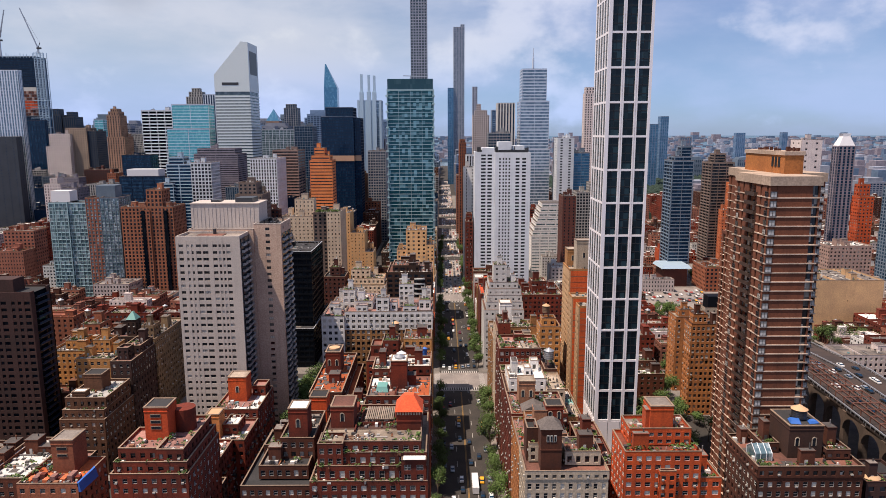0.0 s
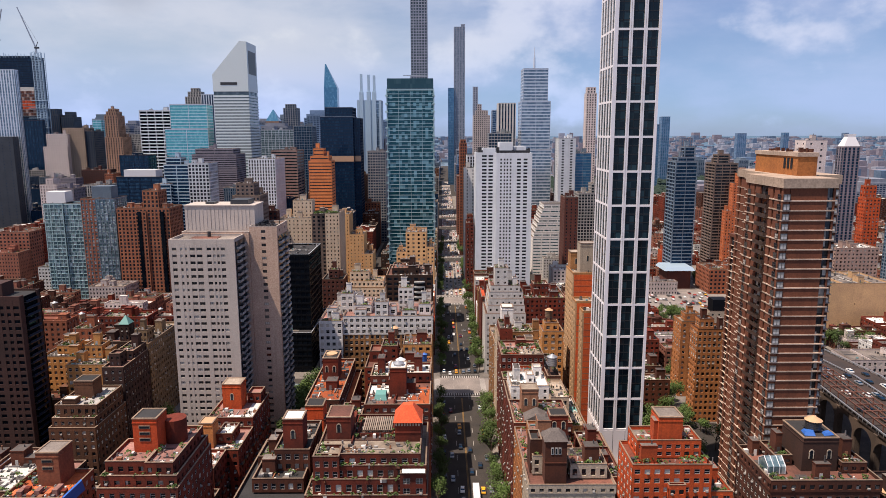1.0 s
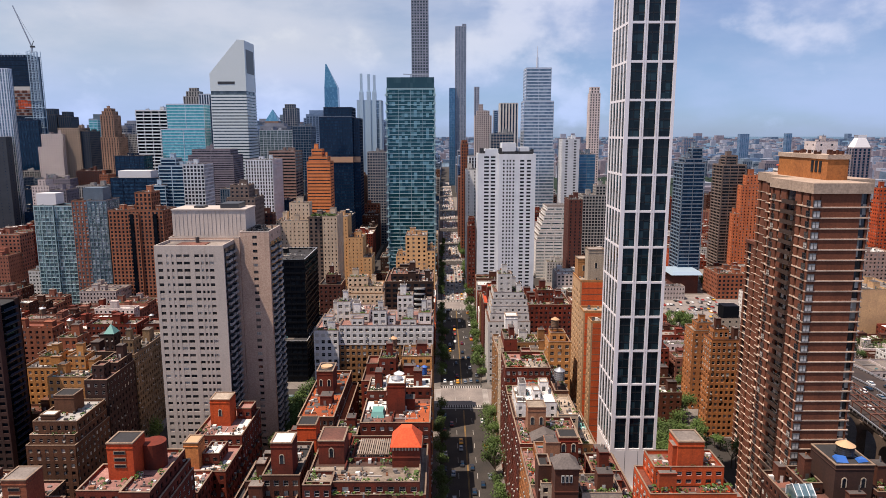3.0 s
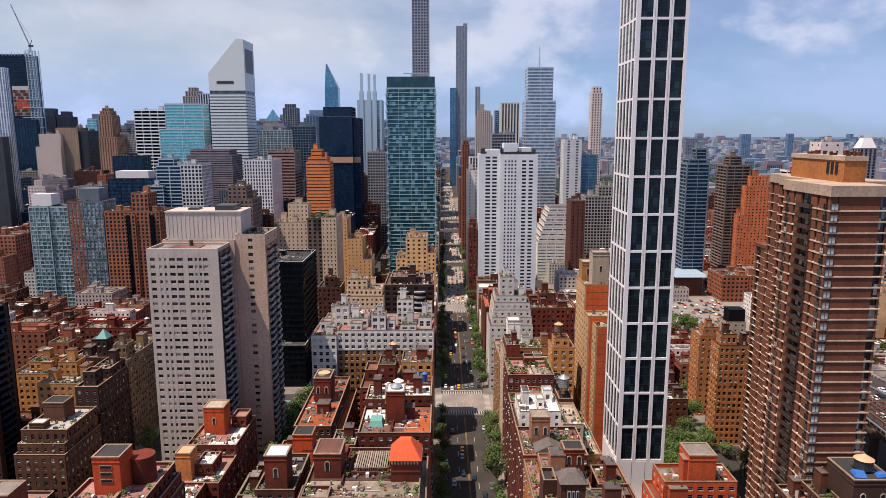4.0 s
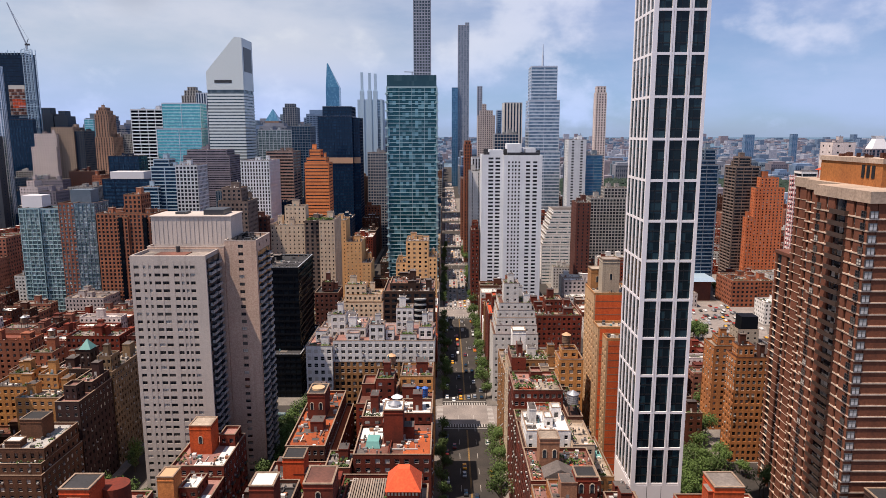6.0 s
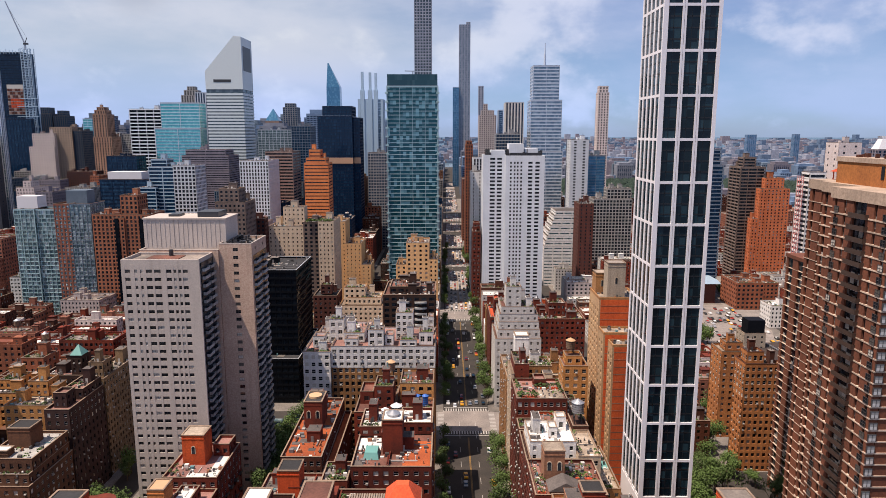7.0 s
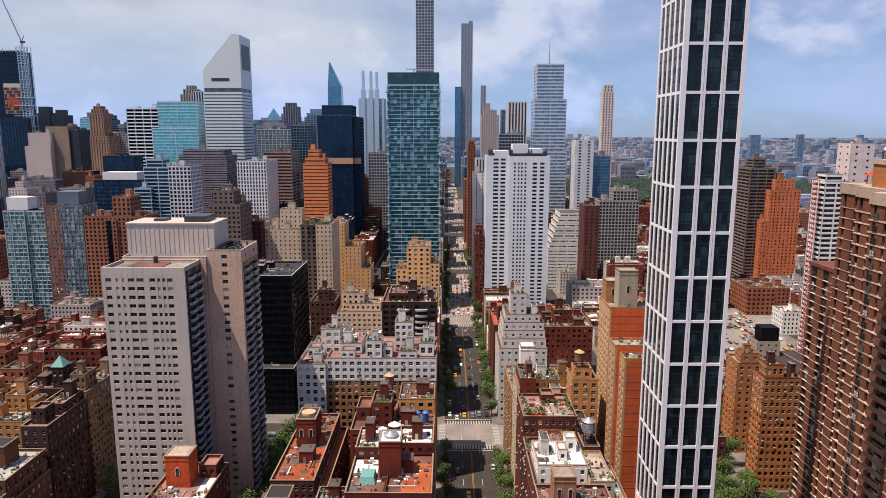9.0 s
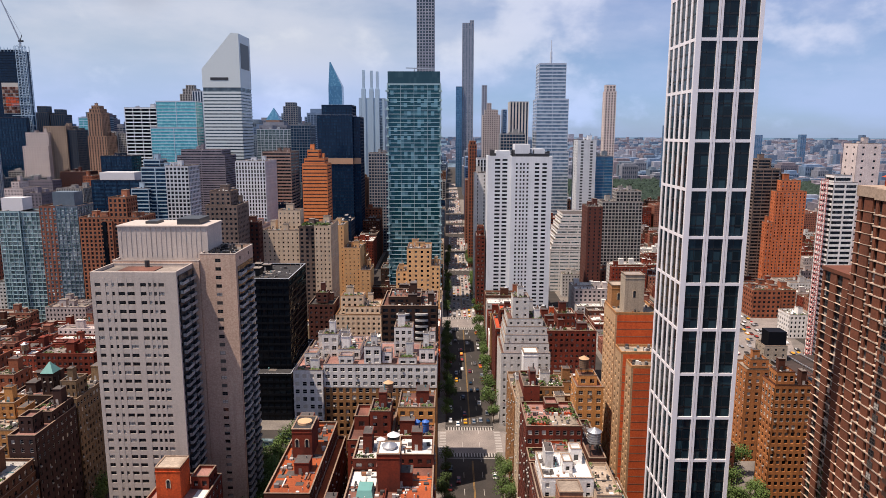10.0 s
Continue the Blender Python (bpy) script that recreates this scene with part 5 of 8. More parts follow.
tall("apartment_tower", "grey tower under a white tent-like roof", 424, 442, 735, 13, 127, style(TOWN_ROSE, GLASS_NAVY, 4.4, 3, 0.42, 0.16, rec=0.6), seed=160, roofs=False)
g = Geo()
g.prism([(424.5, 735.5), (441.5, 735.5), (441.5, 747.5), (424.5, 747.5)], 127, 137, 0, [(429, 738), (437, 738), (437, 745), (429, 745)])
g.prism([(429, 738), (437, 738), (437, 745), (429, 745)], 137, 140, 0, [(428, 738), (438, 738), (438, 745), (428, 745)])
solid("tent_roof", g, METAL_WHITE, "white peaked roof on a grey tower", "roof")
tall("apartment_tower", "orange brick apartment tower with terraces", 347, 359, 566, 11, 89, style(BRICK_ORANGE, GLASS_HOME, 3.0, 2.95, 0.5, 0.5), [(347, 356, 568, 575, 89, 99)], seed=161)
tall("apartment_building", "pale pink brick apartment house", 311, 345, 540, 24, 52, style(PINK_STONE, GLASS_HOME, 3.0, 2.95, 0.5, 0.5, roof=ROOF_WHITE), seed=162)
tall("apartment_tower", "grey concrete slab tower", 365.2, 386.4, 700, 22, 134, style(PALE_STONE, GLASS_DARK, 11, 6, 0.8, 0.7), seed=163)

# far towers in the wall colours that carry haze
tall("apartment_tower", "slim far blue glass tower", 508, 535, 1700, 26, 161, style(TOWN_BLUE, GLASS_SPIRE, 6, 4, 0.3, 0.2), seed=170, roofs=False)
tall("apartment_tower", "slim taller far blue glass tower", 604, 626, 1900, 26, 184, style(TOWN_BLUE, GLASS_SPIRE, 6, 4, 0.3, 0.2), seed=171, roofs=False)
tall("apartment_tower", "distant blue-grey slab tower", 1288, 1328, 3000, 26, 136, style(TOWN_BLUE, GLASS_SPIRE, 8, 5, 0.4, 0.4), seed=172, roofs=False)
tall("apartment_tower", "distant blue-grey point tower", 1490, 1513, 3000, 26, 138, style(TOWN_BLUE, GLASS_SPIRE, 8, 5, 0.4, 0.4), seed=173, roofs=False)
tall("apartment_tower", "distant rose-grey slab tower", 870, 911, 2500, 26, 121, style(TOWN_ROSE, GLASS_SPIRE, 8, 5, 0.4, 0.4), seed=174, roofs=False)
tall("apartment_tower", "blue-grey glass tower with thin bands", 402, 420, 600, 22, 94, style(PANEL_BLUE, GLASS_BLUE, 4, 3.1, 0.3, 0.3), seed=175)

# supertall shafts; distance haze is put into their pale and blue walls
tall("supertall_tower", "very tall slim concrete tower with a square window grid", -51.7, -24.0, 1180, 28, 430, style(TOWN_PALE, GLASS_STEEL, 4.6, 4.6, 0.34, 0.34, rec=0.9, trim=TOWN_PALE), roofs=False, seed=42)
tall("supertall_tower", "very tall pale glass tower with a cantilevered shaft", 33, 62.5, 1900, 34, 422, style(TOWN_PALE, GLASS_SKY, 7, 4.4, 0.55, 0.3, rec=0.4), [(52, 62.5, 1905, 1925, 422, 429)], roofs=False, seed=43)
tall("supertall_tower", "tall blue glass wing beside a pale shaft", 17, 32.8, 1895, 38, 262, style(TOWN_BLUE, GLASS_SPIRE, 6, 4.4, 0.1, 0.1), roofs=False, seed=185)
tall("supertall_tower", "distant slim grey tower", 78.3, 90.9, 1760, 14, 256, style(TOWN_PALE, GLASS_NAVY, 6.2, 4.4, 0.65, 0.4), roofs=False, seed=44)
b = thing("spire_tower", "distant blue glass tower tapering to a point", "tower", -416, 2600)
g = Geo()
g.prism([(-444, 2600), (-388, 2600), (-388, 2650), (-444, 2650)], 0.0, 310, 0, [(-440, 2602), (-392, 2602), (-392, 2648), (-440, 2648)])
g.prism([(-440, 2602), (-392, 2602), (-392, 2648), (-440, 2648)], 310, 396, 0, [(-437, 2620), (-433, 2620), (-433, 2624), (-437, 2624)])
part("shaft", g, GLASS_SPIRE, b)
claim(-444, -388, 2600, 2650)

# white tower with the slanted crown
b = thing("slant_roof_tower", "white metal office tower with ribbon windows and a slanted crown", "tower", -278, 953)
claim(-302, -255, 930, 976)
g, gl = Geo(), Geo()
CX0, CX1, CY0, CY1 = -302.1, -255.4, 930.0, 976.0
gl.box(CX0 + 0.5, CX1 - 0.5, CY0 + 0.5, CY1 - 0.5, 0.0, 205)
z = 4.0
while z < 192:
    g.box(CX0, CX1, CY0, CY1, z, z + 2.45)
    z += 3.95
g.box(CX0, CX1, CY0, CY1, 197, 219)
n = len(g.v)
g.v += [(CX0, CY0, 219), (CX1, CY0, 219), (CX1, CY0, 260.5), (CX1 - 9, CY0, 261.5), (CX0, CY1, 219), (CX1, CY1, 219), (CX1, CY1, 260.5), (CX1 - 9, CY1, 261.5)]
for f in ((0, 1, 2, 3), (7, 6, 5, 4), (3, 2, 6, 7), (0, 3, 7, 4), (1, 5, 6, 2)):
    g.f.append(tuple(n + i for i in f))
    g.mi.append(0)
part("facade", g, PANEL_COOL, b, kind="stuff")
part("glazing", gl, GLASS_STEEL, b, kind="stuff")
g = Geo()
g.box(CX1 - 0.2, CX1 + 0.25, CY0 + 6, CY1 - 6, 220, 250)
part("louvre", g, METAL_DARK, b, "dark louvred opening in the crown")
g = Geo()
g.box(-292, -270, CY0 - 0.2, CY0 + 0.3, 205.5, 209)
part("louvre", g, METAL_DARK, b)

# tower under construction with a luffing crane
b = thing("unfinished_tower", "dark unfinished tower wrapped in netting with a lattice hoist", "tower", -712, 1195)
claim(-770, -655, 1170, 1225)
g = Geo()
g.box(-768, -684, 1183, 1215, 0.0, 270)
part("core", g, GLASS_NAVY, b)
g = Geo()
for k in range(26):
    z = 170 + k * 4
    g.box(-769, -683.5, 1181.5, 1216, z, z + 0.8)
part("floor_slab", g, METAL_NAVY, b, kind="stuff")
g = Geo()
r = random.Random(12)
for x in (-684.0, -679.0, -674.0, -669.0):
    g.bar((x, 1180.5, 60), (x, 1180.5, 277), 0.4)
    g.bar((x, 1192.0, 60), (x, 1192.0, 277), 0.4)
for k in range(53):
    z = 62 + k * 4.1
    g.box(-684.3, -668.6, 1180.2, 1180.9, z, z + 0.5)
    g.bar((-684, 1180.5, z), (-676.5, 1180.5, z + 4.1), 0.22)
    g.bar((-669, 1180.5, z), (-676.5, 1180.5, z + 4.1), 0.22)
    if k in (10, 14, 18, 22, 26, 30, 33):
        g.box(-690 - r.uniform(0, 12), -664 + r.uniform(-2, 2), 1179.2, 1181.0, z, z + 0.9)
for m in range(17):
    x = -768 + m * 5 + r.uniform(0, 2)
    g.box(x, x + 0.7, 1180.5, 1181.4, 268, 270 + r.uniform(2, 6))
part("hoist_frame", g, METAL_SKY, b, "pale lattice hoist frame", "stuff")
g = Geo()
g.box(-712.0, -685.6, 1180.9, 1181.4, 172, 220)
part("hoarding_frame", g, FRAME_WHITE, b, "pale frame behind the coloured panels")
for k in range(8):
    z = 173 + k * 5.2
    for m in range(6):
        g = Geo()
        x = -711.4 + m * 4.3
        g.box(x, x + 3.6, 1180.2, 1180.9, z, z + 4.2)
        part("hoarding", g, TERRACOTTA if k in (2, 3, 4) and m > 0 else (BRICK_WINE if (k + m) % 3 else PINK_STONE), b)


def luffing_crane(x, y, z, h, tx, tz):
    """A mast, a lattice jib raised towards tx, tz, its ties and counterweight."""
    c = thing("tower_crane", "luffing tower crane on the unfinished tower", "crane", x, y, z)
    g = Geo()
    g.box(x - 1.2, x + 1.2, y - 1.2, y + 1.2, z - 1, z + h)
    part("mast", g, STEEL, c)
    g = Geo()
    for d in (-0.7, 0.7):
        g.bar((x + d, y, z + h), (tx + d * 0.5, y - 6, tz), 0.4)
    n = 14
    for k in range(n):
        q, w = k / n, (k + 1) / n
        side = 0.7 if k % 2 else -0.7
        g.bar((x + (tx - x) * q + side, y - 6 * q, z + h + (tz - z - h) * q), (x + (tx - x) * w - side, y - 6 * w, z + h + (tz - z - h) * w), 0.28)
    part("jib", g, STEEL, c, "pale lattice jib")
    g = Geo()
    g.box(x - 2, x + 5, y - 1.5, y + 1.5, z + h - 1.5, z + h + 1.2)
    part("counterweight", g, METAL_DARK, c)
    g = Geo()
    g.bar((x, y, z + h), (x + 4, y, z + h + 9), 0.4)
    g.bar((x + 4, y, z + h + 9), (tx, y - 6, tz - 2), 0.12)
    part("tie", g, METAL_DARK, c)


luffing_crane(-681, 1190, 276, 9, -702, 349)
luffing_crane(-745, 1190, 268, 30, -728, 346)
tall("office_tower", "dark navy glass tower with a pale rib", -770, -665.5, 1160, 9, 165, style(METAL_NAVY, GLASS_NAVY, 5, 4, 0.1, 0.15), seed=45, roofs=False)
tall("office_tower", "silver glass tower with vertical ribs", -600, -525.5, 870, 9, 220.7, style(METAL_SILVER, GLASS_SKY, 3.4, 4, 0.42, 0.05, rec=0.4), seed=46, roofs=False)
tall("office_tower", "plain dark slate slab tower", -610, -520.5, 845, 12, 139.2, style(PLAIN_DARK, GLASS_NAVY, 9, 3.8, 0.86, 0.8, rec=0.12), seed=47, roofs=False)
tall("office_tower", "grey stone tower with a peaked art deco top", -514.4, -479.1, 1400, 30, 215, style(CONCRETE, GLASS_DARK, 5, 4, 0.5, 0.2), [(-510, -483, 1404, 1424, 215, 225), (-505, -489, 1408, 1420, 225, 232)], seed=48, roofs=False)
tall("office_tower", "silver tower with vertical stripes", -360, -341.5, 1050, 30, 200.2, style(METAL_SILVER, GLASS_NAVY, 4, 4, 0.4, 0.02), seed=49, roofs=False)
tall("office_tower", "grey stepped office tower", -341.8, -312.0, 1500, 30, 196, style(PANEL_GREY, GLASS_NAVY, 5, 4, 0.3, 0.2), [(-338, -318, 1504, 1524, 196, 204)], seed=50, roofs=False)
b = thing("pyramid_roof_tower", "brown tower with a blue-green pyramid roof", "tower", -415, 1715)
g = Geo()
g.box(-432, -400, 1700, 1730, 0.0, 172)
part("wall", g, PINK_STONE, b)
g = Geo()
g.prism([(-432, 1700), (-400, 1700), (-400, 1730), (-432, 1730)], 172, 200, 0, [(-416.5, 1714), (-415.5, 1714), (-415.5, 1716), (-416.5, 1716)])
part("roof", g, GLASS_SPIRE, b)
claim(-432, -400, 1700, 1730)
tall("hotel_tower", "pale stone stepped hotel tower", 60, 92, 1330, 30, 175, style(PALE_STONE, GLASS_DARK, 4, 3.6, 0.55, 0.4), [(64, 88, 1334, 1356, 175, 184), (68, 76, 1338, 1350, 184, 196)], seed=51, roofs=False)
tall("office_tower", "dark glass office block with grey bands", 62, 92, 1000 - 80, 30, 142, style(PANEL_GREY, GLASS_NAVY, 4, 3.8, 0.15, 0.3), seed=52)

# ---- the near blocks beside the wide street, south side ----
def roof_house(label, x0, x1, y0, y1, z0, z1, wall, top, niche=0, name="roof_house"):
    """A brick box on a roof: stair head or lift house, with a coping and, if wanted, window niches."""
    t = thing(name, label, "roof house", (x0 + x1) / 2, (y0 + y1) / 2, z0)
    g = Geo()
    g.box(x0, x1, y0, y1, z0, z1)
    g.box(x0 - 0.12, x1 + 0.12, y0 - 0.12, y1 + 0.12, z1 - 1.3, z1 - 1.1)
    part("wall", g, wall, t)
    g = Geo()
    for q in ((x0 - 0.15, x1 + 0.15, y0 - 0.15, y0 + 0.35), (x0 - 0.15, x1 + 0.15, y1 - 0.35, y1 + 0.15), (x0 - 0.15, x0 + 0.35, y0 + 0.35, y1 - 0.35), (x1 - 0.35, x1 + 0.15, y0 + 0.35, y1 - 0.35)):
        g.box(*q, z1, z1 + 0.3)
    part("coping", g, COPING, t)
    g = Geo()
    g.box(x0 + 0.35, x1 - 0.35, y0 + 0.35, y1 - 0.35, z1, z1 + 0.06)
    part("roof", g, top, t)
    for i in range(niche):
        xc = x0 + (x1 - x0) * (i + 0.5) / niche
        zc = z1 - (z1 - z0) * 0.5
        g = Geo()
        g.box(xc - 0.75, xc - 0.5, y0 - 0.1, y0, zc - 1.2, zc + 1.0)
        g.box(xc + 0.5, xc + 0.75, y0 - 0.1, y0, zc - 1.2, zc + 1.0)
        for k in range(8):
            a0, a1 = math.pi * k / 8, math.pi * (k + 1) / 8
            g.bar((xc + 0.62 * math.cos(a0), y0 - 0.04, zc + 1.0 + 0.62 * math.sin(a0)), (xc + 0.62 * math.cos(a1), y0 - 0.04, zc + 1.0 + 0.62 * math.sin(a1)), 0.13)
        su = part("window_surround", g, LIMESTONE, t)
        g = Geo()
        g.box(xc - 0.5, xc + 0.5, y0 - 0.04, y0, zc - 1.2, zc + 1.35)
        part("window", g, GLASS_DARK, su)
    return t


def slab_tank(x, y, z, r, h, mat, lid):
    water_tank(x, y, z, r, h, 0.5, mat, lid)


S_A = style(BRICK_RED, GLASS_HOME, 3.0, 3.05, 0.46, 0.42, roof=ROOF_CREAM)
house = building("apartment_building", "red brick apartment house with stepped planted roof terraces",
                 [(-40, -4.6, 194.4, 227, 0.0, 39.8), (-37.8, -4.8, 195.6, 226.6, 39.2, 44.1), (-37.4, -4.9, 196.8, 226.4, 43.5, 47.8), (-37.2, -6.6, 198.2, 226.2, 47.2, 50.7), (-37.6, -30.0, 196.2, 204, 43.5, 50.9), (-12.4, -5.0, 194.6, 197.5, 39.2, 46.4)],
                 S_A, single="e", budget=340, seed=101, roofs=False)
for q in ((-36.4, -7.4, 199.2, 206.8, 49.8, 7, 60, 16), (-27.4, -15.2, 209.4, 225.0, 49.9, 8, 40, 12), (-36.4, -27.0, 219.5, 225.2, 49.9, 9, 24, 8), (-14.0, -7.4, 218.5, 225.2, 49.9, 10, 20, 8), (-36.8, -13.0, 195.8, 196.5, 43.2, 11, 12, 8), (-29.5, -6.0, 197.0, 197.9, 46.9, 12, 26, 10), (-39.2, -13.0, 194.8, 195.4, 38.9, 13, 16, 8), (-39.4, -38.2, 197, 225, 38.9, 14, 14, 8)):
    roof_life(house, *q)
g = Geo()
g.box(-36.6, -7.2, 208.6, 225.6, 49.6, 49.9)
part("rear_roof", g, ROOF_BROWN, house, "worn red paving of the rear roof")
for x0, x1, y0, y1, h in ((-26.6, -15.4, 211.2, 211.6, 51.0), (-26.6, -26.2, 211.6, 223.4, 51.0), (-15.8, -15.4, 211.6, 223.4, 51.0), (-27.8, -27.4, 205.6, 225.4, 50.9), (-36.0, -28.2, 221.0, 225.6, 52.0)):
    g = Geo()
    g.box(x0, x1, y0, y1, 49.8, h)
    part("roof_wall", g, BRICK_RED, house)
for x0, x1, y, z in ((-11.8, -5.2, 194.0, 46.9), (-30.0, -26.0, 196.0, 42.6)):
    g = Geo()
    g.prism([(x0, y), (x1, y), (x1, y + 2.2), (x0, y + 2.2)], z, z + 0.1, 0, [(x0, y + 1.4), (x1, y + 1.4), (x1, y + 2.3), (x0, y + 2.3)])
    part("awning", g, AWNING, house, "white awning over a terrace")
TR = random.Random(31)
for x0, x1, y, z in ((-36.6, -31, 196.9, 49.9), (-29.5, -7, 198.9, 49.8), (-29.6, -6, 197.0, 46.9), (-36.8, -13, 195.9, 43.2), (-39, -13, 194.7, 38.9)):
    g = Geo()
    gp = Geo()
    x = x0
    while x < x1 - 0.6:
        w = TR.uniform(0.4, 1.1)
        g.box(x, x + w, y, y + 0.45, z, z + 0.45)
        if TR.random() < 0.75:
            shrub(gp, x + w / 2, y + 0.2, z + 0.2, TR.uniform(0.35, 0.75), TR)
        x += w + TR.uniform(0.3, 2.6)
    part("planter_row", g, TERRACOTTA, house, "clay planters along a terrace", "stuff")
    part("planting", gp, LEAF, house, "", "stuff")
    for _ in range(int((x1 - x0) / 4)):
        xc = TR.uniform(x0 + 1, x1 - 1)
        yc = y + TR.uniform(0.9, 1.4)
        g = Geo()
        g.turned(xc, yc, 0.45, 0.45, z + 0.68, z + 0.74, 10)
        g.turned(xc, yc, 0.06, 0.06, z, z + 0.7, 6)
        solid("terrace_table", g, FRAME_WHITE, "small round white table on a roof terrace", "table", group="terrace tables")
roof_house("square red brick lift house with a pale coping", -35.6, -28.3, 209.6, 218.6, 49.6, 56.9, BRICK_RED, ROOF_PINK, 1)
b = thing("roof_tower", "square brick roof tower with a red tiled hipped roof", "tower", -10.7, 213, 47.6)
g = Geo()
g.box(-14.6, -6.8, 208, 217, 47.6, 56.0)
g.box(-14.75, -6.65, 207.85, 217.15, 52.6, 52.9)
part("wall", g, BRICK_RED, b)
for i in range(9):
    g = Geo()
    g.box(-14.45 + i * 0.86, -14.0 + i * 0.86, 207.8, 208, 54.9, 55.7)
    part("dentil", g, LIMESTONE, b)
g = Geo()
g.prism([(-15.1, 207.5), (-6.3, 207.5), (-6.3, 217.5), (-15.1, 217.5)], 56.0, 60.2, 0, [(-12.2, 211.2), (-9.2, 211.2), (-9.2, 213.6), (-12.2, 213.6)])
part("roof", g, TERRACOTTA, b, "bright red tiled hipped roof")
pg = thing("pergola", "weathered grey timber pergola over a roof terrace", "pergola", -20.5, 217.5, 49.8)
for i in range(15):
    g = Geo()
    g.box(-25.0 + i * 0.62, -24.64 + i * 0.62, 212.4, 222.4, 51.5, 51.66)
    part("slat", g, SLAT_GREY, pg)
for y in (212.6, 222.2):
    g = Geo()
    g.box(-25.2, -15.8, y - 0.1, y + 0.1, 51.3, 51.5)
    part("beam", g, WOOD_TANK, pg)
    for x in (-25.0, -16.0):
        g = Geo()
        g.box(x - 0.1, x + 0.1, y - 0.1, y + 0.1, 49.7, 51.3)
        part("post", g, WOOD_TANK, pg)
building("apartment_building", "brown brick apartment house with dark felt roofs", [(-62, -40.4, 198, 238, 0.0, 36.4), (-57.5, -42, 203, 217, 36, 40.4), (-52, -41.2, 209.6, 231, 36, 46.5), (-60, -53, 219, 230, 36, 39.5)], style(BRICK_BROWN, GLASS_HOME, 2.4, 3.05, 0.45, 0.44, roof=ROOF_DARK), single="e", budget=130, seed=102)
roof_house("small brick roof house with an arched niche and white roof", -49.3, -43.2, 210.2, 217, 46.0, 56.0, BRICK_RED, ROOF_WHITE, 1)
building("apartment_building", "brick apartment house with a pale paved terrace", [(-57, -29, 240.5, 263, 0.0, 35.5), (-38, -30, 250, 262, 35, 40)], style(BRICK_RED, GLASS_HOME, 3.0, 3.0, 0.5, 0.5, roof=ROOF_SILVER), single="e", budget=60, seed=105)
roof_house("bright orange stair house with a flat roof", -49.6, -43.2, 245, 252, 35.0, 45.7, PAINT_ORANGE, ROOF_DARK)
building("apartment_building", "long brick apartment house with an orange tiled roof", [(-54.5, -41, 268, 318, 0.0, 38.5), (-41, -38, 268, 318, 0.0, 33.0)], style(BRICK_BROWN, GLASS_HOME, 2.4, 3.0, 0.45, 0.45, roof=ROOF_TILE), single="en", budget=150, seed=106, tidy=True, bulk=BRICK_RED)
roof_house("tall brick lift house with windows", -51.5, -45.0, 292, 302, 37.5, 47.5, BRICK_RED, ROOF_DARK, 2)
g = Geo()
g.turned(-48.2, 297, 2.4, 2.4, 47.5, 48.3, 20)
solid("roof_disc", g, WOOD_PALE, "round tan tank lid on a lift house", "tank lid")
building("apartment_building", "red brick apartment house with pale roofs and a terracotta terrace", [(-29.5, -4.8, 254, 292, 0.0, 42.5), (-29.4, -22, 276, 291, 42, 45.5), (-16, -4.9, 278, 291, 42, 46)], style(BRICK_RED, GLASS_HOME, 3.0, 3.05, 0.5, 0.5, roof=ROOF_PINK), single="en", budget=110, seed=103)
roof_house("tall square brick lift house under a roof fan", -20.6, -14.2, 264, 272, 41.6, 53.0, BRICK_RED, ROOF_WHITE)
g = Geo()
g.turned(-17.4, 268, 2.0, 1.9, 53.0, 53.9, 20)
g.turned(-17.4, 268, 2.3, 0.3, 53.9, 54.8, 20)
solid("roof_fan", g, STEEL, "round grey metal roof fan with a conical cap", "vent")
g = Geo()
g.box(-13.8, -5.3, 255, 273, 41.5, 41.75)
solid("roof_terrace", g, ROOF_TILE, "terracotta tiled roof terrace", "terrace")
g = Geo()
g.prism([(-26.5, 260), (-21.5, 260), (-21.5, 266), (-26.5, 266)], 41.6, 43.6, 0, [(-26.0, 261), (-22.0, 261), (-22.0, 266), (-26.0, 266)])
solid("roof_shed", g, COPPER, "green copper clad roof shed", "shed")
for q in ((-28.6, -22.6, 277, 290.4, 44.55), (-15.2, -5.6, 279, 290.4, 45.05), (-29.0, -21.5, 267, 275.4, 41.55)):
    g = Geo()
    g.box(*q[:4], q[4], q[4] + 0.08)
    solid("roof_membrane", g, ROOF_WHITE, "bright white coated stretch of flat roof", "roof")
slab_tank(-17.5, 283, 45.0 - 3, 1.9, 7.5, METAL_DARK, METAL_WHITE)
slab_tank(-21.2, 281, 45.0 - 3, 1.3, 7.0, METAL_SILVER, METAL_WHITE)
building("apartment_building", "red brick apartment house with roof huts", [(-34, -19.5, 296, 322, 0.0, 42.0), (-27, -20, 301, 312, 41, 50), (-33, -28, 306, 316, 41, 46)], style(BRICK_RED, GLASS_HOME, 3.4, 3.0, 0.6, 0.55, roof=ROOF_PINK), single="e", budget=60, seed=107)
building("apartment_building", "ochre brick apartment house with pale roofs", [(-19.3, -5, 298, 324, 0.0, 42.5), (-18, -5.1, 308, 324, 42, 48.5)], style(BRICK_OCHRE, GLASS_HOME, 2.9, 3.0, 0.5, 0.42, roof=ROOF_PINK), single="e", budget=70, seed=150, bulk=BRICK_RED)
slab_tank(-11.2, 303, 41.5, 1.2, 3.6, METAL_BLUE, METAL_BLUE)
slab_tank(-8.2, 303, 41.5, 1.2, 3.6, METAL_BLUE, METAL_BLUE)
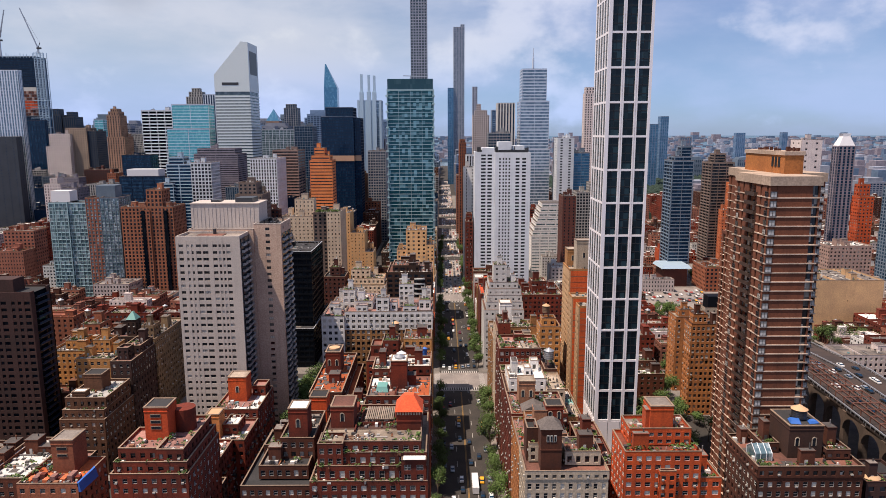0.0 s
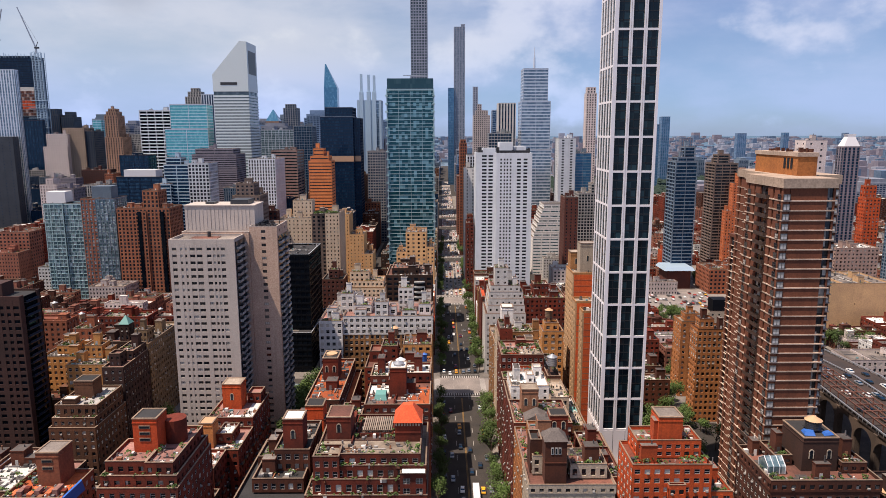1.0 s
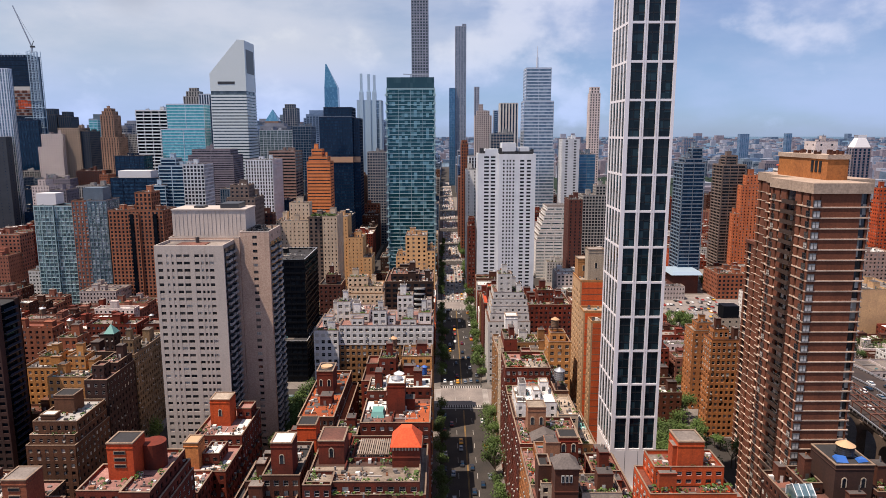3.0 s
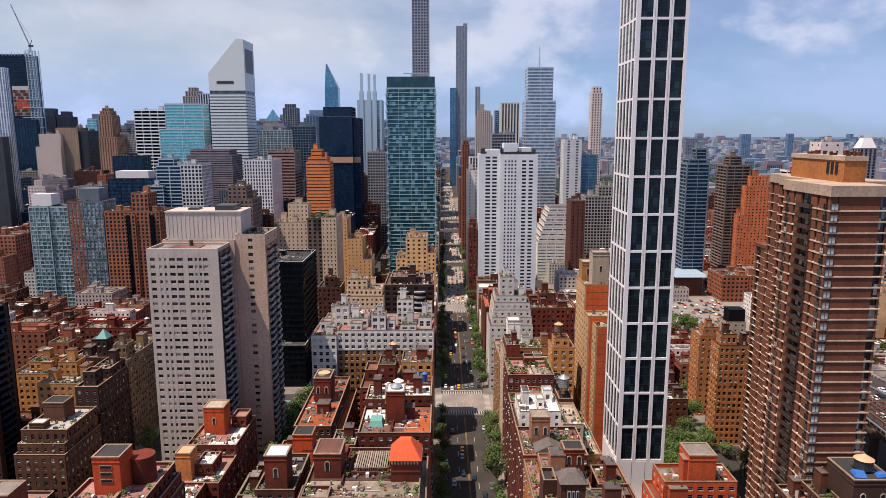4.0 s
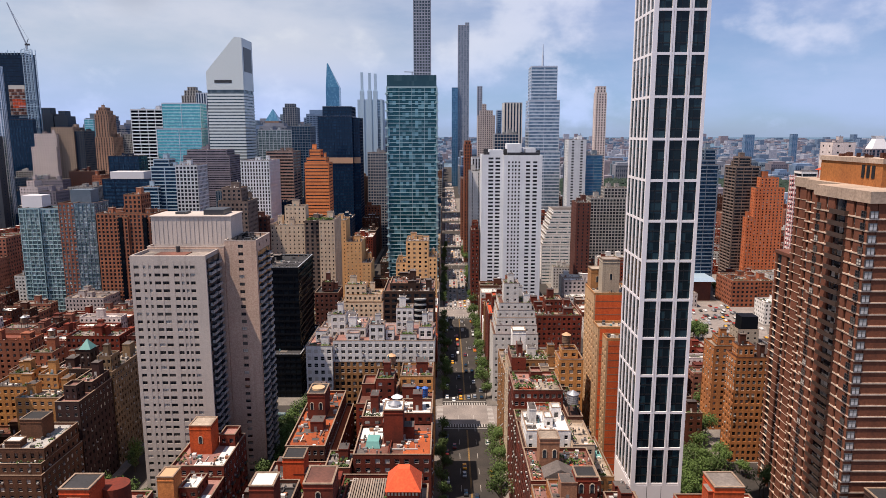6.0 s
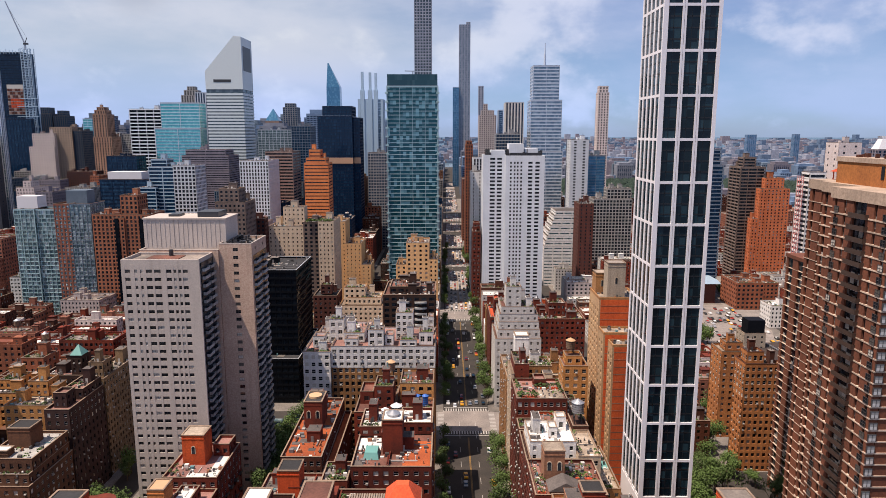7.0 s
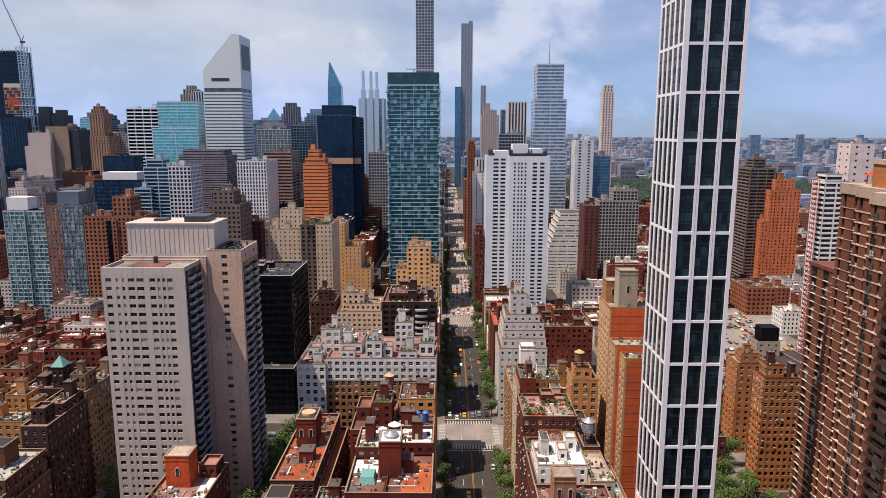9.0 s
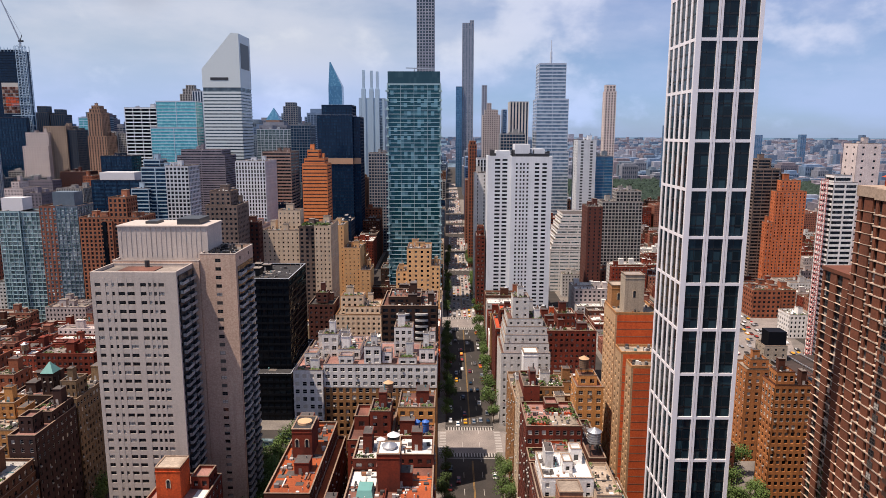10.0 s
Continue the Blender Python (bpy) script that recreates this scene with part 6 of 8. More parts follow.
water_tank(-22.5, 322, 44, 1.7, 3.2, 5.0, WOOD_TANK, WOOD_PALE)
WHC = style(WHITE_STONE, GLASS_HOME, 2.9, 3.1, 0.42, 0.46, roof=ROOF_ROSE)
building("apartment_building", "large white painted apartment house with stepped terraces and roof towers",
         [(-61, -49.5, 336.5, 366, 0.0, 51.5), (-49.4, -5, 338, 367, 44.0, 53.5), (-51.9, -45.5, 350, 358, 51, 62.0), (-33.5, -27, 339, 346, 53, 60.5), (-22.5, -15.0, 350, 358, 53, 65.0), (-45, -36, 346, 364, 52.8, 57), (-12, -6, 342, 351, 53, 58.5), (-58, -53, 344, 350, 51, 56), (-8.4, -6.0, 358, 364, 53, 61), (-48.5, -34.5, 357, 366.5, 53, 56.5), (-26.5, -23, 341, 348, 53, 57.5), (-43.5, -38, 339, 344, 53, 56.5), (-20, -13, 339, 345, 53, 56), (-57.5, -50, 352, 364, 51, 55)],
         WHC, single="e", budget=200, seed=108)
building("apartment_building", "ochre brick lower storeys of a white apartment house", [(-49.3, -5.05, 338.1, 366.9, 0.0, 44.0)], style(BRICK_TAN, GLASS_HOME, 2.6, 2.95, 0.4, 0.4, par=0.0), single="e", budget=120, seed=109, roofs=False, claimed=False)

building("apartment_building", "tan brick apartment house with a stepped penthouse", [(-67, -40, 470, 492, 0.0, 37.2), (-62, -41, 473, 490, 37, 41.5), (-64.4, -51, 475, 486, 37, 47.5)], style(BRICK_BUFF, GLASS_HOME, 3.0, 3.0, 0.55, 0.5, roof=ROOF_CREAM, trim=BRICK_TAN), seed=206)
building("apartment_building", "dark red brick house under a white-capped roof tank", [(-84, -69, 476, 496, 0.0, 42.0), (-80, -73, 480, 488, 42, 48)], style(BRICK_WINE, GLASS_HOME, 3.0, 3.0, 0.55, 0.5, roof=ROOF_DARK), seed=207)

# ---- north side of the wide street ----
building("apartment_building", "limestone apartment house with a planted roof terrace", [(25.2, 50.5, 198, 214, 0.0, 38.2), (25.0, 50.7, 197.8, 214.1, 38.2, 41.0), (38, 49, 202.5, 213, 40.5, 45.0), (27, 37.5, 205, 213, 40.5, 46.5)], style(LIMESTONE, GLASS_HOME, 2.6, 3.1, 0.5, 0.4, roof=ROOF_PINK), single="es", budget=180, seed=110, bulk=BRICK_BROWN)
b = thing("roof_tower", "square brick roof tower with arched windows and grey hipped roof", "tower", 33, 202, 41)
g = Geo()
g.box(30.0, 36.4, 200, 206, 40.2, 53.4)
g.box(29.85, 36.55, 199.85, 206.15, 46.6, 46.9)
g.box(29.8, 36.6, 199.8, 206.2, 53.0, 53.5)
part("wall", g, BRICK_BROWN, b)
for i in range(3):
    g = Geo()
    g.box(31.7 + i * 1.1, 32.5 + i * 1.1, 199.86, 200, 49.4, 51.6)
    wi = part("window", g, FRAME_WHITE, b)
    g = Geo()
    g.box(31.85 + i * 1.1, 32.35 + i * 1.1, 199.82, 199.88, 49.6, 51.3)
    part("pane", g, GLASS_DARK, wi)
g = Geo()
g.prism([(29.6, 199.6), (36.8, 199.6), (36.8, 206.4), (29.6, 206.4)], 53.5, 55.9, 0, [(32.0, 201.8), (34.4, 201.8), (34.4, 204.2), (32.0, 204.2)])
part("roof", g, ROOF_GREY, b)
building("apartment_building", "tall brown brick wall house behind a roof tower", [(26.5, 30, 206.5, 213.5, 39, 51)], style(BRICK_BROWN, GLASS_HOME, 6.5, 11, 0.97, 0.9, roof=ROOF_DARK), claimed=False, seed=151)
building("apartment_building", "red brick apartment house with pink paved terraces", [(25.2, 43, 214.5, 240, 0.0, 40.0), (29, 40, 222, 236, 39.5, 44)], style(BRICK_AMBER, GLASS_HOME, 2.4, 3.0, 0.4, 0.45, roof=ROOF_ROSE), single="es", budget=120, seed=111, bulk=BRICK_CLAY)
roof_house("open brick roof house with a dark well", 35.5, 41.5, 226, 232, 43.0, 50.0, BRICK_RED, ROOF_DARK, 2)
building("apartment_building", "brown brick apartment house with roof sheds", [(25.2, 46, 240.5, 262, 0.0, 41.0)], style(BRICK_RED, GLASS_HOME, 2.4, 3.0, 0.4, 0.45, roof=ROOF_PINK), single="es", budget=100, seed=152, roofs=False)
roof_house("rose brick roof tower with arched windows and a flat cream roof", 28.9, 35.0, 249.6, 256, 40.0, 49.8, BRICK_CLAY, ROOF_CREAM, 2)
building("apartment_building", "red brick apartment house with roof terraces", [(43.2, 58, 215, 247, 0.0, 34.0), (46, 55, 226, 238, 33, 39)], S_REDP, single="e", budget=70, seed=112)
building("apartment_building", "pale apartment house with a bright white roof and huts", [(26.8, 41.6, 266.4, 283, 0.0, 44.8), (33.4, 36.2, 271, 276, 43.8, 47.6), (36.6, 40.0, 276.5, 281, 43.8, 48.8)], style(WHITE_STONE, GLASS_HOME, 3.0, 3.0, 0.6, 0.5, roof=ROOF_WHITE), single="es", budget=60, seed=154, tidy=True)
building("apartment_building", "cream rendered house with a tan roof terrace", [(41.8, 49.0, 263, 282.6, 0.0, 41.4)], style(BRICK_BUFF, GLASS_HOME, 3.0, 3.0, 0.5, 0.45, roof=ROOF_CREAM), single="e", budget=40, seed=113, roofs=False)
building("apartment_building", "narrow red brick house in a row", [(25.2, 26.7, 262.2, 284, 0.0, 40.5), (26.8, 41.6, 262.2, 266.3, 0.0, 39.0)], style(BRICK_RED, GLASS_HOME, 2.4, 3.0, 0.4, 0.45, roof=ROOF_BROWN), single="es", budget=80, seed=157, roofs=False)
building("apartment_building", "low brick annexe with a tan roof", [(49.2, 57.5, 269, 300, 0.0, 27.0)], style(BRICK_TAN, GLASS_HOME, roof=ROOF_CREAM), seed=153)
building("apartment_building", "dark brick house with a lower roof court", [(25.2, 30.8, 284.1, 293.3, 0.0, 41.0), (38.3, 43.6, 283.2, 293.3, 0.0, 40.4), (43.7, 49.1, 283, 312, 0.0, 42.6)], style(BRICK_BROWN, GLASS_HOME, 2.4, 3.0, 0.4, 0.45, roof=ROOF_BROWN), single="es", budget=60, seed=158, roofs=False)
building("apartment_building", "orange brick roof wing with a flat roof", [(31.0, 38.2, 285.4, 293.3, 0.0, 43.6)], style(BRICK_ORANGE, GLASS_HOME, 2.4, 3.0, 0.4, 0.45, roof=ROOF_ROSE), single="e", budget=20, seed=159, roofs=False)
water_tank(46.2, 288, 41.6, 2.1, 3.6, 4.2, STEEL, STEEL)
building("apartment_building", "red brick apartment house with a planted roof garden", [(25.2, 43.5, 293.5, 314, 0.0, 48.4), (33.0, 37.5, 306, 312, 47.6, 51.0)], style(BRICK_RED, GLASS_HOME, 2.4, 3.0, 0.4, 0.45, roof=ROOF_ROSE), single="es", budget=130, seed=114, roofs=False)
building("apartment_building", "narrow red brick house with a tall blank wall", [(26.4, 32.2, 315, 331, 0.0, 53.8)], style(BRICK_RED, GLASS_HOME, 5.6, 3.0, 0.9, 0.8, roof=ROOF_CREAM), single="s", budget=30, seed=171)
building("apartment_building", "cream stone house with a roof terrace", [(32.4, 45.0, 316, 331, 0.0, 41.5), (25.2, 26.3, 314.2, 331, 0.0, 50.0)], style(BRICK_BUFF, GLASS_HOME, 2.8, 3.0, 0.5, 0.45, roof=ROOF_CREAM), single="es", budget=40, seed=172)
building("apartment_building", "ochre brick apartment house with a roof tank", [(48.5, 58.8, 331, 343, 0.0, 47.4), (50, 57, 335, 342, 46.5, 50.5)], style(BRICK_OCHRE, GLASS_HOME, 3.0, 3.0, 0.5, 0.45, roof=ROOF_PINK), single="es", budget=110, seed=155, roofs=False)
water_tank(52.5, 338.5, 50.4, 1.9, 3.4, 2.4, WOOD_TANK, WOOD_PALE)
building("apartment_building", "tan brick apartment house on the corner with huts", [(25.2, 41, 346, 368, 0.0, 40.0), (33.8, 44.0, 333, 345.8, 0.0, 46.6), (25.2, 33.6, 332, 345.8, 0.0, 42.0)], style(BRICK_TAN, GLASS_HOME, 2.6, 3.0, 0.45, 0.45, roof=ROOF_CREAM), single="es", budget=110, seed=115, bulk=WHITE_STONE)
roof_house("white rendered lift house on a tan roof", 30.0, 36.0, 348, 355, 39.0, 55.0, WHITE_STONE, ROOF_WHITE)
building("apartment_building", "pale tan apartment house with a flat roof", [(41.5, 57, 345, 368, 0.0, 38.0), (44, 52, 350, 360, 37.5, 42)], style(BRICK_TAN, GLASS_HOME, 3.2, 3.0, 0.6, 0.5, roof=ROOF_CREAM), single="e", budget=60, seed=156)
def party_slab(label, x0, x1, y0, y1, h, seed):
    """A tall orange brick slab: a blank street front with pale floor lines, a tan south wall full of windows."""
    t = thing("apartment_tower", label, "tower", (x0 + x1) / 2, (y0 + y1) / 2)
    claim(x0, x1, y0, y1)
    g = Geo()
    g.box(x0 + 0.7, x1, y0, y1, 0.0, h)
    part("front_wall", g, BRICK_PARTY, t, "blank orange brick wall")
    g = Geo()
    n = int((y1 - y0) / 3.2)
    pierced(g, "s", y0, y1, x0, x0 + 0.7, 0.0, h, [((k + 0.5) * (y1 - y0) / n, 1.7) for k in range(n)], 2.95, 1.5)
    part("side_wall", g, TAN_WALL, t, "tan brick wall with rows of windows", "stuff")
    g = Geo()
    g.box(x0 + 0.4, x0 + 0.69, y0 + 0.2, y1 - 0.2, 0.0, h - 1.4)
    part("glazing", g, GLASS_HOME, t, kind="stuff")
    g = Geo()
    for k in range(int(h / 2.95)):
        g.box(x0 + 0.8, x1 - 0.05, y0 - 0.04, y0, 1.0 + k * 2.95, 1.22 + k * 2.95)
    part("floor_line", g, COPING, t, kind="stuff")
    g = Geo()
    for q in ((x0, x1, y0, y0 + 0.4), (x0, x1, y1 - 0.4, y1), (x0, x0 + 0.4, y0 + 0.4, y1 - 0.4), (x1 - 0.4, x1, y0 + 0.4, y1 - 0.4)):
        g.box(*q, h, h + 1.0)
    part("parapet", g, BRICK_TAN, t)
    g = Geo()
    g.box(x0 + 0.4, x1 - 0.4, y0 + 0.4, y1 - 0.4, h, h + 0.1)
    part("roof", g, ROOF_CREAM, t)
    g = Geo()
    r = random.Random(seed)
    for k in range(18):
        x, y = r.uniform(x0 + 0.8, x1 - 2), r.uniform(y0 + 0.8, y1 - 2)
        g.box(x, x + r.uniform(0.3, 1.2), y, y + r.uniform(0.3, 1.2), h, h + r.uniform(0.4, 1.8))
    part("roof_equipment", g, DUCT, t, kind="stuff")
    return t


party_slab("tall orange brick slab with a tan window wall", 63.2, 80, 335.5, 354, 74.6, 1)
party_slab("lower orange brick slab with a tan window wall", 61.4, 78, 318, 327, 64.8, 2)
party_slab("lowest orange brick slab beside the white-ribbed tower", 63.2, 78, 310.5, 317.8, 62.2, 3)
roof_house("tall pale stone lift house on an orange slab", 67.0, 74.4, 338, 345, 74.6, 89.4, LIMESTONE, ROOF_SILVER, 1)
roof_house("tan brick roof house on an orange slab", 64.0, 69.6, 346, 353.4, 74.6, 83.6, BRICK_TAN, ROOF_CREAM, 1)
building("apartment_building", "bright orange brick apartment house with balconies", [(55.6, 79.0, 199, 214.8, 0.0, 46.6), (58.2, 77.5, 204.5, 214.6, 46, 51.6), (79.1, 86, 200, 214.5, 0.0, 37.5), (66, 71, 197.4, 199.0, 0.0, 41.0)], style(BRICK_ORANGE, GLASS_HOME, 2.9, 2.9, 0.42, 0.46, roof=ROOF_RED), single="es", budget=260, seed=118)
roof_house("tall orange brick lift house with a pale roof", 64.8, 72.0, 205.5, 213, 50.5, 58.4, BRICK_ORANGE, ROOF_SILVER)
row = thing("roof_goods", "mixed boxes, pots, seats and pipes standing on a row of roofs", "roof goods", 36, 250, 34)
for q in ((26.4, 37.0, 216.0, 221.5, 39.1, 51, 26, 9), (26.4, 28.6, 222, 239, 39.1, 52, 16, 8), (40.2, 42.4, 216, 239, 39.1, 53, 12, 5), (26.4, 28.6, 242, 261, 40.1, 54, 22, 10), (42.3, 45.4, 242, 261, 40.1, 55, 16, 6), (36.0, 42.0, 249, 261, 40.1, 56, 34, 8), (42.6, 48.4, 264, 281.8, 40.5, 57, 26, 8), (26.0, 30.4, 285, 292.6, 40.1, 58, 16, 8), (50, 57, 270, 299, 26.1, 59, 30, 6), (26.4, 42.8, 294.4, 313, 47.5, 60, 60, 26), (44.2, 48.6, 291, 311, 41.7, 63, 24, 8), (31.4, 37.8, 286, 292.8, 42.7, 64, 10, 3), (34.4, 43.4, 333.6, 345, 45.7, 65, 26, 6), (27.2, 41.2, 262.8, 265.8, 38.1, 66, 26, 4), (28.0, 41, 267.5, 282, 43.9, 67, 18, 0), (44.4, 57, 216, 225, 33.1, 61, 24, 10), (44.4, 57, 239, 246, 33.1, 62, 18, 8)):
    roof_life(row, *q)
for label, mat, q in (("cream paved stretch of flat roof", ROOF_CREAM, (34.0, 42.8, 294.3, 304, 47.5)), ("pale green coated annexe roof", COPPER, (51.5, 57.0, 284, 290, 26.1)), ("white coated stretch of flat roof", ROOF_WHITE, (50.0, 57.0, 292, 299, 26.1)), ("rose paved roof terrace", ROOF_ROSE, (26.6, 28.7, 242, 261, 40.1)), ("rose paved roof terrace", ROOF_ROSE, (44.2, 57.2, 216.2, 224.8, 33.1))):
    g = Geo()
    g.box(*q[:4], q[4], q[4] + 0.07)
    solid("roof_membrane", g, mat, label, "roof")
b = thing("gable_roof", "small dark slate gable over a brick roof room", "roof", 34.0, 244.5, 40)
g = Geo()
g.box(29.5, 38.5, 241.5, 247.5, 40.0, 41.6)
part("wall", g, BRICK_CLAY, b)
g = Geo()
g.prism([(29.1, 241.1), (38.9, 241.1), (38.9, 247.9), (29.1, 247.9)], 41.6, 44.0, 0, [(33.8, 241.3), (34.2, 241.3), (34.2, 247.7), (33.8, 247.7)])
part("roof", g, ROOF_GREY, b)
PL = random.Random(44)
for x0, x1, y, z in ((26.2, 33, 216.2, 39.1), (26.2, 28.5, 224, 39.1), (26.2, 28.6, 242.5, 40.1), (37, 44, 250.5, 40.1), (26.0, 30.4, 285.2, 40.1), (26.6, 33.5, 294.6, 47.5), (26.6, 33.0, 296.4, 47.5), (33, 42, 305, 47.5), (35, 43, 334, 45.7), (44.5, 56, 217.5, 33.1), (45, 57, 241, 33.1), (57, 64, 200.6, 45.7), (70, 78, 200.8, 45.7)):
    t = thing("roof_planter", "clay roof planter with small green shrubs", "planter", (x0 + x1) / 2, y, z, "roof planters")
    g = Geo()
    g.box(x0, x1, y, y + 0.7, z, z + 0.55)
    part("trough", g, TERRACOTTA, t)
    gp = Geo()
    x = x0 + 0.4
    while x < x1 - 0.3:
        shrub(gp, x, y + 0.35, z + 0.6, PL.uniform(0.5, 1.25), PL)
        x += PL.uniform(0.7, 2.2)
    part("planting", gp, LEAF, t, "", "stuff")
WST = style(WHITE_STONE, GLASS_HOME, 3.6, 3.6, 0.66, 0.6, roof=ROOF_PINK)
building("apartment_building", "white stepped apartment house with planted terraces", [(25.2, 49.0, 400, 428, 0.0, 37.6), (26.6, 48.6, 402.4, 427.8, 37, 41.8), (27.2, 48.2, 403.8, 427.6, 41.3, 45.6), (27.6, 47.8, 405.2, 427.4, 45.1, 49.4), (28.6, 46.0, 406.6, 427, 49, 53.0), (31.2, 39.1, 408, 419, 52.5, 63.4)], WST, single="e", budget=110, seed=119)
building("apartment_building", "red brick house with a bright red roof", [(25.2, 46, 440, 470, 0.0, 38.0), (28, 36, 450, 462, 37, 46)], style(BRICK_RED, GLASS_HOME, 2.8, 3.0, 0.5, 0.5, roof=TERRACOTTA), seed=120)
building("apartment_building", "dark red brick apartment house", [(48, 80, 440, 475, 0.0, 37.0), (60, 70, 450, 462, 36, 44)], style(BRICK_RED, GLASS_HOME, 2.8, 3.0, 0.5, 0.5, roof=ROOF_CREAM), seed=121)

# ---- left of the street: blocks to the south ----
building("apartment_building", "brown brick apartment house with worn pale roofs", [(-178, -141.4, 202, 236, 0.0, 33.5), (-158, -149, 214, 222, 33, 38)], style(BRICK_BROWN, GLASS_HOME, 3.0, 3.0, 0.5, 0.48, roof=ROOF_SILVER), single="e", budget=60, seed=183)
building("apartment_building", "low dark brick house in a yard", [(-205, -141.6, 240, 265, 0.0, 15.0)], S_DARK, seed=184)
pink_house = building("apartment_building", "red brick apartment house with a pink roof terrace", [(-96.4, -73.8, 188.4, 216, 0.0, 45.6), (-95.8, -74.4, 189.8, 215.6, 45, 48.6), (-95.0, -83.6, 191.6, 206, 48, 52.0), (-83.5, -75.6, 190.8, 215, 48, 52.0)], style(BRICK_RED, GLASS_HOME, 3.0, 3.0, 0.5, 0.48, roof=ROOF_ROSE), single="en", budget=220, seed=130, roofs=False)
for q in ((-94.2, -84.4, 192.6, 198.2, 51.1, 21, 16, 6), (-83.0, -76.4, 191.8, 202.0, 51.1, 22, 18, 6), (-82.0, -76.4, 211.0, 214.2, 51.1, 23, 8, 2), (-95.0, -75.0, 190.2, 190.8, 47.7, 24, 16, 8), (-95.8, -74.4, 188.9, 189.5, 44.7, 25, 16, 8)):
    roof_life(pink_house, *q)
roof_house("orange painted lift house with a dark roof", -90.0, -83.0, 199, 206.3, 51.0, 61.3, PAINT_ORANGE, ROOF_DARK)
g = Geo()
g.turned(-81.0, 207.4, 3.3, 3.3, 51.0, 58.2, 24)
g.box(-86.0, -81.0, 206.4, 210.7, 51.0, 57.6)
b = solid("stair_house", g, BRICK_RED, "dark red brick stair house with a rounded side", "roof house", base=(-82, 207, 51))
for xc, y, zs in ((-86.6, 199.0, (58.5, 56.6, 54.7)), (-115.2, 197.9, (48.6, 46.4))):
    for z in zs:
        f = Geo()
        f.box(xc - 1.6, xc + 1.6, y - 0.14, y, z - 0.2, z + 0.85)
        f = solid("window", f, COPING, "dark horizontal slot window in a stone surround", "window", base=(xc, y, z))
        g = Geo()
        g.box(xc - 1.4, xc + 1.4, y - 0.18, y, z, z + 0.62)
        part("pane", g, GLASS_DARK, f)
low = building("apartment_building", "orange brick apartment house under a crowded roof", [(-124.5, -106.6, 189.6, 206.5, 0.0, 42.0)], style(BRICK_RUSSET, GLASS_HOME, 3.0, 3.0, 0.5, 0.48, roof=ROOF_TILE), single="en", budget=60, seed=131, roofs=False)
for q in ((-123.6, -107.6, 190.4, 197.2, 41.1, 26, 110, 14), (-123.6, -119.0, 198, 206, 41.1, 27, 20, 6)):
    roof_life(low, *q)
for k in range(9):
    g = Geo()
    x = -123.0 + k * 1.7
    g.box(x, x + 1.5, 191.2 + (k % 3) * 0.9, 194.6 + (k % 2) * 1.1, 41.1, 42.0 + (k * 7 % 5) * 0.28)
    part("roof_shed", g, (BRICK_CORAL, ROOF_ROSE, BRICK_RED)[k % 3], low)
roof_house("orange brick lift house with a pale worn roof", -118.4, -111.8, 197.9, 205.6, 41.0, 51.4, BRICK_RUSSET, ROOF_SILVER)
g = Geo()
g.prism([(-106.6, 189.6), (-105.8, 189.6), (-105.4, 199.0), (-106.6, 200.0)], 39.4, 42.3, 0, [(-106.9, 189.6), (-106.3, 189.6), (-106.2, 199.0), (-106.9, 199.8)])
solid("tarpaulin", g, METAL_BLUE, "blue tarpaulin hung over a parapet", "tarpaulin")
building("apartment_building", "brown brick apartment house with a bleached roof", [(-146, -131, 203, 232, 0.0, 36.5)], style(BRICK_BROWN, GLASS_HOME, 3.0, 3.0, 0.5, 0.48, roof=ROOF_WHITE), single="e", budget=40, seed=136)
# dark brick and roof put the shade of the gap into the colour
building("apartment_building", "low house in a deep yard, coloured as dark as its shade", [(-96, -77, 217, 230, 0.0, 22.0)], style(BRICK_PLUM, GLASS_HOME, 3.0, 3.0, 0.5, 0.48, roof=ROOF_DARK), seed=137)
claim(-113, -72, 216, 298)
claim(-205, -160.5, 236, 300)
terraced = building("apartment_building", "dark red brick apartment house with stepped white terraces", [(-93.0, -75.0, 266, 291.4, 0.0, 32.2), (-91.5, -75.0, 246, 265.9, 0.0, 28.4), (-85.0, -79.0, 252.5, 262, 28, 31.8), (-87.4, -79.2, 231.5, 245.9, 0.0, 28.8), (-81.8, -76.2, 283, 290.4, 31.4, 35.6)], style(BRICK_RED, GLASS_HOME, 3.0, 3.0, 0.5, 0.48, roof=ROOF_ROSE), single="en", budget=150, seed=132, roofs=False)
for q in ((-92, -76, 267, 276, 31.3, 33, 34, 8), (-84, -75.8, 247, 252, 27.5, 34, 24, 6), (-86.6, -80, 232.4, 245, 27.9, 35, 26, 5), (-84.4, -79.6, 253, 261.5, 30.9, 36, 8, 0), (-91, -85.5, 257, 265, 27.5, 37, 18, 6)):
    roof_life(terraced, *q)
for k, (x0, x1, y0, y1, z) in enumerate(((-84.4, -79.6, 253.1, 261.4, 30.8), (-84.6, -75.6, 249.0, 251.8, 27.4), (-86.8, -82.4, 233, 244.5, 27.8), (-81.5, -79.8, 236, 241, 27.8), (-86.0, -75.6, 266.6, 270.5, 31.2), (-79.5, -75.6, 270.5, 282.5, 31.2), (-78.6, -75.6, 253, 256, 27.4))):
    g = Geo()
    g.box(x0, x1, y0, y1, z, z + 0.12)
    part("roof_membrane", g, ROOF_WHITE, terraced, "bright white roof coating")
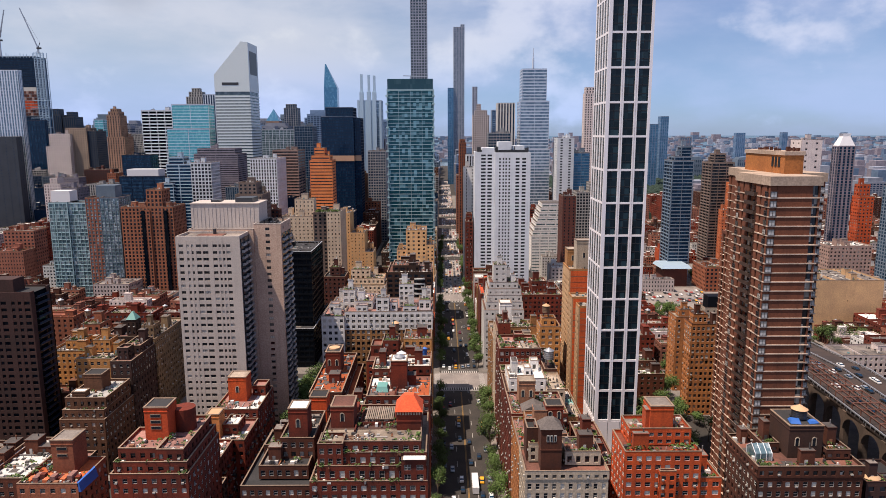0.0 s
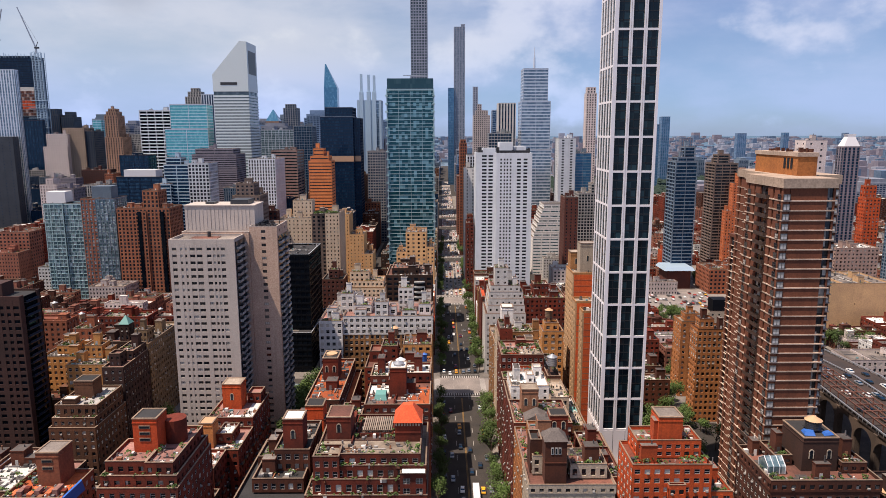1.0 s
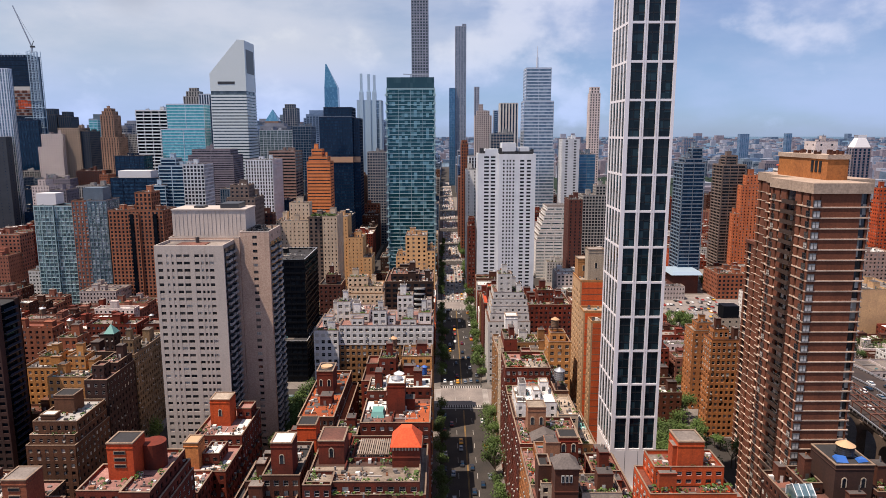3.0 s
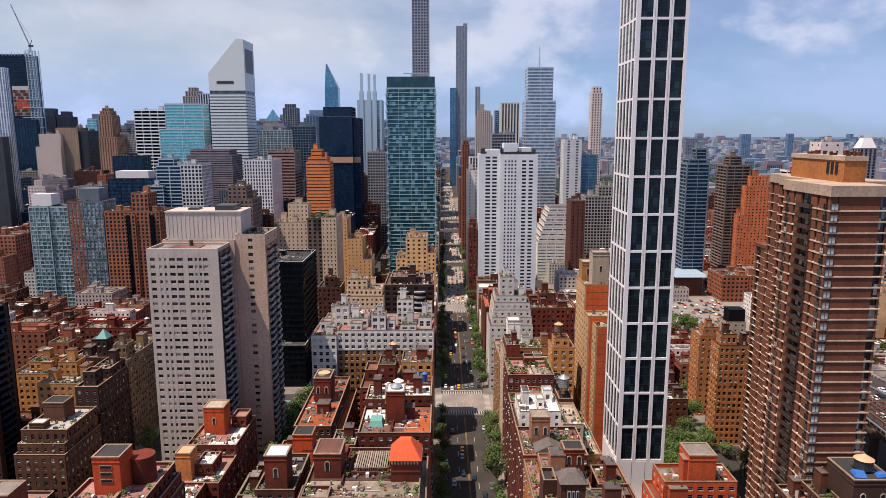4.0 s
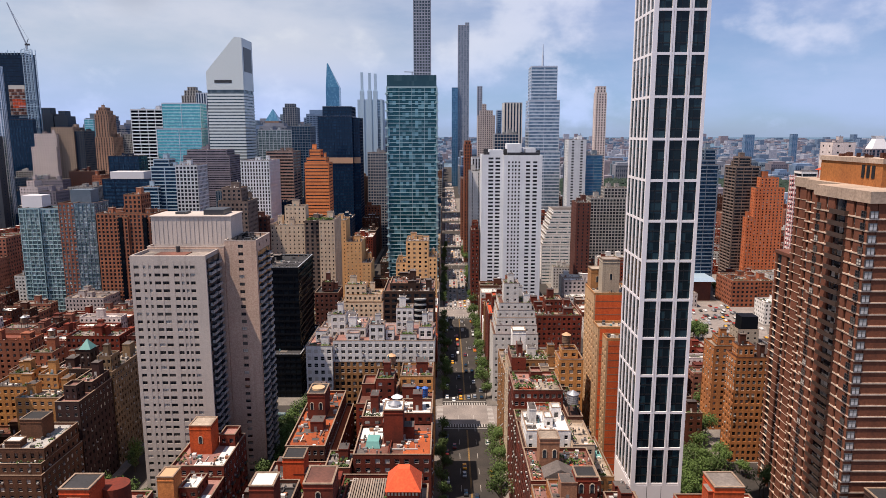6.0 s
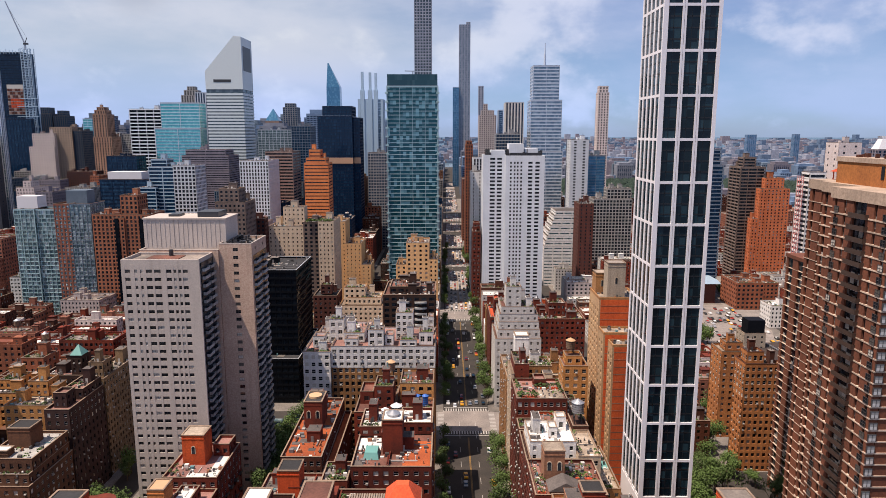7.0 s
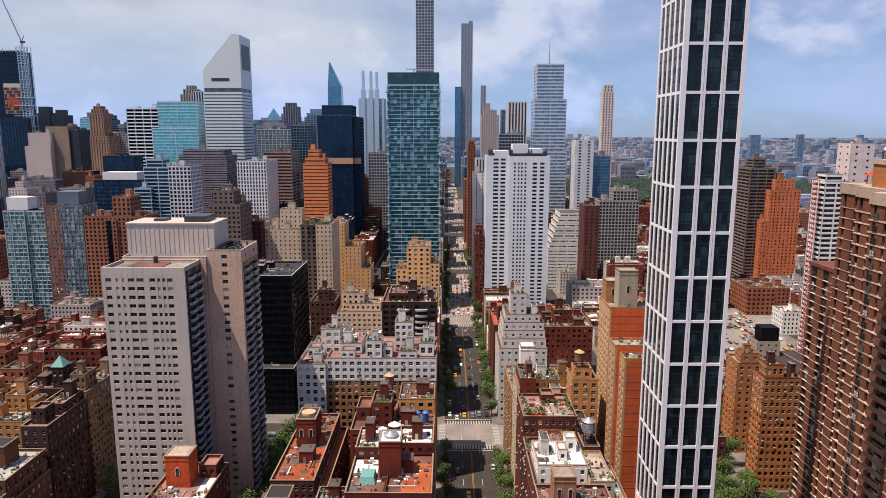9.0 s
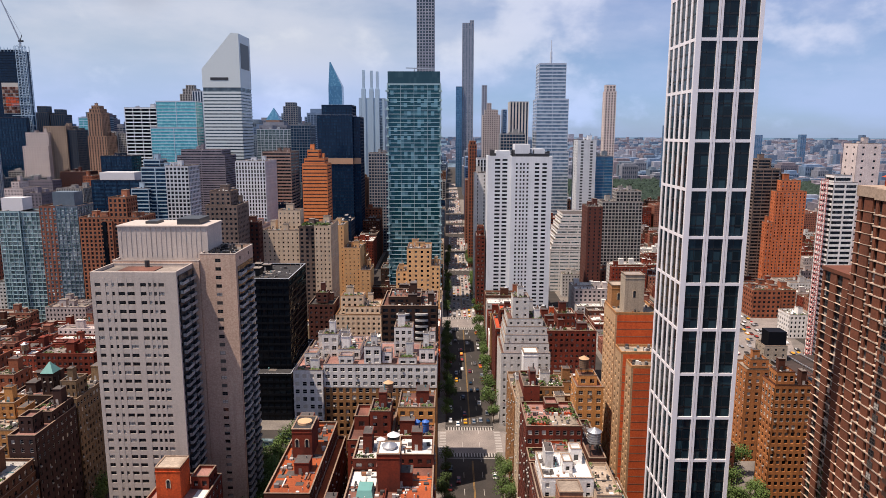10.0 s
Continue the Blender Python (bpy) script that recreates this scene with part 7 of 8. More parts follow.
for y in range(232, 290, 5):
    for z in range(4, 27, 6):
        g = Geo()
        x = -79.2 if y < 245 else -75.0
        g.box(x, x + 1.1, y, y + 2.4, z, z + 0.14)
        g.box(x + 1.04, x + 1.1, y, y + 2.4, z + 0.14, z + 1.0)
        part("fire_escape", g, METAL_DARK, terraced)
roof_house("tall orange brick lift house with a tan roof", -90.0, -82.4, 276.5, 284, 31.0, 41.8, BRICK_ORANGE, ROOF_CREAM, 1)
roof_house("ochre brick stair house with a tan deck", -90.3, -85.2, 249.6, 256, 27.4, 37.0, BRICK_AMBER, WOOD_PALE)
brown_house = building("apartment_building", "stepped brown brick apartment house with pale roofs", [(-160, -141.0, 272.5, 299.5, 0.0, 25.2), (-159.4, -141.9, 274.4, 299.4, 24.6, 28.6), (-159.3, -142.0, 277, 299.3, 28.0, 33.0)], style(BRICK_UMBER, GLASS_HOME, 3.0, 3.0, 0.55, 0.5, roof=CONCRETE), single="en", budget=140, seed=133, roofs=False)
roof_life(brown_house, -158.6, -142.8, 278, 298.5, 32.1, 31, 34, 8)
roof_life(brown_house, -158.6, -142.6, 274.9, 276.5, 27.7, 32, 18, 10)
roof_house("square brown brick lift house with a dark sunken roof", -156.2, -148.2, 287, 294.4, 32.0, 39.4, BRICK_UMBER, ROOF_DARK)
roof_house("low white-roofed stair house", -157.6, -152.0, 279.6, 283.6, 32.0, 34.4, BRICK_UMBER, ROOF_WHITE)
# plum brick carries the shade of the long north wall
building("apartment_building", "long apartment house, brick as dark as its wall shade, with small lit windows", [(-150.6, -141.2, 300, 326, 0.0, 41.0), (-150, -142, 312, 326, 40.2, 44.5), (-149, -144, 304, 310, 40, 46)], style(BRICK_PLUM, GLASS_HOME, 3.0, 3.0, 0.6, 0.5, roof=ROOF_ROSE), single="en", budget=120, seed=134)
building("apartment_building", "ochre brick apartment house with white roofs", [(-169, -151, 305, 326, 0.0, 40.5), (-166, -158, 316, 324, 40, 46)], style(BRICK_OCHRE, GLASS_HOME, 2.9, 3.0, 0.5, 0.48, roof=ROOF_CREAM), single="en", budget=120, seed=208)
building("apartment_building", "ochre brick apartment house with a dark roof", [(-191, -172, 322, 344, 0.0, 38.6), (-186, -178, 328, 338, 38, 42)], style(BRICK_OCHRE, GLASS_HOME, 2.9, 3.0, 0.5, 0.48, roof=ROOF_GREY), single="en", budget=100, seed=209)
building("apartment_building", "dark brick house under a blue-green pyramid roof", [(-168, -150.5, 328, 352, 0.0, 44.0), (-156.8, -152.2, 331.2, 336.4, 43, 51.5)], S_DARK, single="e", budget=70, seed=138)
g = Geo()
g.prism([(-157.0, 331.0), (-152.0, 331.0), (-152.0, 336.6), (-157.0, 336.6)], 51.6, 55.4, 0, [(-154.7, 333.6), (-154.3, 333.6), (-154.3, 334.0), (-154.7, 334.0)])
solid("pyramid_roof", g, COPPER, "pale blue-green pyramid roof over a brick roof house", "roof")
building("apartment_building", "tan brick slab with rows of small windows", [(-150.2, -141.5, 327, 366, 0.0, 43.0), (-149, -143, 330, 338, 42, 49)], style(BRICK_KHAKI, GLASS_HOME, 2.3, 2.9, 0.45, 0.45, roof=ROOF_CREAM), single="en", budget=110, seed=135)
building("apartment_building", "russet brick apartment house with pale roofs", [(-198, -169.5, 346, 366, 0.0, 37.0), (-190, -180, 350, 360, 36, 44)], style(BRICK_RUSSET, GLASS_HOME, 2.9, 3.0, 0.5, 0.48, roof=ROOF_CREAM), single="en", budget=100, seed=139)
b = thing("apartment_tower", "dark purple-brown brick apartment tower with balconied glass side", "tower", -197, 297)
claim(-218, -176, 289, 306)
g, gl = Geo(), Geo()
pierced(g, "e", -218, -177.2, 290.0, 290.6, 0.0, 75.6, [(c, w) for q in range(4) for c, w in ((2.4 + q * 10.2, 1.5), (5.2 + q * 10.2, 1.5), (8.4 + q * 10.2, 2.4))], 3.0, 1.45)
g.box(-177.9, -177.2, 290.6, 293.0, 0.0, 75.6)
g.box(-177.9, -177.2, 302.4, 305.0, 0.0, 75.6)
g.box(-218, -177.2, 304.4, 305.0, 0.0, 75.55)
g.box(-218, -217.4, 290.6, 304.4, 0.0, 75.6)
gl.box(-217.6, -177.6, 290.35, 304.6, 0.0, 74.6)
part("facade", g, BRICK_PLUM, b, kind="stuff")
part("glazing", gl, GLASS_INK, b, kind="stuff")
for k in range(24):
    z = 3.0 + k * 3.0
    g = Geo()
    g.box(-177.5, -176.2, 293.2, 302.2, z, z + 0.22)
    part("balcony", g, METAL_DARK, b)
    g = Geo()
    g.box(-176.28, -176.2, 293.3, 302.1, z + 0.22, z + 1.2)
    part("railing", g, METAL_NAVY, b)
g = Geo()
g.box(-217.4, -177.8, 290.6, 304.4, 74.6, 74.8)
part("roof", g, ROOF_DARK, b)
for q in ((-212, -200, 294, 302, 79.0), (-196, -186, 293, 301, 80.5)):
    g = Geo()
    g.box(*q[:4], 74.8, q[4])
    part("bulkhead", g, BRICK_PLUM, b)

# ---- right of the street: blocks to the north ----
building("apartment_tower", "orange brick apartment tower with small windows", [(128.3, 142, 365, 378, 0.0, 42.5), (131, 139, 368, 375, 42, 46)], style(BRICK_AMBER, GLASS_HOME, 3.2, 3.0, 0.6, 0.5, roof=ROOF_CREAM), "tower", single="es", budget=160, seed=140)
building("apartment_tower", "brown brick apartment tower with rows of windows", [(124.4, 138.7, 332, 342.5, 0.0, 48.0), (126, 133, 334.5, 341, 47.5, 52.5), (138.8, 143, 335, 343, 0.0, 46)], style(BRICK_AMBER, GLASS_HOME, 2.4, 3.0, 0.42, 0.45, roof=ROOF_GREY, trim=BRICK_BROWN), "tower", single="es", budget=180, seed=141, bulk=BRICK_BROWN)
building("town_house", "low brick house with a white flat roof", [(99.5, 116, 343, 352, 0.0, 18.0)], style(BRICK_BROWN, GLASS_HOME, roof=ROOF_WHITE), "building", single="e", budget=20, seed=147)
building("town_house", "low brick house with a pale stepped roof", [(99.5, 114, 352.5, 367, 0.0, 22.0)], style(BRICK_BROWN, GLASS_HOME, roof=ROOF_SILVER), "building", single="e", budget=20, seed=148)
building("town_house", "small bright red brick house among the trees", [(140.5, 145.5, 318, 326, 0.0, 10.5)], style(BRICK_ORANGE, GLASS_HOME, roof=ROOF_SILVER), "building", seed=149)
claim(82, 123, 280, 344)
# dark sheet added over the bright pavement under the trees
g = Geo()
g.box(83, 145, 279, 331, 0.1, 0.23)
solid("yard", g, ASPHALT, "dark asphalt ground sheet under the trees", "yard", "structure")
claim(117, 130, 344, 368)
building("apartment_building", "brown brick apartment house with a glass roof room and planted terraces", [(94.3, 126, 194.5, 216.8, 0.0, 40.4), (94.1, 126.2, 194.3, 216.9, 40.4, 44.0), (117.6, 125, 200, 214, 43.4, 46.5), (100, 105.5, 205, 215, 43.4, 46.4)], style(BRICK_BROWN, GLASS_HOME, 2.6, 3.0, 0.46, 0.45, roof=ROOF_PINK), single="es", budget=250, seed=142)
building("apartment_building", "dark brick apartment house beside the bridge", [(127, 150, 199, 222, 0.0, 32.0), (128.6, 135.6, 196.6, 203.4, 0.0, 37.6)], style(BRICK_PLUM, GLASS_DARK, 2.8, 3.0, 0.5, 0.45, roof=ROOF_DARK, trim=BRICK_DARK), seed=176)
g = Geo()
g.turned(132.0, 200, 2.6, 2.6, 36.6, 37.7, 20)
g.turned(132.0, 200, 2.8, 1.9, 37.7, 38.5, 20)
solid("roof_disc", g, WOOD_PALE, "round tan tank lid on a dark roof house", "tank lid")
roof_house("dark brick lift house with tall windows", 106.5, 117, 201.5, 214, 43.0, 53.5, BRICK_DARK, ROOF_DARK, 2)
water_tank(112, 207, 53.5, 2.3, 2.6, 0.8, METAL_DARK, WOOD_PALE)
g = Geo()
g.prism([(107.5, 203.0), (110.5, 202.4), (111.6, 205.2), (108.2, 206.6)], 53.7, 54.6, 0, [(108.0, 203.6), (110.2, 203.2), (110.9, 204.8), (108.6, 205.9)])
g.prism([(113.2, 202.6), (116.4, 203.2), (116.0, 205.8), (113.6, 205.0)], 53.7, 54.4, 0, [(113.8, 203.2), (115.8, 203.6), (115.5, 205.0), (114.0, 204.6)])
solid("tarpaulin", g, METAL_BLUE, "crumpled blue tarpaulin on a dark roof house", "tarpaulin")
building("theatre_block", "windowless tan-walled block beyond the bridge", [(266, 316, 478, 520, 0.0, 37.5)], style(TAN_WALL, GLASS_DARK, 60, 40, 0.99, 0.97, roof=ROOF_SILVER), "building", seed=143)
building("tenement", "grey-roofed row of pale grey tenements by the bridge", [(226, 330, 372, 392, 0.0, 18.0)], style(PALE_STONE, GLASS_DARK, 3.0, 3.4, 0.5, 0.45, roof=ROOF_SILVER), "building", single="es", budget=70, seed=144)
building("brick_school", "low orange brick building with a flat pale roof", [(237, 259, 601, 634, 0.0, 22.5), (259.2, 276, 612, 634, 0.0, 20.0)], style(BRICK_RUSSET, GLASS_DARK, 3.4, 3.4, 0.45, 0.45, roof=ROOF_CREAM), "building", seed=145)

building("tenement", "low white painted houses with flat roofs", [(240, 254, 548, 566, 0.0, 17.0), (254.2, 268, 540, 562, 0.0, 13.0)], style(WHITE_STONE, GLASS_DARK, 3.0, 3.4, 0.55, 0.45, roof=ROOF_WHITE), "building", seed=180)
building("office_block", "small black block on a tan stone base", [(183.8, 197, 465, 477, 0.0, 21.0)], style(LIMESTONE, GLASS_DARK, 4, 3.4, 0.7, 0.6, roof=ROOF_GREY), "building", seed=210, roofs=False)
g = Geo()
g.box(186, 196.4, 466, 475, 20.0, 29.0)
solid("plant_room", g, METAL_INK, "black clad plant room on a tan base", "plant room")
b = thing("pavilion", "dark-walled pavilion under a wide pale blue metal roof", "building", 217, 632)
claim(202, 232, 618, 648)
g = Geo()
g.box(206, 228, 622, 644, 0.0, 17.5)
part("wall", g, BRICK_WINE, b)
g = Geo()
g.prism([(203, 619), (231, 619), (231, 647), (203, 647)], 17.5, 20.5, 0, [(205, 621), (229, 621), (229, 645), (205, 645)])
part("roof", g, METAL_SKY, b, "pale blue metal roof")
building("apartment_building", "bright orange brick block with a flat roof", [(222, 240.4, 680, 700, 0.0, 24.6)], style(BRICK_ORANGE, GLASS_DARK, 6, 3.4, 0.8, 0.6, roof=ROOF_CREAM), "building", seed=211)
tall("apartment_tower", "slim white tower with dark ribbon windows and a hoist", 221.8, 235.5, 478, 15, 115, style(WHITE_STONE, GLASS_DARK, 8, 3.0, 0.12, 0.42, rec=0.5), [(223, 233, 480, 490, 115, 119)], seed=181, roofs=False)
g = Geo()
for x in (217.0, 219.4):
    for y in (480.0, 482.4):
        g.box(x - 0.15, x + 0.15, y - 0.15, y + 0.15, 0.0, 117)
for k in range(38):
    g.box(217.0, 219.4, 480.0, 482.4, 2 + k * 3.02, 2.35 + k * 3.02)
    g.bar((217.0, 479.9, 2 + k * 3.02), (219.4, 479.9, 5 + k * 3.02), 0.12)
solid("builders_hoist", g, paint("pink_hoist_paint", (0.60, 0.24, 0.22), 0.5), "tall pink lattice hoist against a white tower", "hoist")
g = Geo()
g.prism([(172, 478), (214, 478), (238, 540), (238, 566), (262, 568), (262, 600), (236, 600), (234, 660), (233, 660), (233, 616), (201, 616), (160, 600), (160, 520)], 0.1, 0.25)
solid("approach_road", g, ROAD_PALE, "pale concrete approach road curving to the bridge", "road", "structure")
b = thing("conservatory", "small glass conservatory on a roof terrace", "conservatory", 98, 202, 43.4)
g = Geo()
for x in (95.6, 97.3, 99.1, 100.8):
    g.box(x - 0.08, x + 0.08, 199.5, 199.66, 43.2, 45.6)
    g.box(x - 0.08, x + 0.08, 205.4, 205.56, 43.2, 45.6)
    g.bar((x, 199.58, 45.6), (x, 202.5, 47.7), 0.08)
    g.bar((x, 205.48, 45.6), (x, 202.5, 47.7), 0.08)
part("frame", g, METAL_WHITE, b, kind="stuff")
g = Geo()
g.box(95.7, 100.7, 199.6, 205.45, 43.2, 45.55)
g.prism([(95.7, 199.6), (100.7, 199.6), (100.7, 205.45), (95.7, 205.45)], 45.55, 47.6, 0, [(95.7, 202.4), (100.7, 202.4), (100.7, 202.6), (95.7, 202.6)])
part("glazing", g, GLASS_PALE, b)

# dark sheet over the bright pavement in the corner by the bridge
g = Geo()
g.box(146, 182, 190, 366, 0.1, 0.2)
solid("service_road", g, ASPHALT, "dark asphalt service road beside the bridge", "road", "structure")
claim(146, 182, 190, 330)

# ---- bridge approach ----
b = thing("bridge_viaduct", "stone arched bridge approach with a traffic deck", "bridge", 190, 350)
claim(180, 222, 150, 470)


def deck_x(y):
    return 184.0 + (y - 262) * 0.07


g, gp, gs = Geo(), Geo(), Geo()
for k in range(22):
    y0, y1 = 150 + 15 * k, 165 + 15 * k
    xa, xb = deck_x(y0), deck_x(y1)
    h0, h1 = 24.0 - max(0, y0 - 330) * 0.09, 24.0 - max(0, y1 - 330) * 0.09
    kk = len(g.v)
    for y, x, h in ((y0, xa, h0), (y1, xb, h1)):
        g.v += [(x - 10, y, h - 1.6), (x + 26, y, h - 1.6), (x + 26, y, h), (x - 10, y, h)]
    for q in ((0, 1, 5, 4), (1, 2, 6, 5), (2, 3, 7, 6), (3, 0, 4, 7)):
        g.f.append(tuple(kk + i for i in q))
        g.mi.append(0)
    for off in (-10.2, 3.0, 13.0, 25.6):
        gs.bar((xa + off, y0, h0 + 0.9), (xb + off, y1, h1 + 0.9), 0.25)
        for j in range(5):
            f = j / 5
            gs.box(xa + off - 0.1, xa + off + 0.1, y0 + 15 * f - 0.1, y0 + 15 * f + 0.1, h0 - 0.3, h0 + 0.9)
    if h1 > 6:
        # pier, arch ring and spandrel on the south side
        gp.box(xa - 10.6, xa - 8.2, y0 - 1.3, y0 + 1.3, 0.0, h0 - 1.6)
        gp.box(xa + 23, xa + 25.4, y0 - 1.3, y0 + 1.3, 0.0, h0 - 1.6)
        rr = 6.2
        zc = h0 - 1.8 - rr - 1.0
        prev = None
        for j in range(11):
            a = math.pi * j / 10
            p = (y0 + 7.5 - rr * math.cos(a), max(zc, 2) + rr * math.sin(a))
            if prev:
                for x0 in (xa - 10.4,):
                    m = len(gp.v)
                    gp.v += [(x0, prev[0], prev[1]), (x0, p[0], p[1]), (x0, p[0], h0 - 1.6), (x0, prev[0], h0 - 1.6), (x0 + 2, prev[0], prev[1]), (x0 + 2, p[0], p[1]), (x0 + 2, p[0], h0 - 1.6), (x0 + 2, prev[0], h0 - 1.6)]
                    for q in ((0, 1, 2, 3), (7, 6, 5, 4), (0, 4, 5, 1)):
                        gp.f.append(tuple(m + i for i in q))
                        gp.mi.append(0)
            prev = p
gt = Geo()
for k in range(36):
    y = 176 + k * 7.0
    x, h = deck_x(y), 24.0 - max(0, y - 330) * 0.09
    for off in (-9.4, -3.2, 2.4):
        gt.box(x + off - 0.18, x + off + 0.18, y - 0.18, y + 0.18, h, h + 3.4)
    gt.box(x - 9.4, x + 2.4, y - 0.2, y + 0.2, h + 3.4, h + 3.8)
    for off in (-9.4, -6.3, -3.2, -0.4, 2.4):
        x2, h2 = deck_x(y + 7), 24.0 - max(0, y + 7 - 330) * 0.09
        gt.bar((x + off, y, h + 3.6), (x2 + off, y + 7, h2 + 3.6), 0.16)
part("steelwork", gt, RUST_STEEL, b, "red-brown steel frame over the near lanes", "stuff")
part("deck", g, DECK, b, kind="stuff")
part("arcade", gp, DECK_STONE, b, kind="stuff")
part("railing", gs, STEEL, b, kind="stuff")

# ---- ordinary houses that fill the blocks ----
FILL = random.Random(77)
S_ROSE = style(TOWN_ROSE, GLASS_DARK, 3.4, 3.4, 0.5, 0.4, roof=ROOF_SILVER)
S_BLUEG = style(PANEL_BLUE, GLASS_BLUE, 3.0, 3.7, 0.14, 0.25, roof=ROOF_GREY)
S_PALE = style(PALE_STONE, GLASS_DARK, 3.0, 3.3, 0.5, 0.42, roof=ROOF_SILVER)
S_UMBER = style(BRICK_UMBER, GLASS_HOME, 3.0, 3.0, 0.5, 0.48, roof=ROOF_SILVER)
S_RUSSET = style(BRICK_RUSSET, GLASS_HOME, 3.0, 3.0, 0.5, 0.48, roof=ROOF_SILVER)
LOW = [S_RED, S_RUSSET, S_REDP, S_ORANGE, S_BROWN, S_TAN, S_BEIGE, S_WHITE, S_DARK]
DARKER = [S_RED, S_BROWN, S_DARK, S_UMBER, S_RUSSET, S_REDP, S_BROWN, S_RUSSET, S_UMBER]
S_ROSEB = style(BRICK_ROSE, GLASS_DARK, 3.2, 3.2, 0.55, 0.45, roof=ROOF_SILVER)
PALER = [S_RED, S_BROWN, S_ROSEB, S_WHITE, S_ROSEB, S_PALE, S_RED]
S_NAVYH = style(METAL_NAVY, GLASS_NAVY, 4.0, 3.7, 0.14, 0.25, roof=ROOF_GREY)
HIGH = [S_ROSE, S_GREYGRID, S_BLUEG, S_NAVYH, S_BLUEG, S_NAVYH, S_UMBER, S_PALE, S_NAVYH]
NAMES = {id(S_NAVYH): "navy glass", id(S_RUSSET): "russet brick", id(S_ROSEB): "rose brick", id(S_UMBER): "umber brick", id(S_ROSE): "rose-grey stone", id(S_BLUEG): "blue glass", id(S_PALE): "pale stone", id(S_RED): "red brick", id(S_REDP): "red brick", id(S_ORANGE): "orange brick", id(S_BROWN): "brown brick", id(S_DARK): "dark brick", id(S_TAN): "tan brick", id(S_BEIGE): "beige brick", id(S_WHITE): "white painted", id(S_OCHRE): "ochre brick", id(S_LIME): "limestone", id(S_GREYGRID): "concrete", id(S_BALC): "white brick"}
ROOFS = [(ROOF_SILVER, "pale"), (ROOF_WHITE, "white"), (ROOF_GREY, "grey"), (ROOF_RED, "red"), (ROOF_WHITE, "white"), (ROOF_DARK, "dark")]


def zone(x, y):
    """Heights usual for a part of the town: lowest, highest."""
    if y < 400:
        return (16, 30) if x > 80 else (9, 16) if x > 46 and y > 340 else (22, 38)
    if y < 600:
        return (9, 17) if x > 48 else (12, 23) if x < -120 else (18, 36)
    if x > 180:
        return (9, 17) if y < 1000 else (20, 45)
    if x > 20:
        return (16, 40) if y < 780 else (25, 70)
    if x > -64:
        return (20, 45) if y < 780 else (30, 90)
    return (25, 60) if y < 780 or x > -100 and y < 900 else (45, 92)


claim(-118, -74, 342, 368)
# dark sheet covering the bright pavement behind the tower
g = Geo()
g.box(-117, -72.5, 341, 367, 0.1, 0.22)
solid("yard", g, ASPHALT, "dark asphalt ground sheet behind the tower", "yard", "structure")
claim(-700, -440, 780, 844)
for x0, x1, y0, y1 in BLOCKS:
    if y0 > 1150 or x0 < -0.75 * y1 - 60 or x1 > 0.75 * y1 + 60:
        continue
    if y0 > 380 and y0 < 560 and x0 > 175 and x0 < 245:
        continue
    rows = ((x0 + 0.3, (x0 + x1) / 2 - 2), ((x0 + x1) / 2 + 2, x1 - 0.3))
    for a, c in rows:
        y = y0 + 0.5
        while y < y1 - 8:
            lo, hi = zone((a + c) / 2, y)
            d = min(FILL.uniform(8, 17) if hi < 45 else FILL.uniform(18, 36), y1 - y)
            h = FILL.uniform(lo, hi) if FILL.random() < 0.8 else lo
            w0, w1 = a, c
            if is_free(w0, w1, y, y + d):
                base = FILL.choice((DARKER if w0 < -60 and y < 400 else LOW if (-120 < w0 < 60 or y < 390) else PALER) if hi < 80 else HIGH)
                st = dict(base)
                mid0 = (w0 + w1) / 2
                st["pier"], st["span"], st["bay"] = FILL.choice(((0.5, 0.5, 3.0), (0.06, 0.45, 8.0), (0.5, 0.12, 2.6), (0.35, 0.35, 3.4), (0.62, 0.5, 3.2), (0.25, 0.25, 4.2))) if hi > 60 else (FILL.uniform(0.42, 0.62), FILL.uniform(0.42, 0.56), FILL.uniform(2.4, 3.6))
                st["roof"], rn = FILL.choice((ROOFS[2:] if y < 270 else ROOFS if y < 380 else ROOFS + ROOFS[:2] + ROOFS[:2]) if mid0 < 40 else ROOFS[:3] + ROOFS[:2])
                mid = (w0 + w1) / 2
                lone = y < 520 and abs(mid) < 0.72 * (y - 6) + 5 and mid < 330
                building("town_house" if h < 30 else "apartment_building", "%s %s with a %s flat roof" % (NAMES[id(base)], "row house" if h < 30 else "apartment block", rn),
                         [(w0, w1, y, y + d - 0.12, 0.0, h)], st, seed=int(FILL.random() * 1e6), group="houses of the blocks", claimed=False, plain=True, joined=not lone)
                if FILL.random() < 0.13 and y < 560:
                    water_tank((w0 + w1) / 2 + FILL.uniform(-4, 4), y + d / 2, h - 0.95, FILL.uniform(1.5, 2.0), 3.2, FILL.uniform(2, 4))
            y += d

for m, g in JOINED.values():
    solid("far_houses", g, m, "crowded mid-rise houses of the farther blocks", "buildings", "stuff")

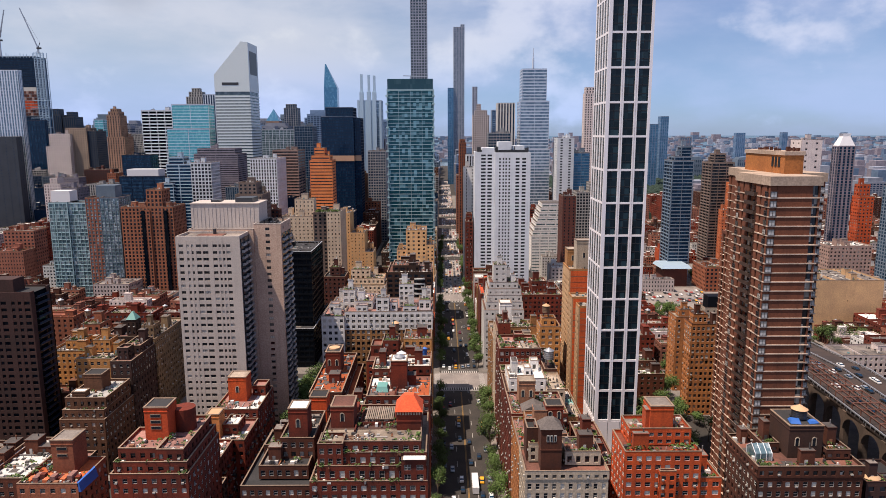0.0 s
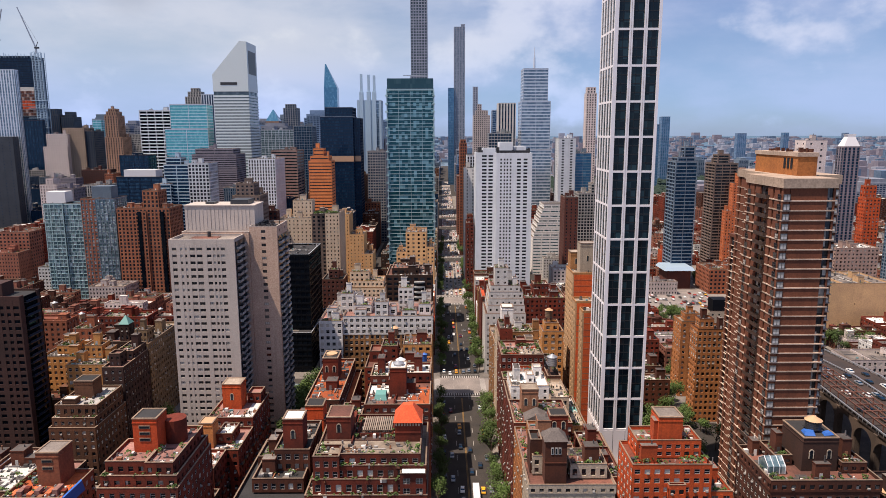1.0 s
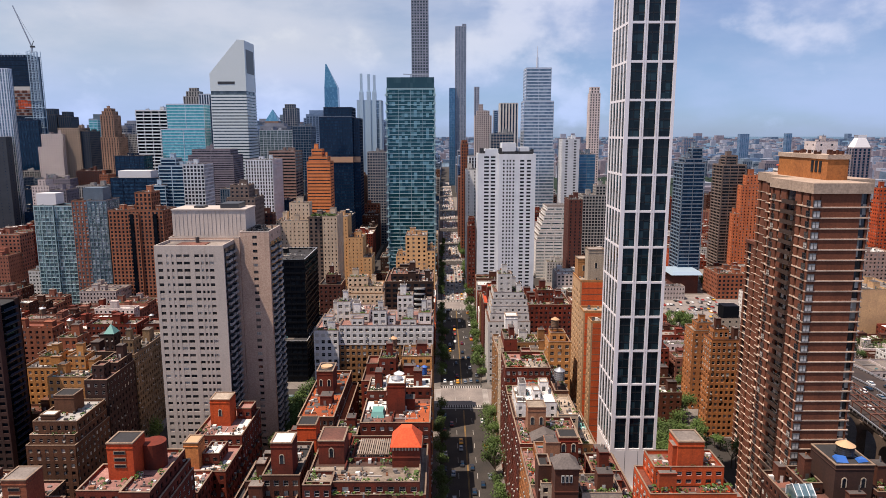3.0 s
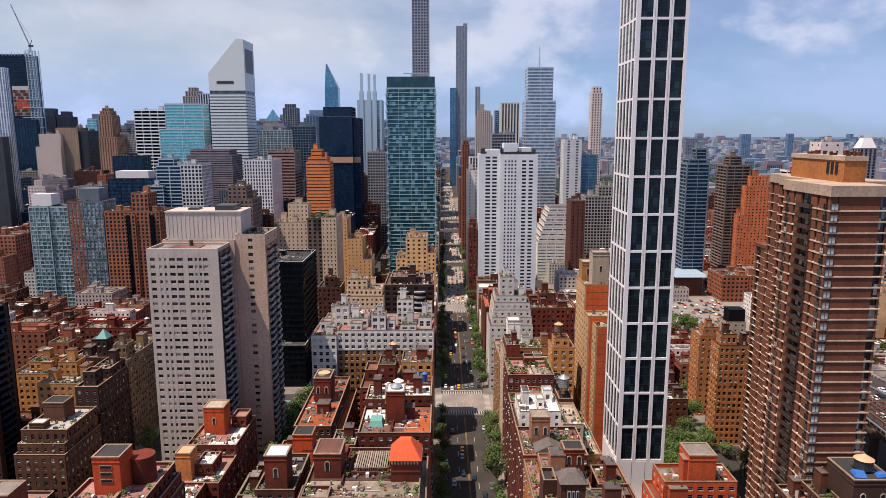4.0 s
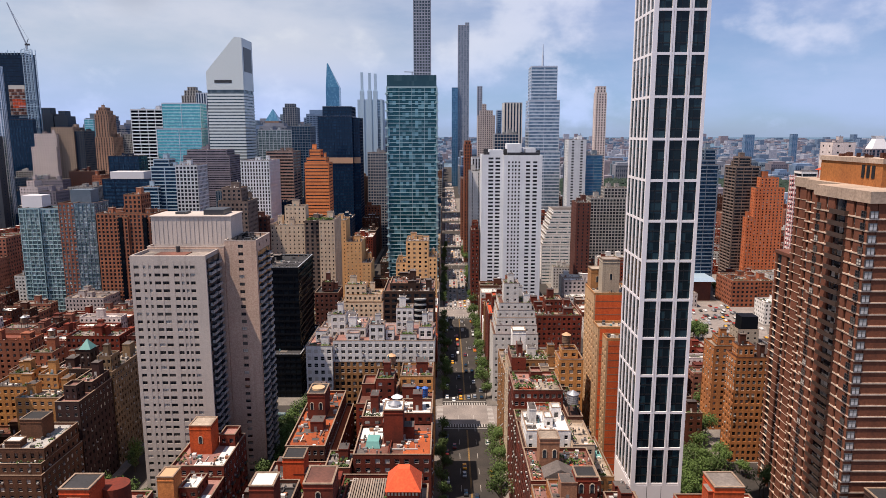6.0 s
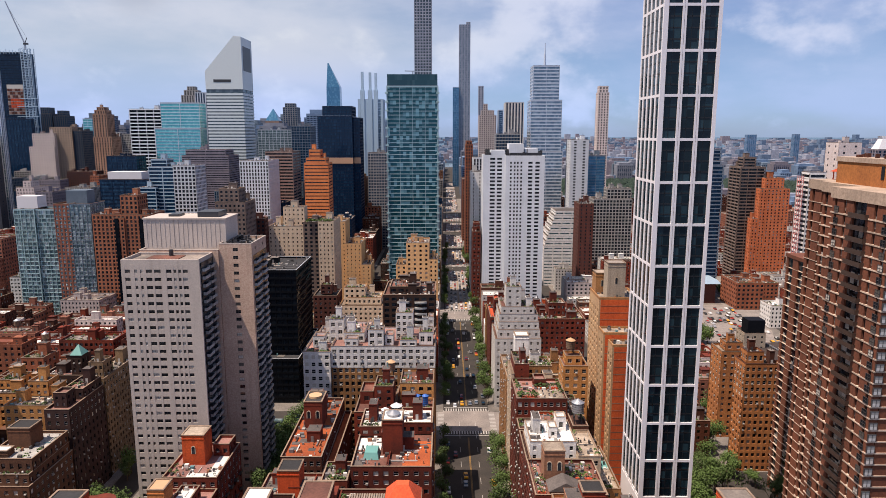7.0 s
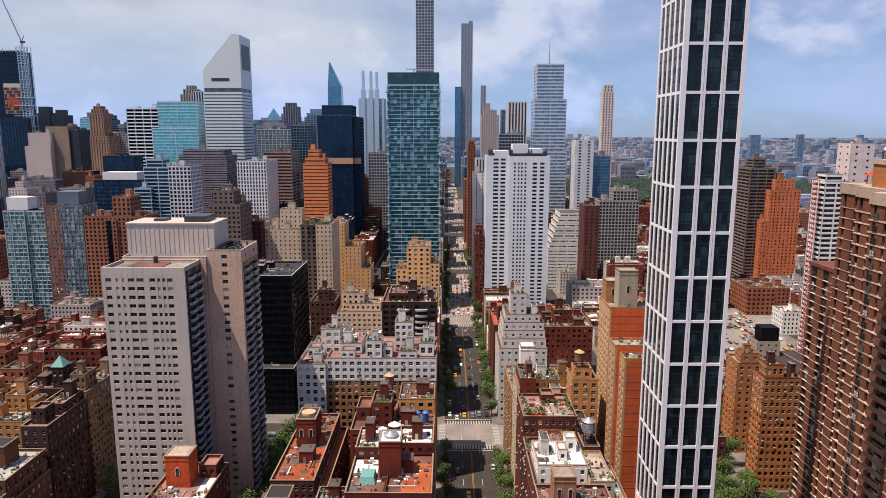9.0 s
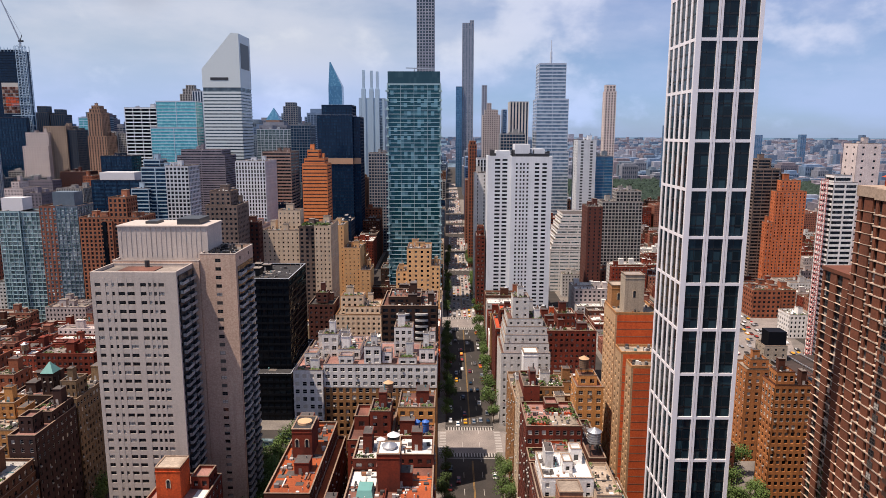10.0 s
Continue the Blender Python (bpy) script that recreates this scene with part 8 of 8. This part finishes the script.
# ---- the far city, too many to count ----
far = {k: Geo() for k in range(4)}
# bluish walls hold the haze of the distance in their colour
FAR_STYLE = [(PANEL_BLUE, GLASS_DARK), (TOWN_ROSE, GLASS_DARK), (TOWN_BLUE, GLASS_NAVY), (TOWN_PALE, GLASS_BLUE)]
fglass = Geo()
for x0, x1, y0, y1 in BLOCKS:
    if y0 < 1150 or x0 < -0.75 * y1 - 60 or x1 > 0.75 * y1 + 60:
        continue
    if x0 > 170 and y0 > 1270 and y0 < 2060:
        continue
    n = max(2, int((y1 - y0) / 40))
    for i in range(n):
        a, c = y0 + (y1 - y0) * i / n, y0 + (y1 - y0) * (i + 0.9) / n
        if not is_free(x0, x1, a, c):
            continue
        if x0 < -150:
            h = FILL.choice((60, 90, 130, 150, 165, 175)) * FILL.uniform(0.8, 1.05)
        elif x0 < 170 and y0 < 2000:
            h = FILL.uniform(40, 105)
        else:
            h = FILL.uniform(20, 60)
        k = FILL.randrange(4)
        q = far[k]
        xa, xb = x0 + FILL.uniform(0, 20), x1 - FILL.uniform(0, 20)
        fglass.box(xa + 0.4, xb - 0.4, a + 0.4, c - 0.4, 0, h - 2)
        for z in range(int(h / 3.8)):
            q.box(xa, xb, a, c, z * 3.8, z * 3.8 + 1.8)
        q.box(xa, xb, a, c, h - 3, h)
        for m in range(0, int((xb - xa) / 6) + 1):
            q.box(xa + m * 6 - 0.05, min(xb, xa + m * 6 + 1.6) + 0.05, a - 0.1, c + 0.1, 0, h - 0.1)
        q.box(xa + 6, xb - 6, a + 4, c - 4, h, h + FILL.uniform(3, 9))
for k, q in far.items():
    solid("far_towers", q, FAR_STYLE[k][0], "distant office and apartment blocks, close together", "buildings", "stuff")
solid("far_glazing", fglass, GLASS_NAVY, "dark windows of the distant blocks", "buildings", "stuff")

# low town beyond, to the horizon
lowtown = [Geo(), Geo(), Geo()]
for _ in range(9500):
    y = 700 + 3300 * FILL.random() ** 0.8
    x = FILL.uniform(150, 0.8 * y + 300)
    if 1278 < y < 2060 and 175 < x < 1000:
        continue
    if y < 1200 and x < 1130:
        continue
    s, d = FILL.uniform(6, 20), FILL.uniform(6, 20)
    h = FILL.uniform(8, 20) if FILL.random() < 0.93 else FILL.uniform(30, 65)
    lowtown[FILL.randrange(3)].box(x - s, x + s, y - d, y + d, 0, h)
for _ in range(7000):
    rr = FILL.uniform(3350, 4640)
    an = math.radians(FILL.uniform(48, 132))
    x, y = rr * math.cos(an), rr * math.sin(an)
    zb = 0.0 if rr < 3800 else ((rr - 3800) * 40 / 450 if rr < 4250 else 40 + (rr - 4250) * 65 / 400)
    s_, d = FILL.uniform(6, 24), FILL.uniform(6, 24)
    lowtown[FILL.randrange(3)].box(x - s_, x + s_, y - d, y + d, zb - 4, zb + (FILL.uniform(6, 16) if FILL.random() < 0.94 else FILL.uniform(20, 44)))
# haze-tinted wall colours for the low town
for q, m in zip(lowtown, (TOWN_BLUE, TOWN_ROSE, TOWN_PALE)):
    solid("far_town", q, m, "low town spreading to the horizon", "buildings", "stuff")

# far rising land that closes the horizon
g = Geo()
n = 60
for i in range(n):
    a0, a1 = math.radians(0 + 180 * i / n), math.radians(0 + 180 * (i + 1) / n)
    for (r0, z0), (r1, z1) in (((3800, 0.3), (4250, 40)), ((4250, 40), (4650, 105)), ((4650, 105), (4760, 116))):
        g.face([(r0 * math.cos(a0), r0 * math.sin(a0), z0), (r0 * math.cos(a1), r0 * math.sin(a1), z0), (r1 * math.cos(a1), r1 * math.sin(a1), z1), (r1 * math.cos(a0), r1 * math.sin(a0), z1)])
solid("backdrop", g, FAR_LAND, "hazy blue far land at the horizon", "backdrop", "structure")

# park woods
g = Geo()
for _ in range(3600):
    x, y = FILL.uniform(182, 960), FILL.uniform(1296, 2040)
    r = FILL.uniform(4, 9)
    z = FILL.uniform(7, 13)
    g.turned(x, y, r * 0.75, r, z - 5, z - 1, 6)
    g.turned(x, y, r, r * 0.4, z - 1, z + FILL.uniform(2, 4.5), 6)
for _ in range(900):
    y = FILL.uniform(1100, 3900)
    x = FILL.uniform(200, 0.75 * y + 200)
    for k in range(2):
        r = FILL.uniform(6, 14)
        xx, yy = x + FILL.uniform(-16, 16), y + FILL.uniform(-16, 16)
        g.turned(xx, yy, r, r * 0.5, 0.0, FILL.uniform(9, 16), 6)
solid("park_woods", g, LEAF_FAR, "dense dark green woods of the park", "trees", "stuff")


# ---- trees ----
def tree_model(name, label, h, r, seed, leaves=900):
    rng = random.Random(seed)
    t = thing(name, label, "tree", 0, 0, 0, "street trees")
    g = Geo()
    g.turned(0, 0, 0.22, 0.13, 0, h * 0.5, 8)
    clumps = []
    for i in range(9):
        a = rng.uniform(0, 6.28)
        d = r * rng.uniform(0.25, 0.75)
        p = (d * math.cos(a), d * math.sin(a), h * rng.uniform(0.5, 0.9))
        g.bar((0, 0, h * rng.uniform(0.3, 0.48)), p, 0.07)
        clumps.append((Vector(p), r * rng.uniform(0.35, 0.6)))
    part("trunk", g, BARK, t)
    g = Geo()
    for i in range(leaves):
        c, cr = rng.choice(clumps)
        d = Vector((rng.gauss(0, 1), rng.gauss(0, 1), rng.gauss(0, 0.8))).normalized() * cr * rng.uniform(0.55, 1.05)
        q = c + d
        s = rng.uniform(0.16, 0.34)
        u = Vector((rng.uniform(-1, 1), rng.uniform(-1, 1), rng.uniform(-0.6, 0.6))).normalized() * s
        w = u.cross(d + Vector((0.01, 0.02, 0.3))).normalized() * s * 0.8
        g.face([tuple(q - u), tuple(q - w), tuple(q + u), tuple(q + w)])
    part("crown", g, LEAF, t, kind="stuff")
    return t


MODELS = [tree_model("street_tree", "leafy green street tree beside the kerb", 9.5, 4.2, 5), tree_model("street_tree", "leafy green street tree beside the kerb", 11.5, 5.0, 6, 1100), tree_model("street_tree", "leafy green street tree beside the kerb", 8, 3.4, 7, 700)]
TR = random.Random(12)
spots = []
for a, b_ in ((196, 362), (404, 562), (604, 748), (790, 880)):
    y = a
    while y < b_:
        spots.append((22.0 + TR.uniform(-0.6, 0.4), y + TR.uniform(-1, 1)))
        spots.append((-1.6 + TR.uniform(-0.4, 0.6), y + 3 + TR.uniform(-1, 1)))
        y += TR.uniform(6.5, 9.5)
for cx, cy, n, rx, ry in ((106, 310, 26, 20, 22), (92, 305, 10, 7, 24), (114, 330, 9, 7, 7), (119, 354, 7, 4, 7), (136, 386, 6, 8, 5), (90, 345, 6, 6, 14), (250, 440, 14, 30, 12), (170, 512, 16, 12, 9), (250, 648, 12, 14, 6), (-70, 372, 5, 6, 4), (-70, 420, 3, 6, 4), (-65, 340, 9, 4, 16), (-80, 351, 15, 8, 11), (-71, 318, 6, 3, 12), (-70.5, 330, 5, 1.0, 26), (-64.5, 300, 8, 1.0, 40), (-134, 300, 4, 2, 30), (-124, 285, 12, 9, 10), (-103, 270, 8, 6, 20), (280, 452, 8, 12, 8), (150, 300, 8, 6, 18)):
    for _ in range(n):
        spots.append((cx + TR.uniform(-rx, rx), cy + TR.uniform(-ry, ry)))
for i, m in enumerate(MODELS):
    m.matrix_basis = pose(spots[i][0], spots[i][1], 0.16)
for x, y in spots[3:]:
    s = TR.uniform(0.75, 1.1) if -4 < x < 10 else TR.uniform(0.85, 1.3)
    c = copy_thing(TR.choice(MODELS), pose(x, y, 0.0, 0, 0, TR.uniform(0, 360)))
    c.scale = (s, s, s * TR.uniform(0.9, 1.1))


# ---- vehicles ----
def car_model(label, col, taxi=False):
    c = thing("car", label, "car", 0, 0, 0, "cars on the streets")
    g = Geo()
    g.prism([(-0.9, -2.3), (0.9, -2.3), (0.9, 2.3), (-0.9, 2.3)], 0.3, 0.62)
    g.prism([(-0.9, -2.3), (0.9, -2.3), (0.9, 2.3), (-0.9, 2.3)], 0.62, 0.98, 0, [(-0.84, -2.15), (0.84, -2.15), (0.84, 2.2), (-0.84, 2.2)])
    g.prism([(-0.68, -1.1), (0.68, -1.1), (0.68, 0.75), (-0.68, 0.75)], 1.42, 1.5)
    if taxi:
        g.box(-0.45, 0.45, -0.15, 0.15, 1.5, 1.65)
    part("body", g, col, c)
    g = Geo()
    g.prism([(-0.82, -1.75), (0.82, -1.75), (0.82, 1.25), (-0.82, 1.25)], 0.98, 1.42, 0, [(-0.68, -1.1), (0.68, -1.1), (0.68, 0.75), (-0.68, 0.75)])
    part("cabin_glass", g, GLASS_NAVY, c)
    for x in (-0.82, 0.82):
        for y in (-1.45, 1.4):
            g = Geo()
            a = [(math.cos(6.28318 * i / 10), math.sin(6.28318 * i / 10)) for i in range(10)]
            k = len(g.v)
            g.v += [(x - 0.1, y + 0.33 * u, 0.33 + 0.33 * w) for u, w in a] + [(x + 0.1, y + 0.33 * u, 0.33 + 0.33 * w) for u, w in a]
            g.f += [tuple(range(9, -1, -1)), tuple(range(10, 20))] + [(i, (i + 1) % 10, 10 + (i + 1) % 10, 10 + i) for i in range(10)]
            g.mi += [0] * 12
            part("wheel", g, TYRE, c)
    return c


def island_paint():
    m, n, l, p = shader("mixed_car_paint")
    ge = n.new("ShaderNodeNewGeometry")
    ramp = n.new("ShaderNodeValToRGB")
    ramp.color_ramp.interpolation = "CONSTANT"
    e = ramp.color_ramp.elements
    e[0].color, e[1].color, e[1].position = (0.6, 0.6, 0.6, 1), (0.03, 0.03, 0.03, 1), 0.24
    for q, c in ((0.65, (0.25, 0.25, 0.27, 1)), (0.86, (0.7, 0.32, 0.02, 1)), (0.90, (0.3, 0.03, 0.02, 1))):
        e.new(q).color = c
    l.new(ge.outputs["Random Per Island"], ramp.inputs["Fac"])
    l.new(ramp.outputs["Color"], p.inputs["Base Color"])
    p.inputs["Roughness"].default_value = 0.3
    return m


ISLANDS = island_paint()
CARS = [car_model("white saloon car on the asphalt", paint("white_car_paint", (0.75, 0.75, 0.74), 0.25)), car_model("black saloon car on the asphalt", paint("black_car_paint", (0.02, 0.02, 0.022), 0.2)),
        car_model("silver grey car on the asphalt", paint("grey_car_paint", (0.30, 0.31, 0.33), 0.3, 0.3)), car_model("yellow taxi with a roof sign", paint("taxi_paint", (0.80, 0.38, 0.02), 0.3), True),
        car_model("dark red car on the asphalt", paint("red_car_paint", (0.17, 0.018, 0.018), 0.25))]
CR = random.Random(4)
places = []
for a, b_ in ((196, 366), (400, 566), (600, 752), (786, 884), (910, 1004), (1046, 1136), (1164, 1262), (1296, 1542), (1578, 1792)):
    for x, turn, gap in ((0.6, 180, 9), (4.2, 180, 26), (8.0, 180, 22), (12.4, 0, 24), (16.0, 0, 20), (19.4, 0, 9)):
        y = a + CR.uniform(0, 8)
        while y < b_:
            places.append((x + CR.uniform(-0.2, 0.2), y, turn + CR.uniform(-2, 2), 0.0))
            y += 6 + CR.expovariate(1 / (gap if y < 600 else gap * 0.18))
for yc in (383, 583):
    for _ in range(20):
        x = CR.uniform(-160, 160)
        if -12 < x < 32:
            continue
        places.append((x, yc + CR.choice((-9, -5, 0, 5, 9)), 90, 0.0))
for _ in range(45):
    y = CR.uniform(165, 430)
    h = 24.0 - max(0, y - 330) * 0.09
    places.append((184.0 + (y - 262) * 0.07 + CR.choice((-6, -2, 6, 10, 16, 20)), y, 0, h))
for k in range(130):
    places.append((CR.uniform(174, 234), 512 + 7.5 * (k % 13) + CR.uniform(-1, 1), 10 + CR.uniform(-6, 6), 0.25))
for i, m in enumerate(CARS):
    m.matrix_basis = pose(places[i][0], places[i][1], places[i][3] + 0.02, 0, 0, places[i][2])
crowd = Geo()
for x, y, r, z in places[5:]:
    if y > 480:
        crowd.box(x - 0.9, x + 0.9, y - 2.3, y + 2.3, z + 0.3, z + 0.95)
        crowd.prism([(x - 0.8, y - 1.7), (x + 0.8, y - 1.7), (x + 0.8, y + 1.2), (x - 0.8, y + 1.2)], z + 0.95, z + 1.5, 0, [(x - 0.68, y - 1.1), (x + 0.68, y - 1.1), (x + 0.68, y + 0.75), (x - 0.68, y + 0.75)])
        continue
    copy_thing(CR.choice((CARS[0], CARS[0], CARS[1], CARS[1], CARS[2], CARS[2], CARS[3], CARS[4]) if z < 1 else (CARS[1], CARS[1], CARS[1], CARS[2], CARS[0])), pose(x, y, z + 0.02, 0, 0, r))


solid("far_cars", crowd, ISLANDS, "far-off traffic of many coloured cars", "cars", "stuff")


def bus(x, y, r, roofmat, label):
    b = thing("bus", label, "bus", 0, 0, 0)
    g = Geo()
    g.box(-1.27, 1.27, -6, 6, 0.35, 1.4)
    g.box(-1.27, 1.27, -6, 6, 2.5, 3.05)
    g.box(-1.1, 1.1, -5.5, 5.5, 3.05, 3.2)
    for i in range(7):
        g.box(-1.275, 1.275, -6 + i * 1.98, -5.88 + i * 1.98, 1.4, 2.5)
    part("body", g, roofmat, b)
    g = Geo()
    g.box(-1.22, 1.22, -5.95, 5.95, 1.4, 2.5)
    part("cabin_glass", g, GLASS_NAVY, b)
    for sx in (-1.15, 1.15):
        for sy in (-3.6, 3.8):
            g = Geo()
            g.box(sx - 0.14, sx + 0.14, sy - 0.45, sy + 0.45, 0.0, 0.9)
            part("wheel", g, TYRE, b)
    b.matrix_basis = pose(x, y, 0.02, 0, 0, r)


bus(13.2, 262, 0, METAL_WHITE, "white city bus with dark windows")
bus(-87, 377, 88, GLASS_PALE, "pale blue coach parked in the side street")
bus(-74, 383, 92, GLASS_PALE, "pale blue coach parked in the side street")
